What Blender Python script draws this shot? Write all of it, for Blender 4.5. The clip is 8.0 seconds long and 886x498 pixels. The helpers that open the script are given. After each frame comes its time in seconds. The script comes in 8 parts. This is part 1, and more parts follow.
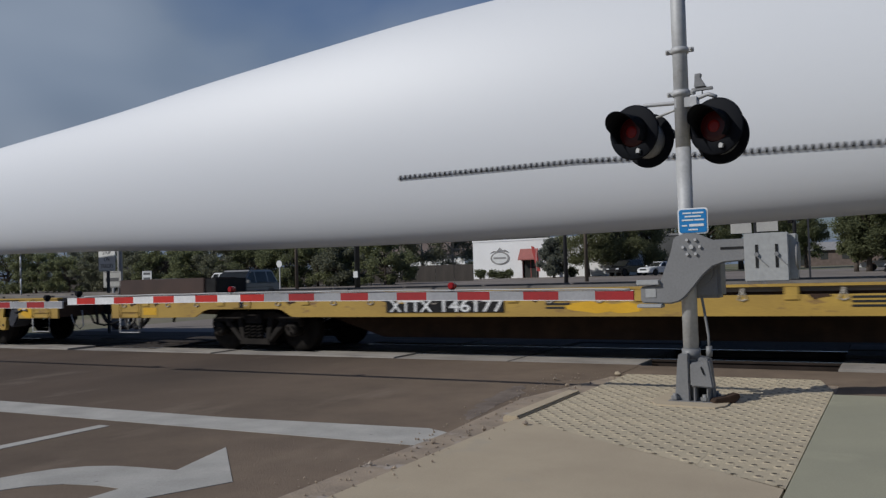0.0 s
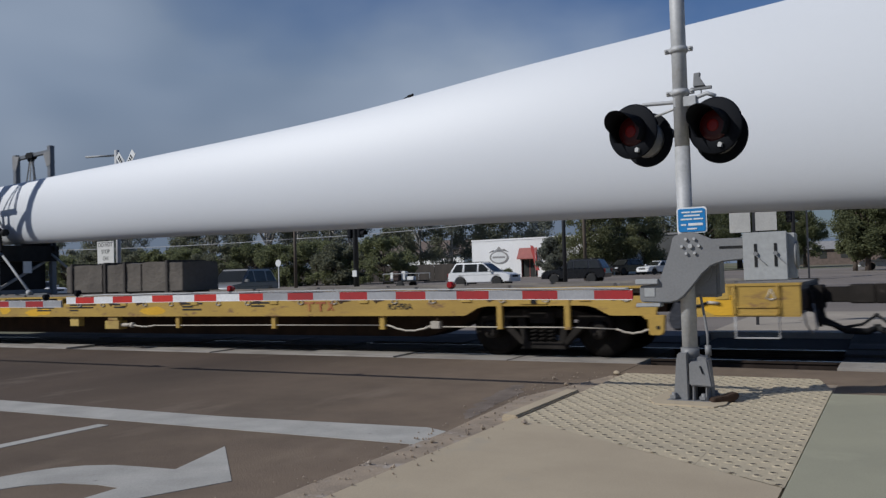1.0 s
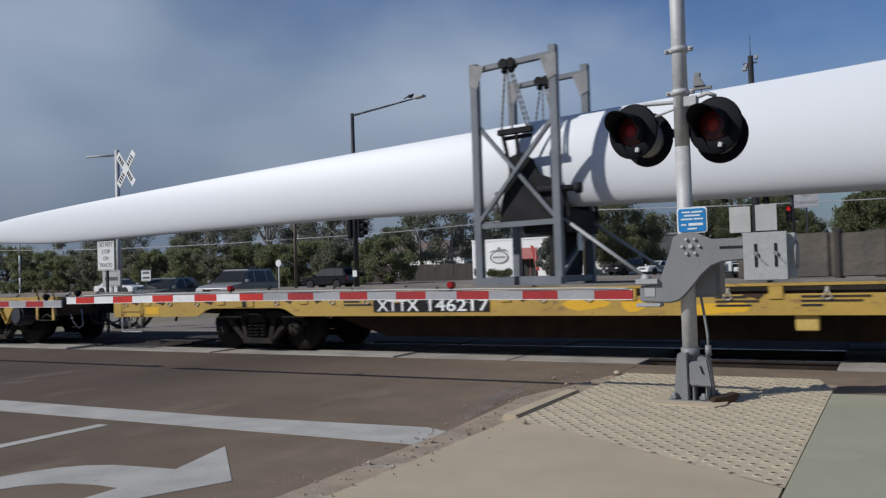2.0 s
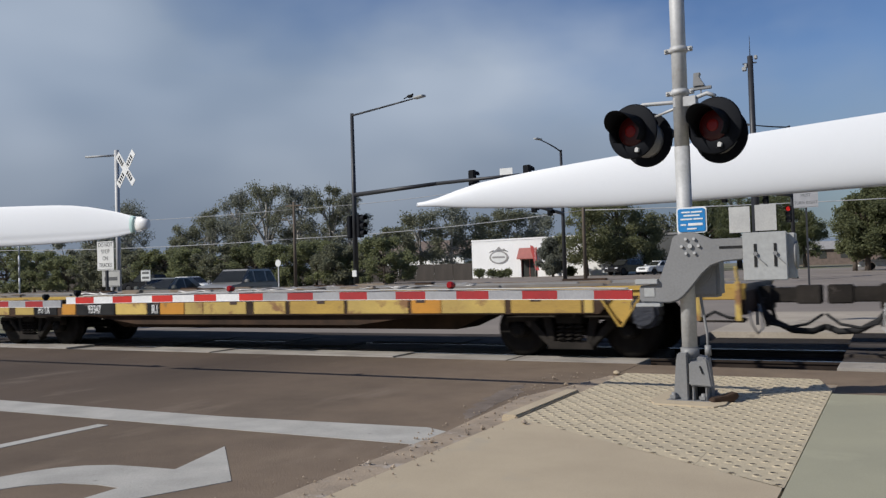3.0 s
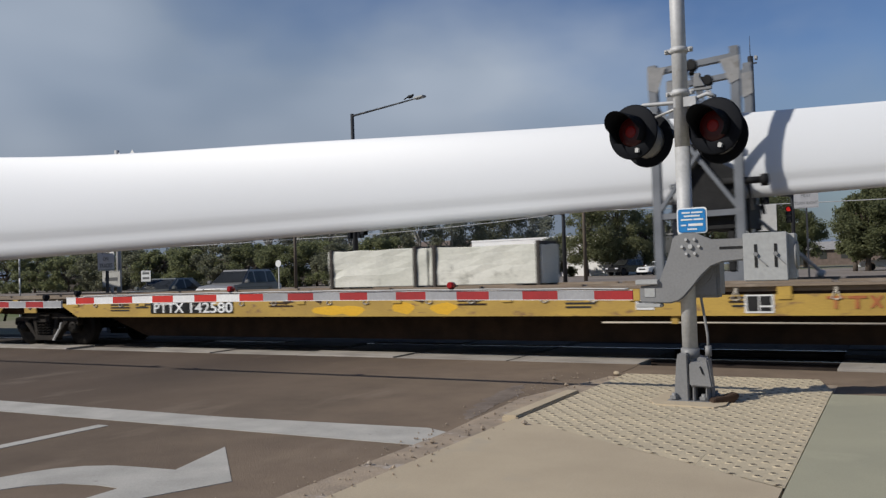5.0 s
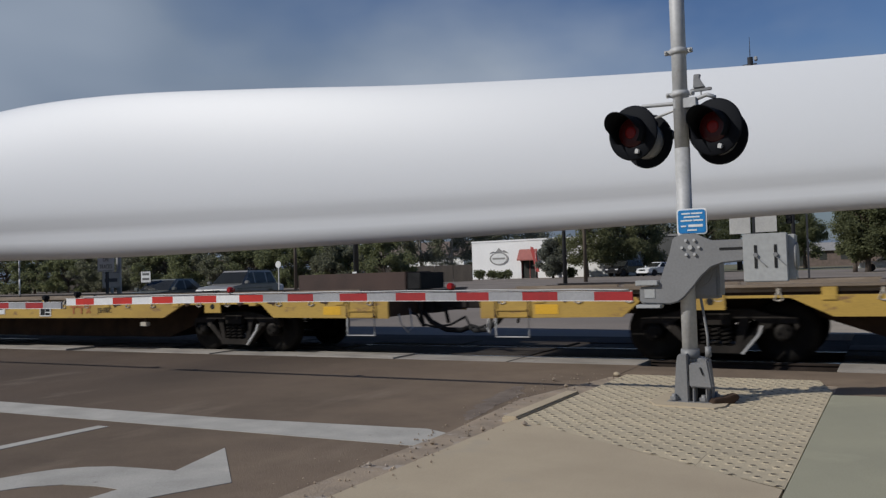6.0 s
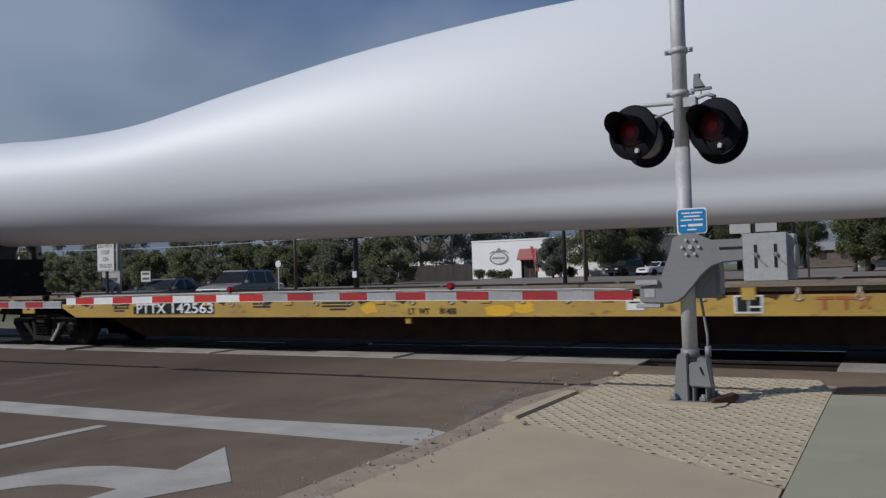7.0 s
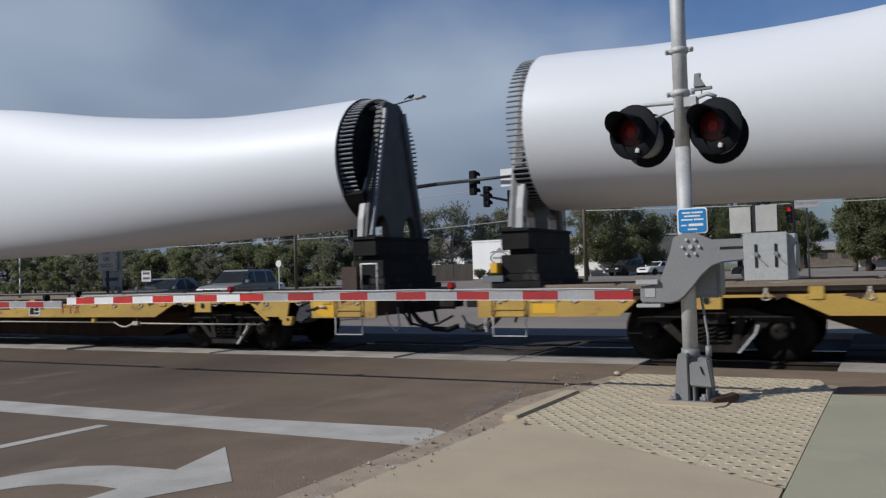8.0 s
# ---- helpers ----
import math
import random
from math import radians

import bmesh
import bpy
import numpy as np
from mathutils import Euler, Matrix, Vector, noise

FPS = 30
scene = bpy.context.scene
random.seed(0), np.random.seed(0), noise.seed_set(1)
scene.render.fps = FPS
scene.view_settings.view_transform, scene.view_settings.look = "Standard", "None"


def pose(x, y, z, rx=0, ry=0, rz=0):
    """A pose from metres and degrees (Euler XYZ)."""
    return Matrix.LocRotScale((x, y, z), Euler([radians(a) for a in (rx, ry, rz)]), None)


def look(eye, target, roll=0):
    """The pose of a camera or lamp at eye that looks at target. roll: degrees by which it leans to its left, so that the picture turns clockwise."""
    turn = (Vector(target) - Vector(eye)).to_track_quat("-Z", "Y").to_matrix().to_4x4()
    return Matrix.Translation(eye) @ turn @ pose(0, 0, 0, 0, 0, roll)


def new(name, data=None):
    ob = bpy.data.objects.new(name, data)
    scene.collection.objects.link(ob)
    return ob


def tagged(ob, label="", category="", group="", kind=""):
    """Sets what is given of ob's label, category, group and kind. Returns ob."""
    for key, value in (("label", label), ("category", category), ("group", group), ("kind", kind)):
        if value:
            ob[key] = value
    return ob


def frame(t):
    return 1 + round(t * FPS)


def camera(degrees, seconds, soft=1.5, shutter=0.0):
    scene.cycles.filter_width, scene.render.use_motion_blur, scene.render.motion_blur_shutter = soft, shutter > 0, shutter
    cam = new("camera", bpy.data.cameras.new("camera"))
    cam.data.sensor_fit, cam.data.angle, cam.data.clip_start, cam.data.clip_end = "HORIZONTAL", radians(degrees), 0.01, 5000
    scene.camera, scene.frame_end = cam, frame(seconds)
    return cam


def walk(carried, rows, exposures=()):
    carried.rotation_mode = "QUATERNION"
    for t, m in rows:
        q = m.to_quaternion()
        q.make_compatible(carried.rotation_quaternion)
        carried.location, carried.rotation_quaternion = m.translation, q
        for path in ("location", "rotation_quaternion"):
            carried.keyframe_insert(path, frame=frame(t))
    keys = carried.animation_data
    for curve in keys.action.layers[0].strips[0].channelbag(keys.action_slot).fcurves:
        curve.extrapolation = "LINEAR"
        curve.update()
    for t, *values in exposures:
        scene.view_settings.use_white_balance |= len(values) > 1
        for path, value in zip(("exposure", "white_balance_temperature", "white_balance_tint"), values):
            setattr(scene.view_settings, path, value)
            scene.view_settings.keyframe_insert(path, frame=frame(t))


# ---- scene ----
cam = camera(56.0, 8.0, soft=1.35, shutter=0.1)
EYE = Vector((0.0, 0.0, 1.337))
RIGHT, UP, AHEAD = Vector((0.87745, 0.47871, -0.03042)), Vector((0.04011, -0.01003, 0.99914)), Vector((-0.478, 0.87792, 0.02801))
ROLL = -1.744


def held(dx, dy):
    """The camera's pose, swayed by a few thousandths."""
    way = AHEAD - RIGHT * dx / 1474.5 + UP * dy / 1474.5
    return look(EYE, EYE + way, ROLL)


SWAY = [(0, 2, 1.5), (0.5, 0.3, -1.5), (1, 0.3, 0), (1.5, 1, 0), (2.2, 0.4, 0), (3, 0, 0), (3.5, 0, 0), (4, 0, 0.3), (4.5, 0.5, 0.2),
        (5.2, 0.4, 1.2), (6, 0.3, 2.4), (6.5, 1, 1.7), (7, 0.2, 1.5), (7.5, 0.5, 1), (8, 1, 1)]
walk(cam, [(t, held(dx, dy)) for t, dx, dy in SWAY],
     exposures=[(0, -0.50, 6200, 10), (0.5, -0.44, 6150, 10), (1.0, -0.35, 6080, 10), (1.6, -0.23, 6080, 10), (2.8, 0.06, 6400, 10), (3.5, 0.14, 6490, 10),
                (4.5, 0.06, 6550, 10), (5.8, -0.27, 6420, 10), (6.5, -0.46, 6200, 10), (7.2, -0.38, 6050, 10), (8, -0.08, 6230, 10)])

# ---- sky and sun ----
LIGHT = Vector((0.95, 0.98, -1.0)).normalized()  # the way the sunlight travels
sun = new("sun", bpy.data.lights.new("sun", "SUN"))
sun.data.energy, sun.data.angle, sun.data.color = 4.2, radians(0.5), (1.0, 0.958, 0.885)
sun.rotation_mode = "QUATERNION"
sun.rotation_quaternion = LIGHT.to_track_quat("-Z", "Y")
sun.location = -LIGHT * 60

world = bpy.data.worlds.new("sky")
scene.world = world
world.use_nodes = True
wn, wl = world.node_tree.nodes, world.node_tree.links
wn.clear()
w_out, w_bg = wn.new("ShaderNodeOutputWorld"), wn.new("ShaderNodeBackground")
w_sky = wn.new("ShaderNodeTexSky")
w_sky.sky_type, w_sky.sun_disc = "NISHITA", False
w_sky.sun_elevation, w_sky.sun_rotation = math.asin(-LIGHT.z), math.atan2(-LIGHT.x, -LIGHT.y)
w_sky.air_density, w_sky.dust_density, w_sky.ozone_density = 1.0, 0.1, 2.5
w_tc, w_map = wn.new("ShaderNodeTexCoord"), wn.new("ShaderNodeMapping")
w_map.inputs["Scale"].default_value = (1.0, 1.0, 1.9)
w_map.inputs["Location"].default_value = (0.3, 0.1, 0.25)
w_noise, w_noise2 = wn.new("ShaderNodeTexNoise"), wn.new("ShaderNodeTexNoise")
w_noise.inputs["Scale"].default_value, w_noise.inputs["Detail"].default_value, w_noise.inputs["Roughness"].default_value = 2.0, 5, 0.5
w_noise2.inputs["Scale"].default_value, w_noise2.inputs["Detail"].default_value = 2.2, 3
w_axis, w_bank = wn.new("ShaderNodeSeparateXYZ"), wn.new("ShaderNodeMath")
w_bank.operation = "MULTIPLY_ADD"          # the cloud bank thins out towards one side and overhead
w_over = wn.new("ShaderNodeMath")
w_over.operation = "MULTIPLY_ADD"
w_over.inputs[1].default_value = -1.5
w_bank.inputs[1].default_value = -0.7
w_cover, w_shade, w_mix = wn.new("ShaderNodeValToRGB"), wn.new("ShaderNodeValToRGB"), wn.new("ShaderNodeMix")
w_mix.data_type = "RGBA"
w_deep = wn.new("ShaderNodeHueSaturation")   # the clear sky after rain is a deep blue
w_deep.inputs["Saturation"].default_value, w_deep.inputs["Value"].default_value, w_deep.inputs["Hue"].default_value = 1.15, 1.28, 0.512
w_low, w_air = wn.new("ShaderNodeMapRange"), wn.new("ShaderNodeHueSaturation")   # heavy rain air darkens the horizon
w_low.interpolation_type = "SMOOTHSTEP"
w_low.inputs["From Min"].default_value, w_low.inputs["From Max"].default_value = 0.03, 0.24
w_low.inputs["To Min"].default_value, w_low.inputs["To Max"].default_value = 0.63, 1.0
w_cover.color_ramp.elements[0].position, w_cover.color_ramp.elements[1].position = 0.22, 0.58
w_shade.color_ramp.elements[0].position, w_shade.color_ramp.elements[1].position = 0.32, 0.68
w_shade.color_ramp.elements[0].color = (3.0, 4.0, 5.6, 1)
w_shade.color_ramp.elements[1].color = (6.3, 7.3, 8.8, 1)
for a, b in ((w_tc.outputs["Generated"], w_map.inputs["Vector"]), (w_map.outputs["Vector"], w_noise.inputs["Vector"]),
             (w_map.outputs["Vector"], w_noise2.inputs["Vector"]), (w_tc.outputs["Generated"], w_axis.inputs["Vector"]), (w_axis.outputs["X"], w_bank.inputs[0]), (w_noise.outputs["Fac"], w_bank.inputs[2]), (w_axis.outputs["Z"], w_over.inputs[0]), (w_bank.outputs["Value"], w_over.inputs[2]), (w_over.outputs["Value"], w_cover.inputs["Fac"]),
             (w_noise2.outputs["Fac"], w_shade.inputs["Fac"]), (w_cover.outputs["Color"], w_mix.inputs["Factor"]),
             (w_sky.outputs["Color"], w_deep.inputs["Color"]), (w_deep.outputs["Color"], w_mix.inputs["A"]), (w_shade.outputs["Color"], w_mix.inputs["B"]),
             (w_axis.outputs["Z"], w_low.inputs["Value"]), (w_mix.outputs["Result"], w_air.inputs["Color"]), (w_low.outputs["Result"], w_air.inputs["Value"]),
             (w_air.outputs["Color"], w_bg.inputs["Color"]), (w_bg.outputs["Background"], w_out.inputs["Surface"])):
    wl.new(a, b)
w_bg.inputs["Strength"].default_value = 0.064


# ---- materials ----
def paint(name, c1, c2=None, rough=0.6, metal=0.0, scale=2.0, fine=40.0, bump=0.15, spread=0.35, island=0.0, per_object=0.0,
          stain=None, stain_scale=1.2, stain_at=0.58, emit=None, stretch=(1, 1, 1), dist=0.01):
    """A surface with two scales of colour variation, optional stains and fine relief."""
    m = bpy.data.materials.new(name)
    m.use_nodes = True
    n, l = m.node_tree.nodes, m.node_tree.links
    b = n["Principled BSDF"]
    b.inputs["Roughness"].default_value, b.inputs["Metallic"].default_value = rough, metal
    c2 = c2 or tuple(0.78 * c for c in c1)
    tc, mp = n.new("ShaderNodeTexCoord"), n.new("ShaderNodeMapping")
    mp.inputs["Scale"].default_value = stretch
    l.new(tc.outputs["Object"], mp.inputs["Vector"])
    big, small = n.new("ShaderNodeTexNoise"), n.new("ShaderNodeTexNoise")
    big.inputs["Scale"].default_value, big.inputs["Detail"].default_value = scale, 4
    small.inputs["Scale"].default_value, small.inputs["Detail"].default_value = fine, 3
    for q in (big, small):
        l.new(mp.outputs["Vector"], q.inputs["Vector"])
    ramp = n.new("ShaderNodeValToRGB")
    ramp.color_ramp.elements[0].position, ramp.color_ramp.elements[1].position = 0.5 - spread / 2, 0.5 + spread / 2
    ramp.color_ramp.elements[0].color, ramp.color_ramp.elements[1].color = (*c2, 1), (*c1, 1)
    l.new(big.outputs["Fac"], ramp.inputs["Fac"])
    col = ramp.outputs["Color"]
    hsv = n.new("ShaderNodeHueSaturation")
    mr = n.new("ShaderNodeMapRange")
    mr.inputs["To Min"].default_value, mr.inputs["To Max"].default_value = 0.8, 1.2
    l.new(small.outputs["Fac"], mr.inputs["Value"])
    l.new(mr.outputs["Result"], hsv.inputs["Value"])
    l.new(col, hsv.inputs["Color"])
    col = hsv.outputs["Color"]
    if island or per_object:
        rnd = n.new("ShaderNodeNewGeometry").outputs["Random Per Island"] if island else n.new("ShaderNodeObjectInfo").outputs["Random"]
        k = island or per_object
        mr2, hs2 = n.new("ShaderNodeMapRange"), n.new("ShaderNodeHueSaturation")
        mr2.inputs["To Min"].default_value, mr2.inputs["To Max"].default_value = 1 - k, 1 + k
        l.new(rnd, mr2.inputs["Value"])
        l.new(mr2.outputs["Result"], hs2.inputs["Value"])
        l.new(col, hs2.inputs["Color"])
        col = hs2.outputs["Color"]
    if stain:
        sn, sr, mx = n.new("ShaderNodeTexNoise"), n.new("ShaderNodeValToRGB"), n.new("ShaderNodeMix")
        mx.data_type = "RGBA"
        sn.inputs["Scale"].default_value, sn.inputs["Detail"].default_value, sn.inputs["Roughness"].default_value = stain_scale, 6, 0.65
        sr.color_ramp.elements[0].position, sr.color_ramp.elements[1].position = stain_at, stain_at + 0.1
        l.new(mp.outputs["Vector"], sn.inputs["Vector"])
        l.new(sn.outputs["Fac"], sr.inputs["Fac"])
        l.new(sr.outputs["Color"], mx.inputs["Factor"])
        l.new(col, mx.inputs["A"])
        mx.inputs["B"].default_value = (*stain, 1)
        col = mx.outputs["Result"]
    l.new(col, b.inputs["Base Color"])
    if bump:
        bp = n.new("ShaderNodeBump")
        bp.inputs["Strength"].default_value, bp.inputs["Distance"].default_value = bump, dist
        l.new(small.outputs["Fac"], bp.inputs["Height"])
        l.new(bp.outputs["Normal"], b.inputs["Normal"])
    if emit:
        b.inputs["Emission Color"].default_value, b.inputs["Emission Strength"].default_value = (*emit[:3], 1), emit[3]
    return m


def glass(name, tint, rough=0.03):
    m = bpy.data.materials.new(name)
    m.use_nodes = True
    b = m.node_tree.nodes["Principled BSDF"]
    b.inputs["Base Color"].default_value, b.inputs["Roughness"].default_value = (*tint, 1), rough
    b.inputs["Specular IOR Level"].default_value = 0.6
    return m


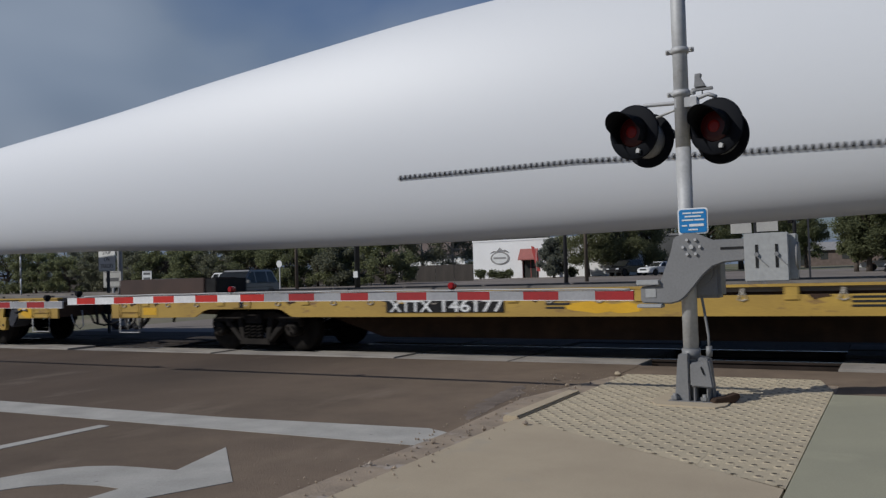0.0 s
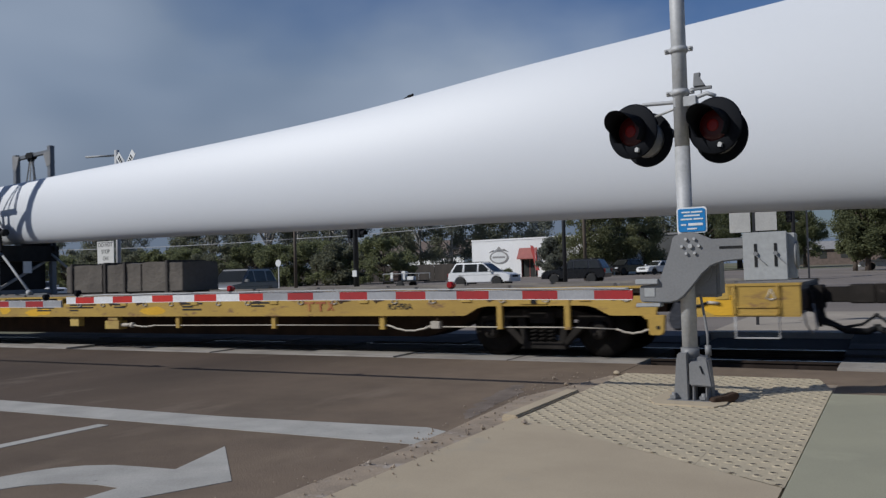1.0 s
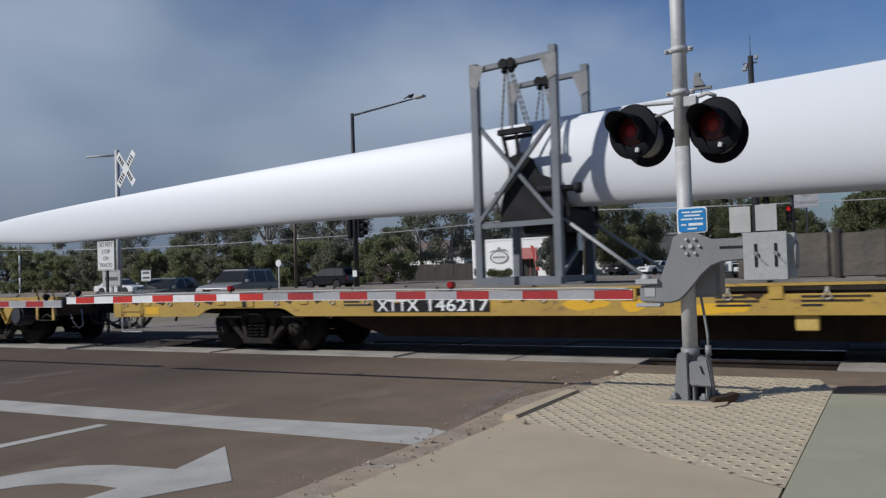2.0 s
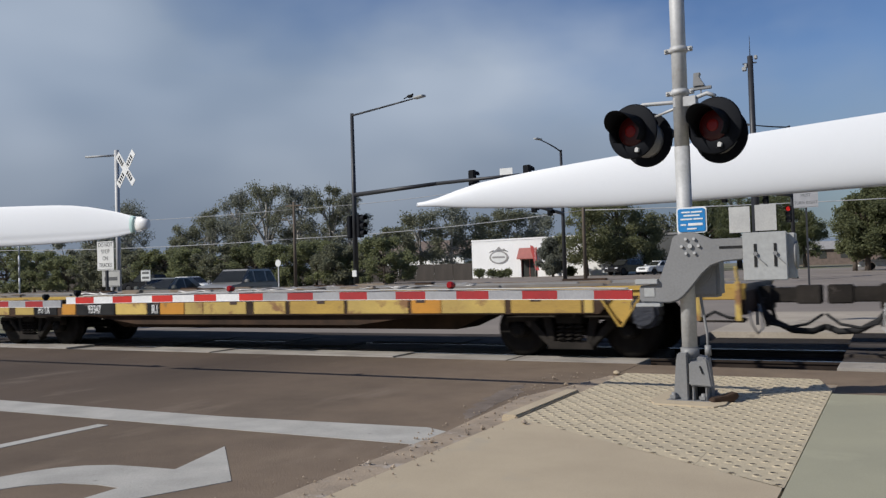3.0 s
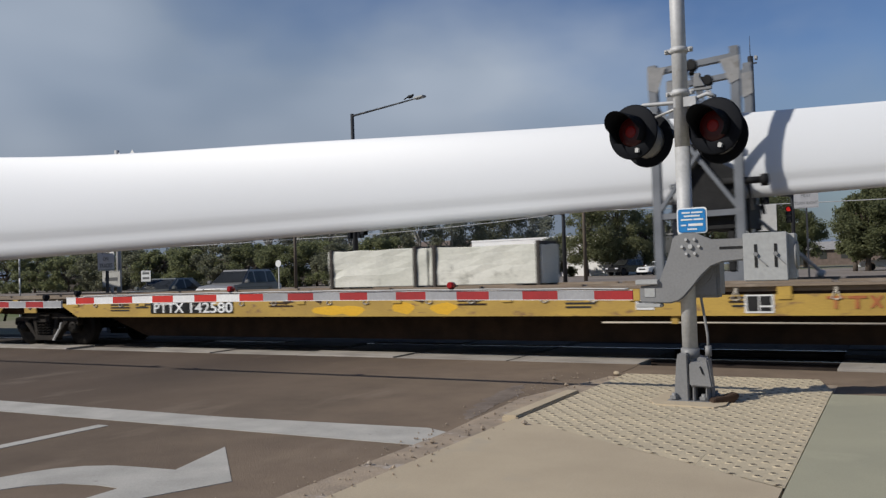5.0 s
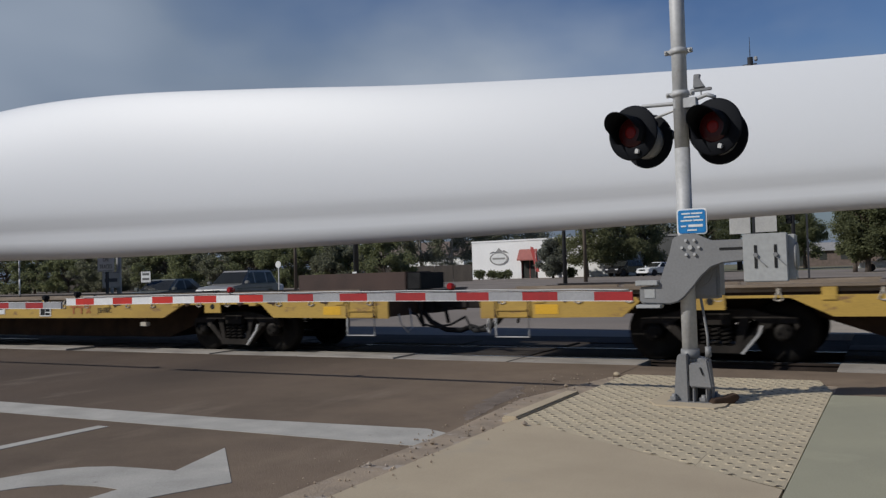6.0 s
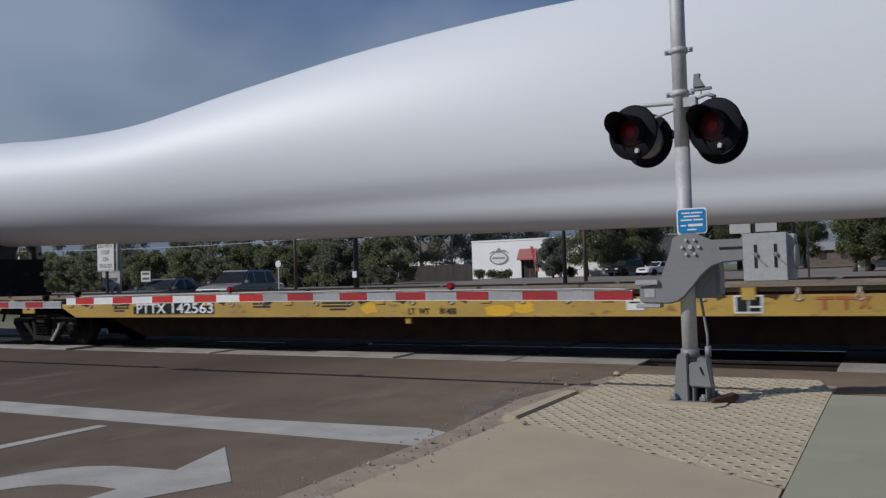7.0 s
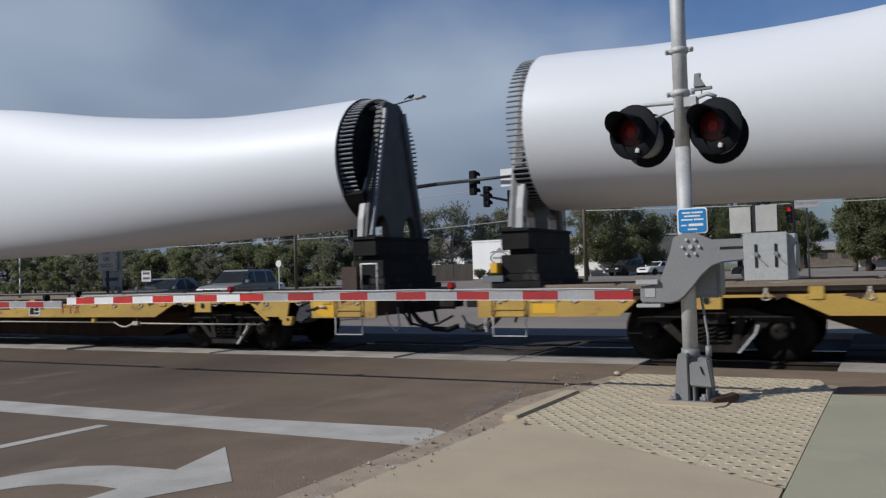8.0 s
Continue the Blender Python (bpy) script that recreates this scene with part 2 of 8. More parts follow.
M = dict(
    asphalt=paint("asphalt", (0.116, 0.087, 0.066), (0.074, 0.057, 0.045), 0.9, scale=0.45, fine=110, bump=0.5, stain=(0.145, 0.114, 0.09), stain_scale=0.8, stain_at=0.56, stretch=(1, 0.35, 1)),
    asphalt_near=paint("grey-brown asphalt", (0.116, 0.087, 0.066), (0.074, 0.057, 0.045), 0.9, scale=0.45, fine=40, bump=0.4),
    asphalt_far=paint("old asphalt", (0.25, 0.217, 0.187), (0.185, 0.161, 0.14), 0.9, scale=0.2, fine=20, bump=0.3),
    gravel=paint("pale dry gravel", (0.40, 0.35, 0.285), (0.31, 0.27, 0.22), 0.95, scale=0.6, fine=25, bump=0.4, stain=(0.24, 0.21, 0.175), stain_scale=1.2, stain_at=0.6),
    dirt=paint("gutter dirt", (0.35, 0.275, 0.195), (0.24, 0.19, 0.14), 0.95, scale=3, fine=60, bump=0.6, stain=(0.36, 0.31, 0.26), stain_scale=4, stain_at=0.56),
    ground=paint("dry ground", (0.23, 0.20, 0.15), (0.15, 0.15, 0.09), 0.95, scale=0.15, fine=6, bump=0.4, stain=(0.12, 0.14, 0.06), stain_scale=0.06, stain_at=0.52),
    concrete=paint("concrete", (0.45, 0.37, 0.255), (0.375, 0.305, 0.21), 0.9, scale=0.9, fine=120, bump=0.25, stain=(0.385, 0.325, 0.235), stain_scale=1.5, stain_at=0.6),
    panel=paint("crossing panel concrete", (0.38, 0.345, 0.30), (0.25, 0.225, 0.195), 0.9, scale=1.4, fine=60, bump=0.4, stain=(0.1, 0.09, 0.085), stain_scale=2.2, stain_at=0.6, per_object=0.12),
    tactile=paint("buff tactile tile", (0.51, 0.425, 0.285), (0.395, 0.335, 0.235), 0.9, scale=2.2, fine=60, bump=0.5, stain=(0.33, 0.285, 0.205), stain_scale=2.6, stain_at=0.56, per_object=0.05),
    dusty=paint("washed dust on asphalt", (0.175, 0.138, 0.108), (0.115, 0.088, 0.068), 0.95, scale=4, fine=90, bump=0.4, stain=(0.20, 0.16, 0.125), stain_scale=3, stain_at=0.55),
    # oil stains, plus the shade under the train put into the colour
    panel_dark=paint("oil-stained panel darkened for train shade", (0.075, 0.062, 0.053), (0.04, 0.034, 0.03), 0.9, scale=1.4, fine=60, bump=0.4, stain=(0.04, 0.035, 0.032), stain_scale=2.2, stain_at=0.55, per_object=0.12),
    concrete_grey=paint("grey concrete", (0.325, 0.308, 0.215), (0.275, 0.264, 0.188), 0.9, scale=0.7, fine=120, bump=0.2, stain=(0.33, 0.312, 0.218), stain_scale=1.1, stain_at=0.58),
    yellow_pale=paint("faded dirty yellow", (0.55, 0.39, 0.10), (0.42, 0.29, 0.08), 0.6, scale=2.0, fine=35, bump=0.1, stain=(0.23, 0.115, 0.045), stain_scale=3.0, stain_at=0.53, per_object=0.14),
    # dome shading is painted as a dark flat top
    dome=paint("dome top darkened as shading", (0.085, 0.066, 0.048), (0.05, 0.04, 0.03), 0.9, scale=9, fine=80, bump=0.3, per_object=0.15),
    roadpaint=paint("worn white road paint", (0.43, 0.41, 0.365), (0.33, 0.315, 0.28), 0.8, scale=2.5, fine=70, bump=0.3, stain=(0.2, 0.18, 0.17), stain_scale=9, stain_at=0.64),
    # shade under the train is mixed into this asphalt colour
    asphalt_shade=paint("asphalt darkened for train shade", (0.06, 0.048, 0.041), (0.036, 0.03, 0.026), 0.9, scale=0.5, fine=60, bump=0.35, stain=(0.08, 0.065, 0.055), stain_scale=0.8),
    # dark stone, blackened further to carry the shade below the train
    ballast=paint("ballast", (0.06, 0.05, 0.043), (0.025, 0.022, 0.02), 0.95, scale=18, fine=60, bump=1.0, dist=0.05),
    rail=paint("rail steel", (0.06, 0.045, 0.037), (0.035, 0.027, 0.022), 0.6, 0.5, fine=60),
    railtop=paint("polished railhead", (0.5, 0.48, 0.46), rough=0.25, metal=1.0, bump=0.03),
    galv=paint("galvanised steel", (0.47, 0.47, 0.465), (0.40, 0.40, 0.395), 0.6, 0.15, scale=6, fine=30, bump=0.08, stain=(0.36, 0.33, 0.3), stain_scale=5, stain_at=0.62),
    greycast=paint("grey painted casting", (0.21, 0.21, 0.21), (0.185, 0.185, 0.185), 0.5, scale=3, fine=50, bump=0.06, stain=(0.24, 0.235, 0.23), stain_scale=5, stain_at=0.66),
    greylight=paint("light grey painted plate", (0.36, 0.365, 0.36), (0.33, 0.335, 0.33), 0.5, scale=2, fine=30, bump=0.03, stain=(0.30, 0.30, 0.29), stain_scale=5, stain_at=0.68),
    black=paint("black paint", (0.008, 0.009, 0.012), rough=0.7, scale=5, bump=0.06),
    blackmatt=paint("matt black", (0.016, 0.016, 0.017), (0.028, 0.028, 0.028), 0.75, scale=4, bump=0.15),
    red_lens=paint("lit red lens", (0.022, 0.003, 0.004), rough=0.45, bump=0.3, fine=90, emit=(0.9, 0.03, 0.02, 0.006)),
    red_bulb=paint("glowing red lamp", (0.10, 0.004, 0.004), rough=0.5, bump=0.2, fine=120, emit=(1.0, 0.03, 0.02, 0.022)),
    red_small=paint("small red lens", (0.32, 0.012, 0.015), rough=0.2, bump=0.1),
    red_faded=paint("faded red sheeting", (0.36, 0.014, 0.016), (0.29, 0.014, 0.016), 0.6, scale=3, fine=50, bump=0.05, stain=(0.2, 0.05, 0.05), stain_scale=9, stain_at=0.66),
    red_sheet=paint("red reflective sheeting", (0.55, 0.020, 0.010), (0.46, 0.016, 0.010), 0.55, scale=3, fine=50, bump=0.05),
    white_sheet=paint("white reflective sheeting", (0.80, 0.79, 0.77), (0.70, 0.69, 0.68), 0.45, scale=3, fine=50, bump=0.05),
    grey_sheet=paint("faded sheeting", (0.36, 0.36, 0.37), (0.30, 0.30, 0.31), 0.5, scale=3, fine=50, bump=0.05),
    blue=paint("blue sign sheeting", (0.012, 0.19, 0.47), (0.015, 0.17, 0.42), 0.4, bump=0.02),
    white=paint("white sign sheeting", (0.74, 0.74, 0.72), (0.66, 0.66, 0.64), 0.45, scale=3, bump=0.03),
    ink_faded=paint("faded black sign ink", (0.13, 0.13, 0.13), rough=0.6, bump=0.0),
    ink=paint("black sign ink", (0.02, 0.02, 0.02), rough=0.5, bump=0.0),
    alu=paint("bare aluminium sign back", (0.58, 0.57, 0.53), (0.5, 0.49, 0.46), 0.5, 0.2, scale=3, bump=0.04),
    yellow=paint("railcar yellow", (0.48, 0.31, 0.058), (0.365, 0.23, 0.048), 0.6, scale=0.9, fine=22, bump=0.1, stain=(0.22, 0.125, 0.05), stain_scale=2.6, stain_at=0.58, stretch=(1, 1, 2.5)),
    yellow_new=paint("fresh yellow patch", (0.73, 0.415, 0.02), (0.66, 0.37, 0.02), 0.5, bump=0.05),
    rust=paint("rusted underframe", (0.075, 0.046, 0.03), (0.038, 0.027, 0.021), 0.85, scale=2.5, fine=40, bump=0.3),
    grime=paint("grimy truck casting", (0.034, 0.029, 0.025), (0.018, 0.016, 0.014), 0.8, scale=4, fine=50, bump=0.3, stain=(0.085, 0.072, 0.062), stain_scale=5, stain_at=0.6),
    wheel=paint("wheel steel", (0.024, 0.022, 0.02), (0.014, 0.012, 0.011), 0.6, 0.5, scale=5, fine=40, bump=0.15),
    deck=paint("worn deck steel", (0.24, 0.188, 0.138), (0.15, 0.116, 0.085), 0.85, scale=1.2, fine=30, bump=0.3, stain=(0.29, 0.24, 0.19), stain_scale=1.6, stain_at=0.56, stretch=(0.4, 1, 1)),
    deck_grey=paint("grey-brown deck steel", (0.20, 0.18, 0.16), (0.12, 0.107, 0.095), 0.85, scale=1.2, fine=30, bump=0.3, stain=(0.26, 0.235, 0.20), stain_scale=1.6, stain_at=0.56, stretch=(0.4, 1, 1)),
    brown=paint("brown faded steel box", (0.065, 0.038, 0.03), (0.045, 0.028, 0.023), 0.8, scale=2, fine=40, bump=0.2),
    logo=paint("faded red logo", (0.33, 0.09, 0.03), (0.42, 0.18, 0.05), 0.55, scale=6, bump=0.05),
    orange=paint("orange paint patch", (0.55, 0.24, 0.02), (0.45, 0.2, 0.02), 0.6, bump=0.08, stain=(0.3, 0.15, 0.03), stain_scale=5),
    pale_pipe=paint("pale dusty pipe", (0.50, 0.45, 0.37), (0.38, 0.34, 0.28), 0.5, bump=0.05, scale=4),
    letter=paint("stencil white", (0.85, 0.85, 0.83), rough=0.5, bump=0.02),
    blade=paint("white gelcoat", (0.675, 0.69, 0.71), (0.65, 0.665, 0.685), 0.5, scale=0.25, fine=400.0, bump=0.0, stretch=(0.3, 1, 1)),
    blade_mark=paint("teal tape", (0.45, 0.62, 0.58), rough=0.5, bump=0.02),
    stand=paint("dark grey stand paint", (0.020, 0.019, 0.019), (0.012, 0.012, 0.012), 0.7, scale=3, fine=50, bump=0.1, stain=(0.09, 0.085, 0.08), stain_scale=3, stain_at=0.62),
    stand_grey=paint("worn grey stand paint", (0.062, 0.059, 0.057), (0.042, 0.04, 0.039), 0.6, scale=3, fine=50, bump=0.1, stain=(0.12, 0.112, 0.105), stain_scale=3, stain_at=0.62),
    cradle=paint("grey cradle paint", (0.17, 0.182, 0.20), (0.13, 0.14, 0.155), 0.5, scale=3, fine=50, bump=0.08, stain=(0.2, 0.2, 0.2), stain_scale=4, stain_at=0.66),
    stay=paint("worn pale grey paint", (0.27, 0.265, 0.26), (0.2, 0.2, 0.2), 0.6, scale=5, fine=50, bump=0.08, stain=(0.16, 0.15, 0.14), stain_scale=6, stain_at=0.55),
    chain=paint("chain steel", (0.32, 0.31, 0.30), rough=0.5, metal=0.6, bump=0.2),
    tarp_black=paint("black wrapping", (0.017, 0.02, 0.03), (0.03, 0.032, 0.04), 0.6, scale=5, fine=18, bump=0.5, dist=0.02),
    tarp=paint("grey brown tarp", (0.125, 0.108, 0.09), (0.09, 0.078, 0.066), 0.9, scale=1.6, fine=14, bump=0.5, dist=0.03),
    tank=paint("pale grey crate", (0.64, 0.63, 0.56), (0.53, 0.53, 0.46), 0.7, scale=1.5, fine=30, bump=0.15, stain=(0.3, 0.29, 0.25), stain_scale=2, stain_at=0.6),
    strap=paint("dark strap", (0.05, 0.042, 0.036), rough=0.8, bump=0.1),
)


def flat_black(m):
    m.node_tree.nodes["Principled BSDF"].inputs["Specular IOR Level"].default_value = 0.12


for dull in ("black", "blackmatt", "wheel", "grime", "stand", "rust", "asphalt_shade", "ballast", "panel_dark", "rail", "asphalt", "asphalt_far", "gravel", "ground"):
    flat_black(M[dull])


def dusty_edge(m, x_clean, x_dusty, dust):
    """Dust that has blown out of the gutter onto the asphalt, thicker towards the kerb."""
    n, l = m.node_tree.nodes, m.node_tree.links
    b = n["Principled BSDF"]
    tc, sep, mr, nz, mul, mx = (n.new("ShaderNode" + k) for k in ("TexCoord", "SeparateXYZ", "MapRange", "TexNoise", "Math", "Mix"))
    mx.data_type, mul.operation = "RGBA", "MULTIPLY"
    mr.inputs["From Min"].default_value, mr.inputs["From Max"].default_value = x_clean, x_dusty
    nz.inputs["Scale"].default_value, nz.inputs["Detail"].default_value, nz.inputs["Roughness"].default_value = 1.3, 6, 0.65
    l.new(tc.outputs["Object"], sep.inputs["Vector"])
    l.new(tc.outputs["Object"], nz.inputs["Vector"])
    l.new(sep.outputs["X"], mr.inputs["Value"])
    l.new(mr.outputs["Result"], mul.inputs[0])
    l.new(nz.outputs["Fac"], mul.inputs[1])
    l.new(mul.outputs["Value"], mx.inputs["Factor"])
    l.new(b.inputs["Base Color"].links[0].from_socket, mx.inputs["A"])
    mx.inputs["B"].default_value = (*dust, 1)
    l.new(mx.outputs["Result"], b.inputs["Base Color"])


dusty_edge(M["asphalt"], -9.5, -3.0, (0.27, 0.205, 0.145))


# ---- mesh helpers ----
def box(bm, x0, x1, y0, y1, z0, z1):
    v = [bm.verts.new(p) for p in ((x0, y0, z0), (x1, y0, z0), (x1, y1, z0), (x0, y1, z0), (x0, y0, z1), (x1, y0, z1), (x1, y1, z1), (x0, y1, z1))]
    for f in ((3, 2, 1, 0), (4, 5, 6, 7), (0, 1, 5, 4), (1, 2, 6, 5), (2, 3, 7, 6), (3, 0, 4, 7)):
        bm.faces.new([v[i] for i in f])
    return v


def tube(bm, p0, p1, r0, r1=None, seg=12, cap=True):
    """A round bar from p0 to p1."""
    p0, p1 = Vector(p0), Vector(p1)
    r1 = r0 if r1 is None else r1
    q = (p1 - p0).to_track_quat("Z", "Y")
    rings = []
    for p, r in ((p0, r0), (p1, r1)):
        rings.append([bm.verts.new(p + q @ Vector((r * math.cos(2 * math.pi * i / seg), r * math.sin(2 * math.pi * i / seg), 0))) for i in range(seg)])
    for i in range(seg):
        bm.faces.new((rings[0][i], rings[0][(i + 1) % seg], rings[1][(i + 1) % seg], rings[1][i])).smooth = seg > 6
    if cap:
        bm.faces.new(rings[0][::-1])
        bm.faces.new(rings[1])
    return rings


def bar(bm, p0, p1, w, h):
    """A square bar from p0 to p1."""
    p0, p1 = Vector(p0), Vector(p1)
    q = (p1 - p0).to_track_quat("Z", "Y")
    rings = [[bm.verts.new(p + q @ Vector((sx * w / 2, sy * h / 2, 0))) for sx, sy in ((-1, -1), (1, -1), (1, 1), (-1, 1))] for p in (p0, p1)]
    for i in range(4):
        bm.faces.new((rings[0][i], rings[0][(i + 1) % 4], rings[1][(i + 1) % 4], rings[1][i]))
    bm.faces.new(rings[0][::-1])
    bm.faces.new(rings[1])


def lathe(bm, rings, axis="Y", seg=32, at=(0, 0, 0)):
    """A body of revolution; rings: (place along the axis, radius)."""
    at = Vector(at)
    made = []
    for a, r in rings:
        row = []
        for i in range(seg):
            c, s = r * math.cos(2 * math.pi * i / seg), r * math.sin(2 * math.pi * i / seg)
            row.append(bm.verts.new(at + Vector({"Y": (c, a, s), "Z": (c, s, a), "X": (a, c, s)}[axis])))
        made.append(row)
    for u, w in zip(made, made[1:]):
        for i in range(seg):
            bm.faces.new((u[i], u[(i + 1) % seg], w[(i + 1) % seg], w[i])).smooth = True
    bm.faces.new(made[0])
    bm.faces.new(made[-1])


def prism(bm, pts, y0, y1, plane="XZ"):
    """A flat outline given a thickness."""
    put = {"XZ": lambda a, b, c: (a, c, b), "YZ": lambda a, b, c: (c, a, b), "XY": lambda a, b, c: (a, b, c)}[plane]
    lo = [bm.verts.new(put(a, b, y0)) for a, b in pts]
    hi = [bm.verts.new(put(a, b, y1)) for a, b in pts]
    bm.faces.new(lo)
    bm.faces.new(hi[::-1])
    for i in range(len(pts)):
        j = (i + 1) % len(pts)
        bm.faces.new((lo[i], hi[i], hi[j], lo[j]))


def mesh_of(bm, name, material, bevel=0.0):
    bmesh.ops.recalc_face_normals(bm, faces=bm.faces)
    if bevel:
        bmesh.ops.bevel(bm, geom=[e for e in bm.edges if e.is_manifold and e.calc_face_angle(0) > 0.7], offset=bevel, segments=2, affect="EDGES", clamp_overlap=True)
    me = bpy.data.meshes.new(name)
    bm.to_mesh(me)
    bm.free()
    for m in material if isinstance(material, (list, tuple)) else [material]:
        me.materials.append(m)
    return me


def part(name, bm, material, parent=None, label="", bevel=0.0, at=None):
    ob = new(name, mesh_of(bm, name, material, bevel))
    ob.parent = parent
    if at:
        ob.location = at
    if label:
        tagged(ob, label)
    return ob


def piece(name, me, parent, m):
    """One more object on a mesh that exists."""
    ob = new(name, me)
    ob.parent = parent
    ob.matrix_basis = m
    return ob


def thing(name, label, category, at=(0, 0, 0), group="", kind="", rz=0):
    ob = new(name)
    ob.location, ob.rotation_euler = at, (0, 0, radians(rz))
    return tagged(ob, label, category, group, kind)


def words(name, text, size, material, parent, m, align="LEFT", squeeze=1.0, thick=0.002, heavy=0.0):
    """Lettering in the built-in font, as a mesh; it reads along x and stands along z, facing -y."""
    cu = bpy.data.curves.new(name, "FONT")
    cu.body, cu.size, cu.align_x, cu.extrude, cu.offset = text, size, align, thick, heavy
    tmp = bpy.data.objects.new(name, cu)
    scene.collection.objects.link(tmp)
    bpy.context.view_layer.update()
    me = bpy.data.meshes.new_from_object(tmp.evaluated_get(bpy.context.evaluated_depsgraph_get()))
    bpy.data.objects.remove(tmp)
    me.transform(Matrix.Rotation(radians(90), 4, "X") @ Matrix.Diagonal((squeeze, 1, 1, 1)))
    me.materials.clear()
    me.materials.append(material)
    return piece(name, me, parent, m)


def BM():
    return bmesh.new()


def smooth_row(x, xs, ys):
    """A smooth curve through a few stations."""
    xs, ys = list(xs), list(ys)
    if x <= xs[0]:
        return ys[0]
    if x >= xs[-1]:
        return ys[-1]
    i = max(k for k in range(len(xs) - 1) if xs[k] <= x)
    h = xs[i + 1] - xs[i]
    t = (x - xs[i]) / h
    slope = lambda k: 0 if k in (0, len(xs) - 1) else (ys[k + 1] - ys[k - 1]) / (xs[k + 1] - xs[k - 1])
    a, b = slope(i) * h, slope(i + 1) * h
    return ys[i] * (2 * t ** 3 - 3 * t * t + 1) + a * (t ** 3 - 2 * t * t + t) + ys[i + 1] * (3 * t * t - 2 * t ** 3) + b * (t ** 3 - t * t)


TRACK_Y = 12.89
SPEED = 14.15
MOVING = []   # things that ride on the train: (thing, place at the start)
WHEELS = []   # turning wheelsets: (wheelset, x, z)


def rise(x, y):
    """Height of the land: level at the tracks, climbing gently beyond."""
    d = max(0.0, y - 24)
    return min(0.0065 * d, 1.2 + 0.0005 * d)


# ---- ground, road, track ----
def build_ground():
    bm = BM()
    xs = [-3000, -1200, -500, -250, -150, -100, -70, -50, -35, -20, -10, 0, 10, 20, 35, 50, 80, 120, 250, 500, 1200, 3000]
    ys = [-3000, -800, -200, -60, -20, 0, 10, 24, 40, 60, 80, 110, 150, 200, 300, 500, 900, 1500, 3000]
    grid = [[bm.verts.new((x, y, rise(x, y) - 0.16)) for x in xs] for y in ys]
    for a, b in zip(grid, grid[1:]):
        for i in range(len(xs) - 1):
            bm.faces.new((a[i], a[i + 1], b[i + 1], b[i]))
    tagged(part("ground", bm, M["ground"]), "dry grassy ground reaching to the horizon", "ground", kind="structure")


def sheet(name, pts, z0, z1, material, label, category):
    bm = BM()
    prism(bm, pts, z0, z1, "XY")
    return tagged(part(name, bm, material), label, category, kind="structure")


def strip_up(name, x0, x1, ys, material, label, category, lift=0.0, base=-0.2):
    """A sheet that follows the rise of the land."""
    bm = BM()
    top = [[bm.verts.new((x, y, rise(x, y) + lift)) for x in (x0, x1)] for y in ys]
    low = [[bm.verts.new((x, y, rise(x, y) + base)) for x in (x0, x1)] for y in ys]
    for r, s in ((top, 1), (low, -1)):
        for a, b in zip(r, r[1:]):
            bm.faces.new([a[0], a[1], b[1], b[0]][::s])
    for a, b, c, d in zip(top, top[1:], low, low[1:]):
        bm.faces.new((a[0], b[0], d[0], c[0]))
        bm.faces.new((b[1], a[1], c[1], d[1]))
    bm.faces.new((top[0][1], top[0][0], low[0][0], low[0][1]))
    bm.faces.new((top[-1][0], top[-1][1], low[-1][1], low[-1][0]))
    return tagged(part(name, bm, material), label, category, kind="structure")


build_ground()
NEAR_EDGE, FAR_EDGE = TRACK_Y - 1.55, TRACK_Y + 1.75
APRON_EDGE = TRACK_Y - 1.70
sheet("road_near", [(-21, -60), (-3.32, -60), (-3.36, 6.2), (-3.5, 8.05), (-3.15, 9.9), (-3.15, NEAR_EDGE), (-21, NEAR_EDGE)], -0.2, 0.0, M["asphalt"], "grey-brown asphalt road up to the railway crossing", "road")
# three out-of-view sheets, added to cut bounce light under the blades
sheet("road_side_west", [(-90, -60), (-21, -60), (-21, 10.2), (-90, 10.2)], -0.2, -0.002, M["asphalt_near"], "unseen asphalt added beside the crossing road to cut bounce light", "road")
sheet("road_side_east", [(14, -60), (90, -60), (90, 10.2), (14, 10.2)], -0.2, -0.002, M["asphalt_near"], "unseen asphalt added beyond the pavement to cut bounce light", "road")
sheet("road_behind", [(-3.32, -60), (14, -60), (14, -12), (-3.32, -12)], -0.2, -0.002, M["asphalt_near"], "unseen asphalt added beyond the pavement to cut bounce light", "road")
sheet("asphalt_apron", [(-3.15, 9.98), (-0.62, 9.98), (-0.62, 9.0), (12, 9.0), (12, APRON_EDGE), (-0.74, APRON_EDGE), (-3.15, APRON_EDGE + 0.1)], -0.2, -0.004, M["asphalt"], "asphalt apron between pavement and rails", "road")
# strip toned dark where the train's shadow falls
strip_up("road_by_rails", -21, -3.3, [FAR_EDGE, 16.0], M["asphalt_shade"], "asphalt beside the far rail, toned dark for train shade", "road")
strip_up("road_far", -21, -3.3, [16.0, 24, 40, 46], M["asphalt_far"], "asphalt road beyond the railway crossing", "road")
strip_up("verge_far", -3.3, 60, [17.2, 24, 35, 46], M["asphalt_far"], "worn asphalt verge beyond the tracks", "verge", lift=0.0)
strip_up("gravel_shoulder", -3.3, 13, [17.0, 19.5, 24], M["gravel"], "pale dry gravel shoulder beyond the tracks", "verge", lift=0.006)
strip_up("road_cross", -260, 160, [46, 54, 62, 70], M["asphalt_far"], "wide cross street beyond the tracks", "road")
strip_up("parking_lot", -120, 90, [70.0, 80, 92, 104], M["asphalt_far"], "pale asphalt parking lot before the shop", "parking lot", lift=-0.01)
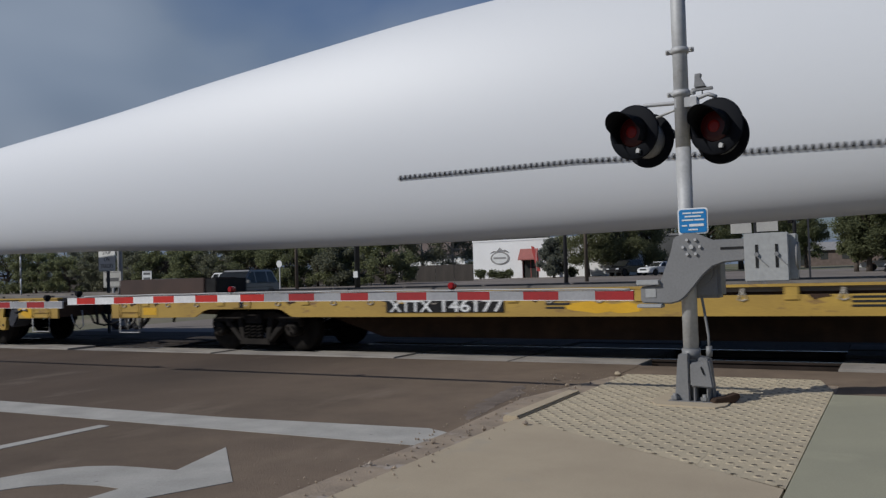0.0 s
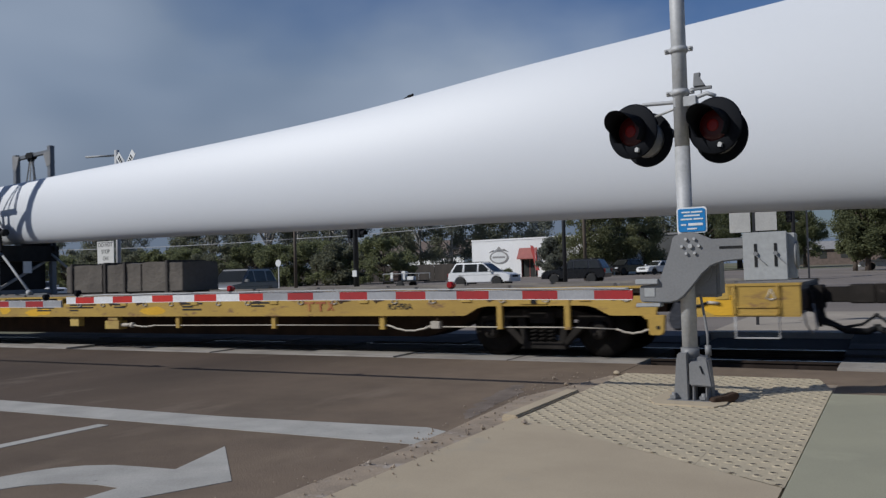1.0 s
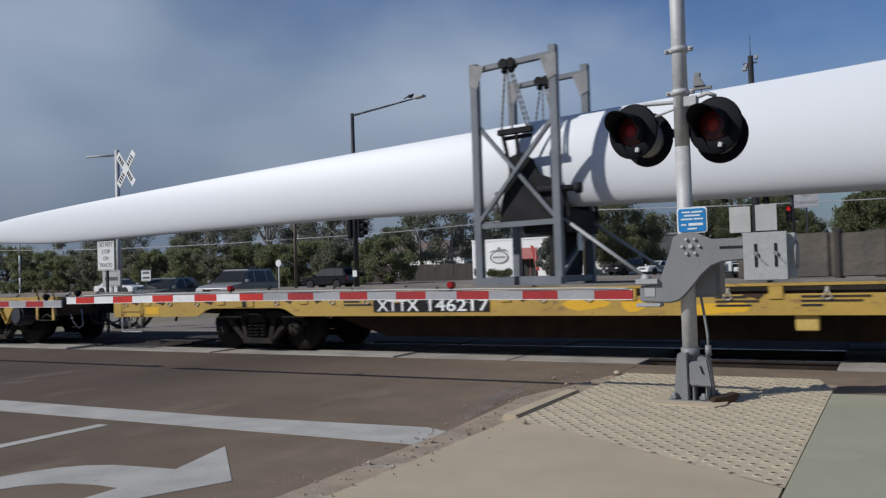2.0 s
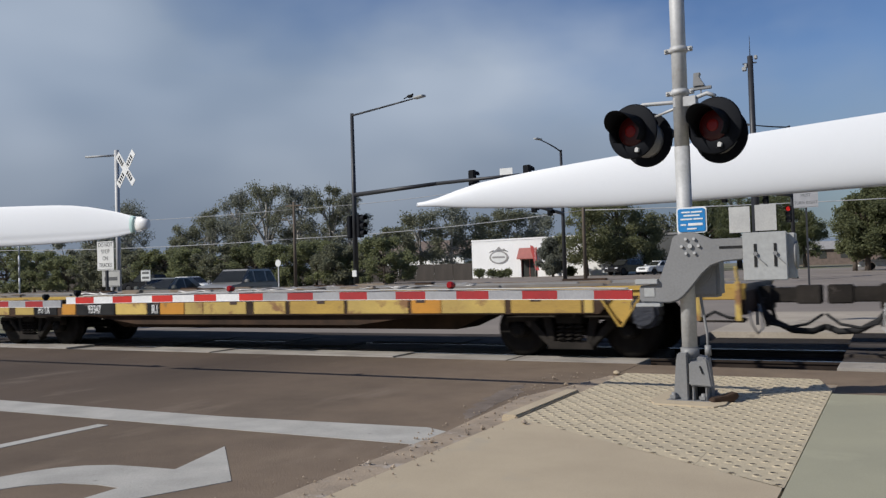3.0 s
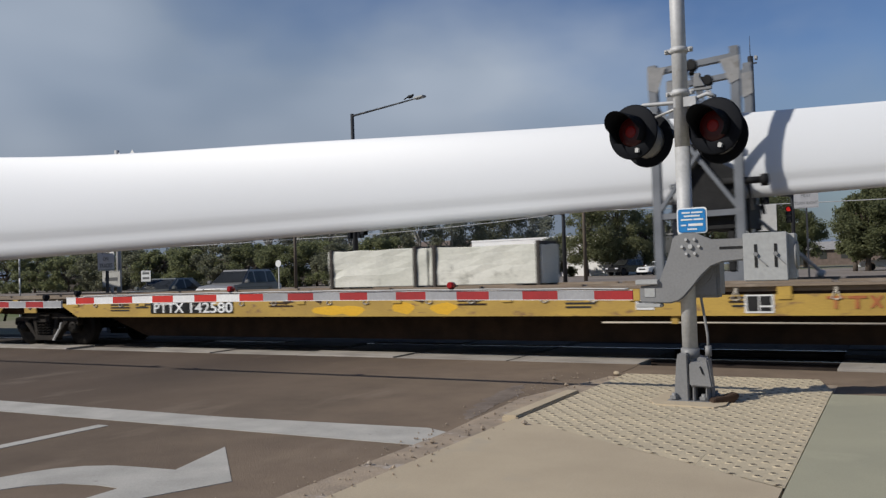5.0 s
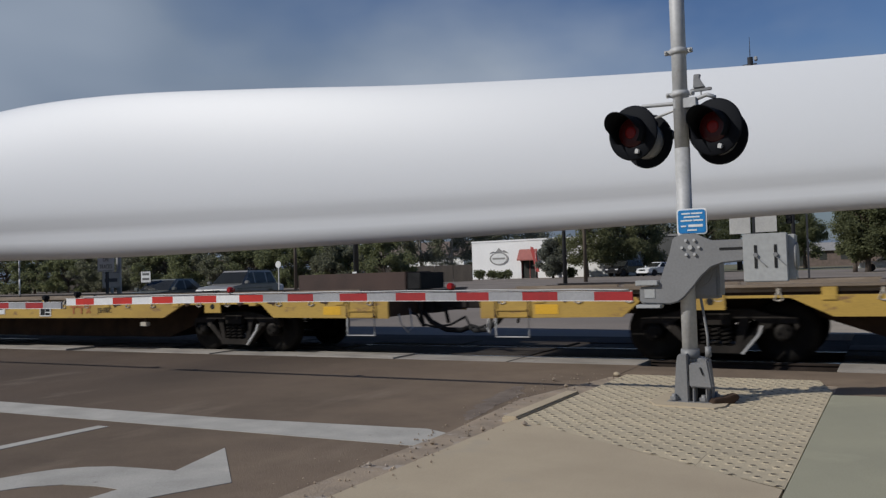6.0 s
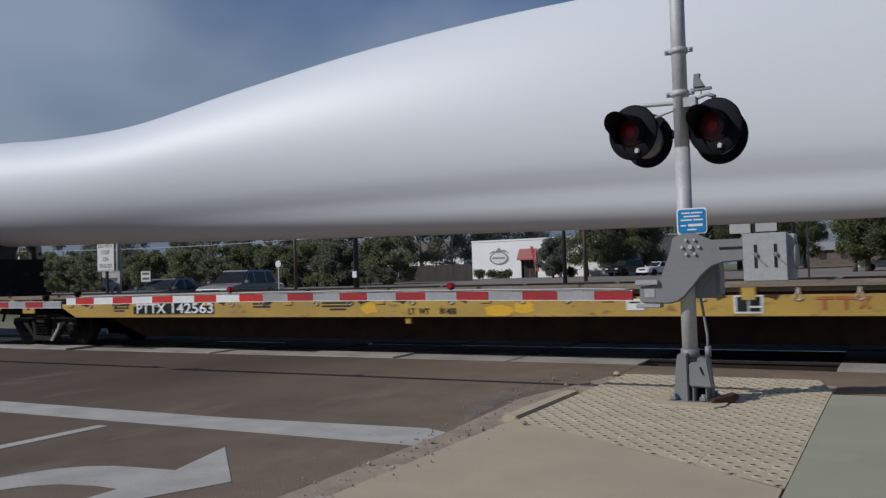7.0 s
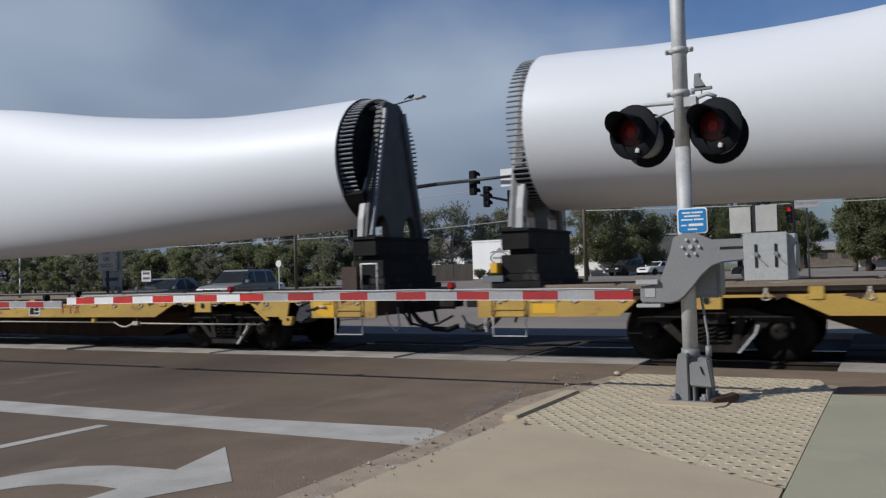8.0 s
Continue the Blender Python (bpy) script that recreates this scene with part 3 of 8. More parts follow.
sheet("pavement_east", [(-0.65, -12), (14, -12), (14, 9.0), (-0.617, 9.0), (-0.619, 5.17)], -0.2, 0.035, M["concrete_grey"], "smooth grey concrete slab", "pavement")
sheet("pavement_west", [(-3.02, -12), (-0.665, -12), (-0.635, 5.17), (-3.02, 6.80)], -0.2, 0.035, M["concrete"], "smooth pale concrete pavement", "pavement")
sheet("gutter", [(-3.32, -12), (-3.02, -12), (-3.02, 6.8), (-2.99, 6.8), (-2.99, 10.0), (-3.17, 10.0), (-3.17, 9.9), (-3.52, 8.05), (-3.37, 6.2)], -0.2, 0.006, M["dirt"], "dusty concrete gutter with grit", "gutter")
DUST = [(-3.64, 6.92), (-3.8, 7.67), (-3.91, 8.34), (-3.98, 8.87), (-3.88, 9.05), (-3.65, 8.42), (-3.58, 7.74), (-3.51, 7.2), (-3.47, 6.76)]
ragged = [Vector((*p, 0)).lerp(Vector((*q, 0)), k / 9) for p, q in zip(DUST, DUST[1:] + DUST[:1]) for k in range(9)]
sheet("dirt_wash", [(p.x + 0.07 * noise.noise(p * 6) + 0.03 * noise.noise(p * 21), p.y + 0.08 * noise.noise(p * 5 + Vector((9, 0, 0)))) for p in ragged], -0.05, 0.002, M["dusty"], "pale dust washed onto the asphalt", "road")
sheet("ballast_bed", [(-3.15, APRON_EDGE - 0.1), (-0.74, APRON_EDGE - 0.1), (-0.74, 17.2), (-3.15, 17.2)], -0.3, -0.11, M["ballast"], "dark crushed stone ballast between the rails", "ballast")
# near-black strip painted where the train only shades the ground
sheet("apron_far", [(-0.74, FAR_EDGE), (8, FAR_EDGE), (8, 17.0), (-0.74, 17.0)], -0.2, 0.0, M["ballast"], "stone strip beyond the rails, toned dark for train shade", "ballast")
sheet("ballast_left", [(-400, 10.2), (-21, 10.2), (-21, 15.6), (-400, 15.6)], -0.3, -0.1, M["ballast"], "dark crushed stone ballast along the track", "ballast")
sheet("ballast_right", [(8, 10.2), (400, 10.2), (400, 15.6), (8, 15.6)], -0.3, -0.1, M["ballast"], "dark crushed stone ballast along the track", "ballast")


def rails():
    for i, s in enumerate((-1, 1)):
        y = TRACK_Y + s * 0.753
        r = thing("rail", "worn steel rail with a polished head", "rail", (0, y, 0), group="rails of the track", kind="structure")
        bm = BM()
        prism(bm, [(-0.07, -0.165), (0.07, -0.165), (0.07, -0.15), (0.012, -0.13), (0.012, -0.045), (0.036, -0.035), (0.036, -0.004), (-0.036, -0.004), (-0.036, -0.035), (-0.012, -0.045), (-0.012, -0.13), (-0.07, -0.15)], -400, 400, "YZ")
        part("web", bm, M["rail"], r)
        bm = BM()
        box(bm, -400, 400, -0.03, 0.03, -0.004, 0.0)
        part("railhead", bm, M["railtop"], r, "polished steel railhead")


rails()


def crossing_panels():
    y0, y1 = TRACK_Y - 0.753, TRACK_Y + 0.753
    deck = thing("crossing_surface", "concrete panels laid between and beside the rails", "level crossing", kind="structure")
    bands = ((NEAR_EDGE + 0.01, y0 - 0.08), (y0 + 0.09, TRACK_Y - 0.01), (TRACK_Y + 0.01, y1 - 0.09), (y1 + 0.08, FAR_EDGE - 0.01))
    meshes = []
    for a, b in bands:
        bm = BM()
        box(bm, 0.012, 1.97, a, b, -0.2, 0.004)
        # bands past the near one get the shade-toned concrete
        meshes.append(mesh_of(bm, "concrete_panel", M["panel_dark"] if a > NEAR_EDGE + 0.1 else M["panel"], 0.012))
    for x in [-21 + 1.98 * i for i in range(9)] + [-0.72 + 1.98 * i for i in range(4)]:
        for me in meshes:
            piece("concrete_panel", me, deck, pose(x, 0, random.uniform(-0.006, 0.004), random.uniform(-0.1, 0.1)))


crossing_panels()


def road_marks():
    def mark(name, pts, label, material="roadpaint", z=0.004):
        bm = BM()
        prism(bm, pts, -0.002, z, "XY")
        tagged(part(name, bm, M[material]), label, "road marking", kind="structure")
    mark("stop_line", [(-20.5, 5.46), (-3.33, 5.62), (-3.38, 6.16), (-3.62, 6.27), (-5.8, 6.1), (-20.5, 6.05)], "wide worn white stop line")
    mark("lane_line", [(-6.66, -9), (-6.52, -9), (-6.55, 5.37), (-6.69, 5.37)], "thin white lane line")
    mark("lane_line", [(-10.3, -9), (-10.16, -9), (-10.16, 5.2), (-10.3, 5.2)], "thin white lane line")
    mark("turn_arrow", [(-4.77, 5.02), (-3.92, 4.18), (-4.48, 2.92), (-4.5, 3.76), (-4.71, 3.76), (-4.97, 3.70), (-5.14, 3.57), (-5.23, 3.42), (-5.28, 3.2), (-5.3, 1.2), (-5.68, 1.2), (-5.64, 3.3),
                        (-5.56, 3.65), (-5.51, 3.82), (-5.42, 3.99), (-5.28, 4.12), (-5.09, 4.21), (-4.84, 4.25), (-4.54, 4.28)], "white painted turn arrow")


road_marks()


def tactile_paving():
    bed = thing("tactile_paving", "buff tactile tiles with raised domes", "tactile paving", kind="structure")
    size = 0.589

    def tile(ox=0.0, oy=0.0, cuts=()):
        bm = BM()
        box(bm, 0, size - 0.002, 0, size - 0.002, -0.06, 0.0)
        for i in range(4):
            for j in range(6):
                x, y = (i + (0.3 if j % 2 else 0.75)) * size / 4, (j + 0.5) * size / 6
                lo = [bm.verts.new((x + 0.034 * math.cos(k * math.pi / 4), y + 0.034 * math.sin(k * math.pi / 4), -0.001)) for k in range(8)]
                hi = [bm.verts.new((x + 0.019 * math.cos(k * math.pi / 4), y + 0.019 * math.sin(k * math.pi / 4), 0.006)) for k in range(8)]
                for k in range(8):
                    bm.faces.new((lo[k], lo[(k + 1) % 8], hi[(k + 1) % 8], hi[k]))
                bm.faces.new(hi).material_index = 1
        for co, no in cuts:
            bmesh.ops.bisect_plane(bm, geom=bm.verts[:] + bm.edges[:] + bm.faces[:], plane_co=(co[0] - ox, co[1] - oy, 0), plane_no=(*no, 0), clear_outer=True)
        me = mesh_of(bm, "tactile_tile", [M["tactile"], M["dome"]])
        return me

    whole = tile()
    edge = ((-2.953, 6.750), (-1.31, -1.93))      # the slanting near edge of the field
    for i in range(4):
        for j in range(-1, 8):
            x, y = -2.98 + i * size, 5.36 + j * size
            side = lambda u, v: (u - edge[0][0]) * edge[1][0] + (v - edge[0][1]) * edge[1][1]
            d = [side(u, v) for u in (x, x + size) for v in (y, y + size)]
            if min(d) > -0.02:
                continue
            corner = i == 3 and j >= 6
            me = whole if max(d) <= 0 and not corner else tile(x, y, (edge, ((-0.77, 9.88), (0.93, 0.2))))
            piece("tactile_tile", me, bed, pose(x, y, 0.035 + random.uniform(-0.001, 0.001), random.uniform(-0.08, 0.08), random.uniform(-0.08, 0.08)))
    bm = BM()
    box(bm, -3.14, -2.99, 6.75, 8.4, -0.15, 0.062)
    part("kerb_stone", bm, M["concrete"], bed, "raised pale concrete kerb", 0.015)
    bm = BM()
    prism(bm, [(-3.0, 6.8), (-0.6, 5.2), (-0.6, 10.0), (-3.0, 10.0)], -0.18, -0.012, "XY")
    part("mortar_bed", bm, M["dirt"], bed, "sandy mortar bed under the tiles")


tactile_paving()


# ---- the train ----
def ride(ob, s, y=0.0, z=0.0):
    ob.location = (s, TRACK_Y + y, z)
    MOVING.append((ob, s, TRACK_Y + y, z))
    return ob


WHEEL_R = 0.42


def wheelset_mesh():
    bm = BM()
    for s in (-1, 1):
        y = s * 0.753
        rings = [(-0.07, 0.30), (-0.068, 0.405), (-0.03, WHEEL_R), (0.045, WHEEL_R + 0.003), (0.06, WHEEL_R + 0.028), (0.068, WHEEL_R + 0.02), (0.068, 0.32), (0.02, 0.30), (0.0, 0.14), (0.07, 0.13), (0.07, 0.09), (-0.12, 0.09), (-0.12, 0.13), (-0.03, 0.14), (-0.03, 0.29)]
        lathe(bm, [(-s * a, r) for a, r in rings] if s > 0 else rings, "Y", 40, (0, y, 0))
        e = s * 1.06
        lathe(bm, [(-s * 0.18, 0.07), (-s * 0.18, 0.125), (0, 0.125), (s * 0.01, 0.07)], "Y", 20, (0, e, 0))
        for k in range(3):
            a = k * 2 * math.pi / 3
            tube(bm, (0.07 * math.cos(a), e, 0.07 * math.sin(a)), (0.07 * math.cos(a), e + s * 0.035, 0.07 * math.sin(a)), 0.018, seg=6)
    tube(bm, (0, -1.0, 0), (0, 1.0, 0), 0.075, seg=14)
    return mesh_of(bm, "wheelset", M["wheel"])


def frame_mesh():
    """The cast side frame of a truck, 1.73 m between axles, with its opening for the springs."""
    bm = BM()
    h = 0.865
    outer = [(-h - 0.2, 0.50), (-h - 0.17, 0.62), (-h + 0.12, 0.66), (-0.45, 0.74), (0.45, 0.74), (h - 0.12, 0.66), (h + 0.17, 0.62), (h + 0.2, 0.50)]
    prism(bm, outer + [(h + 0.15, 0.44), (h + 0.13, 0.54), (h - 0.13, 0.54), (h - 0.17, 0.46), (0.50, 0.60), (-0.50, 0.60), (-h + 0.17, 0.46), (-h + 0.13, 0.54), (-h - 0.13, 0.54), (-h - 0.15, 0.44)], -0.07, 0.07)
    for s in (-1, 1):
        prism(bm, [(s * 0.70, 0.50), (s * 0.62, 0.60), (s * 0.30, 0.24), (s * 0.30, 0.13)], -0.075, 0.075)
        prism(bm, [(s * 0.24, 0.22), (s * 0.34, 0.22), (s * 0.44, 0.62), (s * 0.30, 0.62)], -0.072, 0.072)
    prism(bm, [(-0.36, 0.13), (0.36, 0.13), (0.33, 0.25), (-0.33, 0.25)], -0.09, 0.09)
    return mesh_of(bm, "side_frame", M["grime"], 0.012)


def spring_mesh():
    bm = BM()
    pts = []
    turns, r = 4.5, 0.058
    for i in range(int(turns * 10) + 1):
        a = i * 2 * math.pi / 10
        pts.append(Vector((r * math.cos(a), r * math.sin(a), 0.25 + 0.26 * i / (turns * 10))))
    for p, q in zip(pts, pts[1:]):
        tube(bm, p, q, 0.017, seg=5, cap=False)
    return mesh_of(bm, "spring", M["grime"])


def bolster_mesh():
    bm = BM()
    box(bm, -0.2, 0.2, -1.12, 1.12, 0.52, 0.70)
    box(bm, -0.3, 0.3, -0.3, 0.3, 0.66, 0.80)
    for s in (-1, 1):
        box(bm, -0.62, 0.62, s * 0.5 - 0.04, s * 0.5 + 0.04, 0.30, 0.42)
        box(bm, s * 0.42 - 0.05, s * 0.42 + 0.05, -0.85, 0.85, 0.32, 0.46)
    return mesh_of(bm, "bolster", M["grime"], 0.01)


def cap_mesh():
    """The bolted bearing cap at the end of an axle."""
    bm = BM()
    lathe(bm, [(-0.05, 0.06), (-0.05, 0.11), (-0.02, 0.135), (0.03, 0.135)], "Y", 24)
    for k in range(3):
        a = k * 2 * math.pi / 3
        tube(bm, (0.065 * math.cos(a), -0.09, 0.065 * math.sin(a)), (0.065 * math.cos(a), -0.045, 0.065 * math.sin(a)), 0.022, seg=6)
    return mesh_of(bm, "bearing_cap", M["grime"])


CAP = cap_mesh()
TRUCK = dict(wheelset=wheelset_mesh(), side_frame=frame_mesh(), spring=spring_mesh(), bolster=bolster_mesh())


def truck(car, x, style, base=1.73):
    piece("bolster", TRUCK["bolster"], car, pose(x, 0, 0))
    for s in (-1, 1):
        f = piece("side_frame", TRUCK["side_frame"], car, pose(x, s * 1.0, 0))
        for k in (-0.14, 0.0, 0.14):
            piece("spring", TRUCK["spring"], f, pose(k, s * 0.06, 0))
    if style == "cut":
        bm = BM()
        bar(bm, (x + 0.34, -1.13, 0.14), (x + 0.56, -1.13, 0.40), 0.045, 0.03)
        bar(bm, (x + 0.56, -1.13, 0.40), (x + 0.60, -1.13, 0.52), 0.03, 0.03)
        part("brake_lever", bm, M["galv"], car, "pale slanting brake lever")
    for s in (-1, 1):
        w = piece("wheelset", TRUCK["wheelset"], car, pose(x + s * base / 2, 0, WHEEL_R, 0, 37 * s, 0))
        if style == "arch":
            piece("bearing_cap", CAP, w, pose(0, -1.075, 0))
        WHEELS.append((w, x + s * base / 2))


def coupler(car, x, s):
    """A knuckle coupler on its draft gear, at the end x, pointing along s."""
    bm = BM()
    box(bm, min(x - s * 0.2, x + s * 0.55), max(x - s * 0.2, x + s * 0.55), -0.14, 0.14, 0.76, 0.97)
    prism(bm, [(x + s * 0.5, -0.16), (x + s * 0.82, -0.20), (x + s * 0.84, -0.05), (x + s * 0.70, 0.0), (x + s * 0.84, 0.10), (x + s * 0.80, 0.19), (x + s * 0.5, 0.14)], 0.74, 1.0, "XY")
    part("coupler", bm, M["grime"], car, "grimy steel knuckle coupler", 0.015)
    bm = BM()
    pts = [(x + s * 0.05, -0.35, 0.70), (x + s * 0.2, -0.36, 0.52), (x + s * 0.45, -0.3, 0.38), (x + s * 0.7, -0.22, 0.36), (x + s * 0.86, -0.12, 0.42)]
    wire(bm, pts, 0.044, 8)
    part("air_hose", bm, M["blackmatt"], car, "black rubber air hose")
    bm = BM()
    wire(bm, [(x - s * 0.1, -0.7, 0.72), (x + s * 0.12, -0.7, 0.66), (x + s * 0.2, -0.68, 0.5), (x + s * 0.42, -0.6, 0.44), (x + s * 0.66, -0.5, 0.48), (x + s * 0.84, -0.3, 0.6)], 0.02, 8)
    part("brake_hose", bm, M["blackmatt"], car, "black rubber brake hose")
    bm = BM()
    box(bm, min(x - s * 0.25, x + s * 0.18), max(x - s * 0.25, x + s * 0.18), -0.26, 0.26, 0.66, 1.0)
    part("draft_box", bm, M["grime"], car, "grimy draft gear pocket", 0.015)
    for y in (-0.5, 0.4):
        bm = BM()
        bar(bm, (x + s * 0.02, y, 0.95), (x + s * 0.16, y - 0.05, 0.45), 0.05, 0.04)
        part("end_bracket", bm, M["grime"], car, "hanging grimy bracket")


def wire(bm, pts, r, seg=6):
    """A bent round bar through the points, in one piece."""
    pts = [Vector(p) for p in pts]
    rows = []
    for i, p in enumerate(pts):
        a = (p - pts[i - 1]).normalized() if i else (pts[1] - p).normalized()
        b = (pts[i + 1] - p).normalized() if i < len(pts) - 1 else a
        d = (a + b).normalized() if (a + b).length > 0.01 else a
        side = d.cross(Vector((0.31, 0.24, 0.92)))
        side = (side if side.length > 0.1 else d.cross(Vector((1, 0, 0)))).normalized()
        up = d.cross(side)
        k = 1 / max(0.5, a.dot(d))
        rows.append([bm.verts.new(p + (side * math.cos(2 * math.pi * q / seg) + up * math.sin(2 * math.pi * q / seg)) * r * (1 + (k - 1) * 0.5)) for q in range(seg)])
    for u, w in zip(rows, rows[1:]):
        for q in range(seg):
            bm.faces.new((u[q], u[(q + 1) % seg], w[(q + 1) % seg], w[q])).smooth = True
    bm.faces.new(rows[0][::-1])
    bm.faces.new(rows[-1])


def ring_mesh():
    bm = BM()
    box(bm, -0.02, 0.02, -0.012, 0.0, -0.015, 0.04)
    wire(bm, [(0.0, -0.014, 0.01), (-0.055, -0.02, -0.11), (0.0, -0.022, -0.13), (0.055, -0.02, -0.11), (0.0, -0.014, 0.01)], 0.012, 5)
    return mesh_of(bm, "tie_down", M["pale_pipe"])


TIE = ring_mesh()


def flatcar(right, length, number, style, label, logo_at=7.8, code="", code_at=6.9, no_at=0.0, gapped=True):
    """A flat railcar. Its right-hand end sill stands at the train place right; style: 'arch' or 'cut' side sills, or 'short'."""
    mid = right - length / 2
    car = thing("flatcar", label, "railcar", group="flatcars of the train")
    ride(car, mid)
    L = length / 2
    Tl, Tr = {"arch": (3.42, 3.65), "cut": (3.41, 3.6), "short": (2.55, 2.55)}[style]
    belly = 0.20 if style == 'cut' else 0.24
    top, low, thin = 1.07, (0.655 if style != "short" else 0.68), 0.90
    bm = BM()
    box(bm, -L, L, -1.36, 1.36, top - 0.10, top - 0.005)
    boards = M["deck"] if style == "cut" else M["deck_grey"]
    part("deck", bm, boards, car, "worn brown steel deck" if style == "cut" else "worn grey-brown steel deck")
    for s in (-1, 1):
        bm = BM()
        box(bm, 0, 1.62, s * 0.86, s * 0.94, top - 0.004, top + 0.035)
        me = mesh_of(bm, "deck_rail", boards)
        for k in range(int((length - 0.6) / 1.7)):
            piece("deck_rail", me, car, pose(-L + 0.4 + k * 1.7, 0, 0))
    bm = BM()
    prism(bm, [(-L + 4.2, 0.62), (-L + 4.8, 0.37), (L - 4.8, 0.37), (L - 4.2, 0.62), (L - 2, 0.62), (L - 2, 0.95), (-L + 2, 0.95), (-L + 2, 0.62)] if style == "short" else
          [(-L + Tl + 1.3, 0.58), (-L + Tl + 2.4, belly), (L - Tr - 2.4, belly), (L - Tr - 1.3, 0.58), (L, 0.70), (L, 0.96), (-L, 0.96), (-L, 0.70)], -0.42, 0.42)
    part("center_sill", bm, M["rust"], car, "deep rusty centre sill")
    bm = BM()
    box(bm, -0.05, 0.05, -1.3, 1.3, 0.70, 0.965)
    me = mesh_of(bm, "crossbearer", M["rust"])
    for k in range(int(length / 1.5)):
        x = -L + 0.9 + k * 1.5
        if min(abs(x - L + Tr), abs(x + L - Tl)) > 1.35:
            piece("crossbearer", me, car, pose(x, 0, 0))
    # side sills, cut away over the trucks
    for s in (-1, 1):
        def end_edge(T, notch):
            """Lower outline of the sill from one end to past the truck, x counted from the end."""
            a, b = T - 1.25, T + 1.25
            if style == "short" and notch:
                return [(0, top), (0, 0.90), (1.78, 0.90), (1.98, low)]
            out = [(0, top), (0, low - 0.02)] + ([(1.30, low - 0.02), (1.34, 0.90), (1.80, 0.90), (1.86, low - 0.05), (2.0, low - 0.05), (2.04, low)] if notch else [])
            if style == "arch":
                wave = [(0.0, 0), (0.06, 0.05), (0.16, 0.4), (0.26, 0.78), (0.36, 0.96), (0.44, 1.0)]
                out += [(T - 1.2 + u, low + (0.80 - low) * f) for u, f in wave] + [(T + 1.2 - u, low + (0.80 - low) * f) for u, f in wave[::-1]]
            elif style == "cut":
                out += [(a + 0.05, low), (a + 0.33, thin - 0.005), (b - 0.25, thin - 0.005), (b + 0.25, low)]
            return out
        edge = [(-L + x, z) for x, z in end_edge(Tl, False)] + [(L - x, z) for x, z in end_edge(Tr, gapped or style == "short")[::-1]]
        # the sill below the recessed web
        pts = [(x, min(z, 0.93)) for x, z in edge]
        bm = BM()
        prism(bm, pts, s * 1.38, s * 1.415)
        part("side_sill", bm, M["rust"] if style == "short" else M["yellow"], car, "dark rusty side sill" if style == "short" else "weathered yellow side sill")
        bm = BM()
        box(bm, -L, L, min(s * 1.30, s * 1.33), max(s * 1.30, s * 1.33), 0.90, top - 0.02)
        part("web", bm, M["rust"], car, "dark brown recessed web under the deck edge")
        bm = BM()
        box(bm, -L - 0.01, L + 0.01, min(s * 1.30, s * 1.43), max(s * 1.30, s * 1.43), top - (0.06 if style == "short" else 0.035), top)
        part("deck_edge", bm, M["deck"] if style == "cut" else M["yellow"], car, "worn brown steel edge of the deck" if style == "cut" else "yellow steel edge of the deck")
    # brackets and rings under the near edge
    bm = BM()
    box(bm, -0.09, 0.09, -1.432, -1.33, 0.86, 1.034)
    pocket = mesh_of(bm, "stake_pocket", M["brown"] if style == "short" else M["yellow"], 0.008)
    # thin rust-dark triangles drawn as shadows of the tie-down rings
    bm = BM()
    prism(bm, [(-0.13, 0.935), (0.07, 0.935), (0.10, 0.905), (-0.02, 0.885), (-0.06, 0.855), (-0.10, 0.895)], -1.4185, -1.39)
    gusset = mesh_of(bm, "gusset", M["rust"])
    dice = random.Random(number)
    n = int(length / 1.83)
    for k in range(n):
        x = -L + length * (k + 0.5) / n
        piece("stake_pocket", pocket, car, pose(x, 0, 0))
        for d in (-0.6, 0.6):
            if style != "short":
                piece("tie_down", TIE, car, pose(x + d, -1.40, 0.985))
            if style != "short" and dice.random() < 0.75:
                piece("gusset", gusset, car, Matrix.Translation((x + d * 0.6 + dice.uniform(-0.1, 0.1), 0, 0)) @ Matrix.Diagonal((dice.choice((-1, 1)) * dice.uniform(0.6, 1.3), 1, 1, 1)))
    if style == "cut":
        for x in (-L + Tl, L - Tr - 0.22):
            bm = BM()
            box(bm, x - 0.2, x + 0.2, -1.43, -1.40, 0.74, 0.94)
            p = part("jacking_plate", bm, M["yellow"], car, "yellow jacking plate over the truck", 0.006)
            bm = BM()
            lathe(bm, [(-1.436, 0.05), (-1.425, 0.05)], "Y", 14, (x, 0, 0.86))
            part("hole", bm, M["blackmatt"], p, "dark round hole")
    if style == "arch":
        for x in (L - 4.21, L - 3.13):
            bm = BM()
            box(bm, x - 0.045, x + 0.045, -1.43, -1.36, 0.45, 0.92)
            part("hanger", bm, M["yellow"], car, "yellow upright hanger", 0.006)
        for x in (-L + Tl, L - Tr):
            bm = BM()
            box(bm, x - 0.22, x + 0.22, -1.43, -1.40, 0.82, 1.03)
            p = part("jacking_plate", bm, M["yellow"], car, "yellow jacking plate over the truck", 0.006)
            bm = BM()
            box(bm, x - 0.04, x + 0.05, -1.436, -1.428, 0.83, 0.93)
            part("hole", bm, M["blackmatt"], p, "dark square hole")
    if gapped:
        foot = 0.44 if style == "arch" else 0.54
        bm = BM()
        prism(bm, [(L - 1.46, 1.02), (L - 1.36, 1.03), (L - 1.26, 0.92), (L - 1.27, 0.74), (L - 1.38, 0.62), (L - 1.47, foot + 0.05), (L - 1.53, foot), (L - 1.65, foot + 0.02), (L - 1.70, 0.62), (L - 1.61, 0.80), (L - 1.56, 0.95)], -1.40, -1.02)
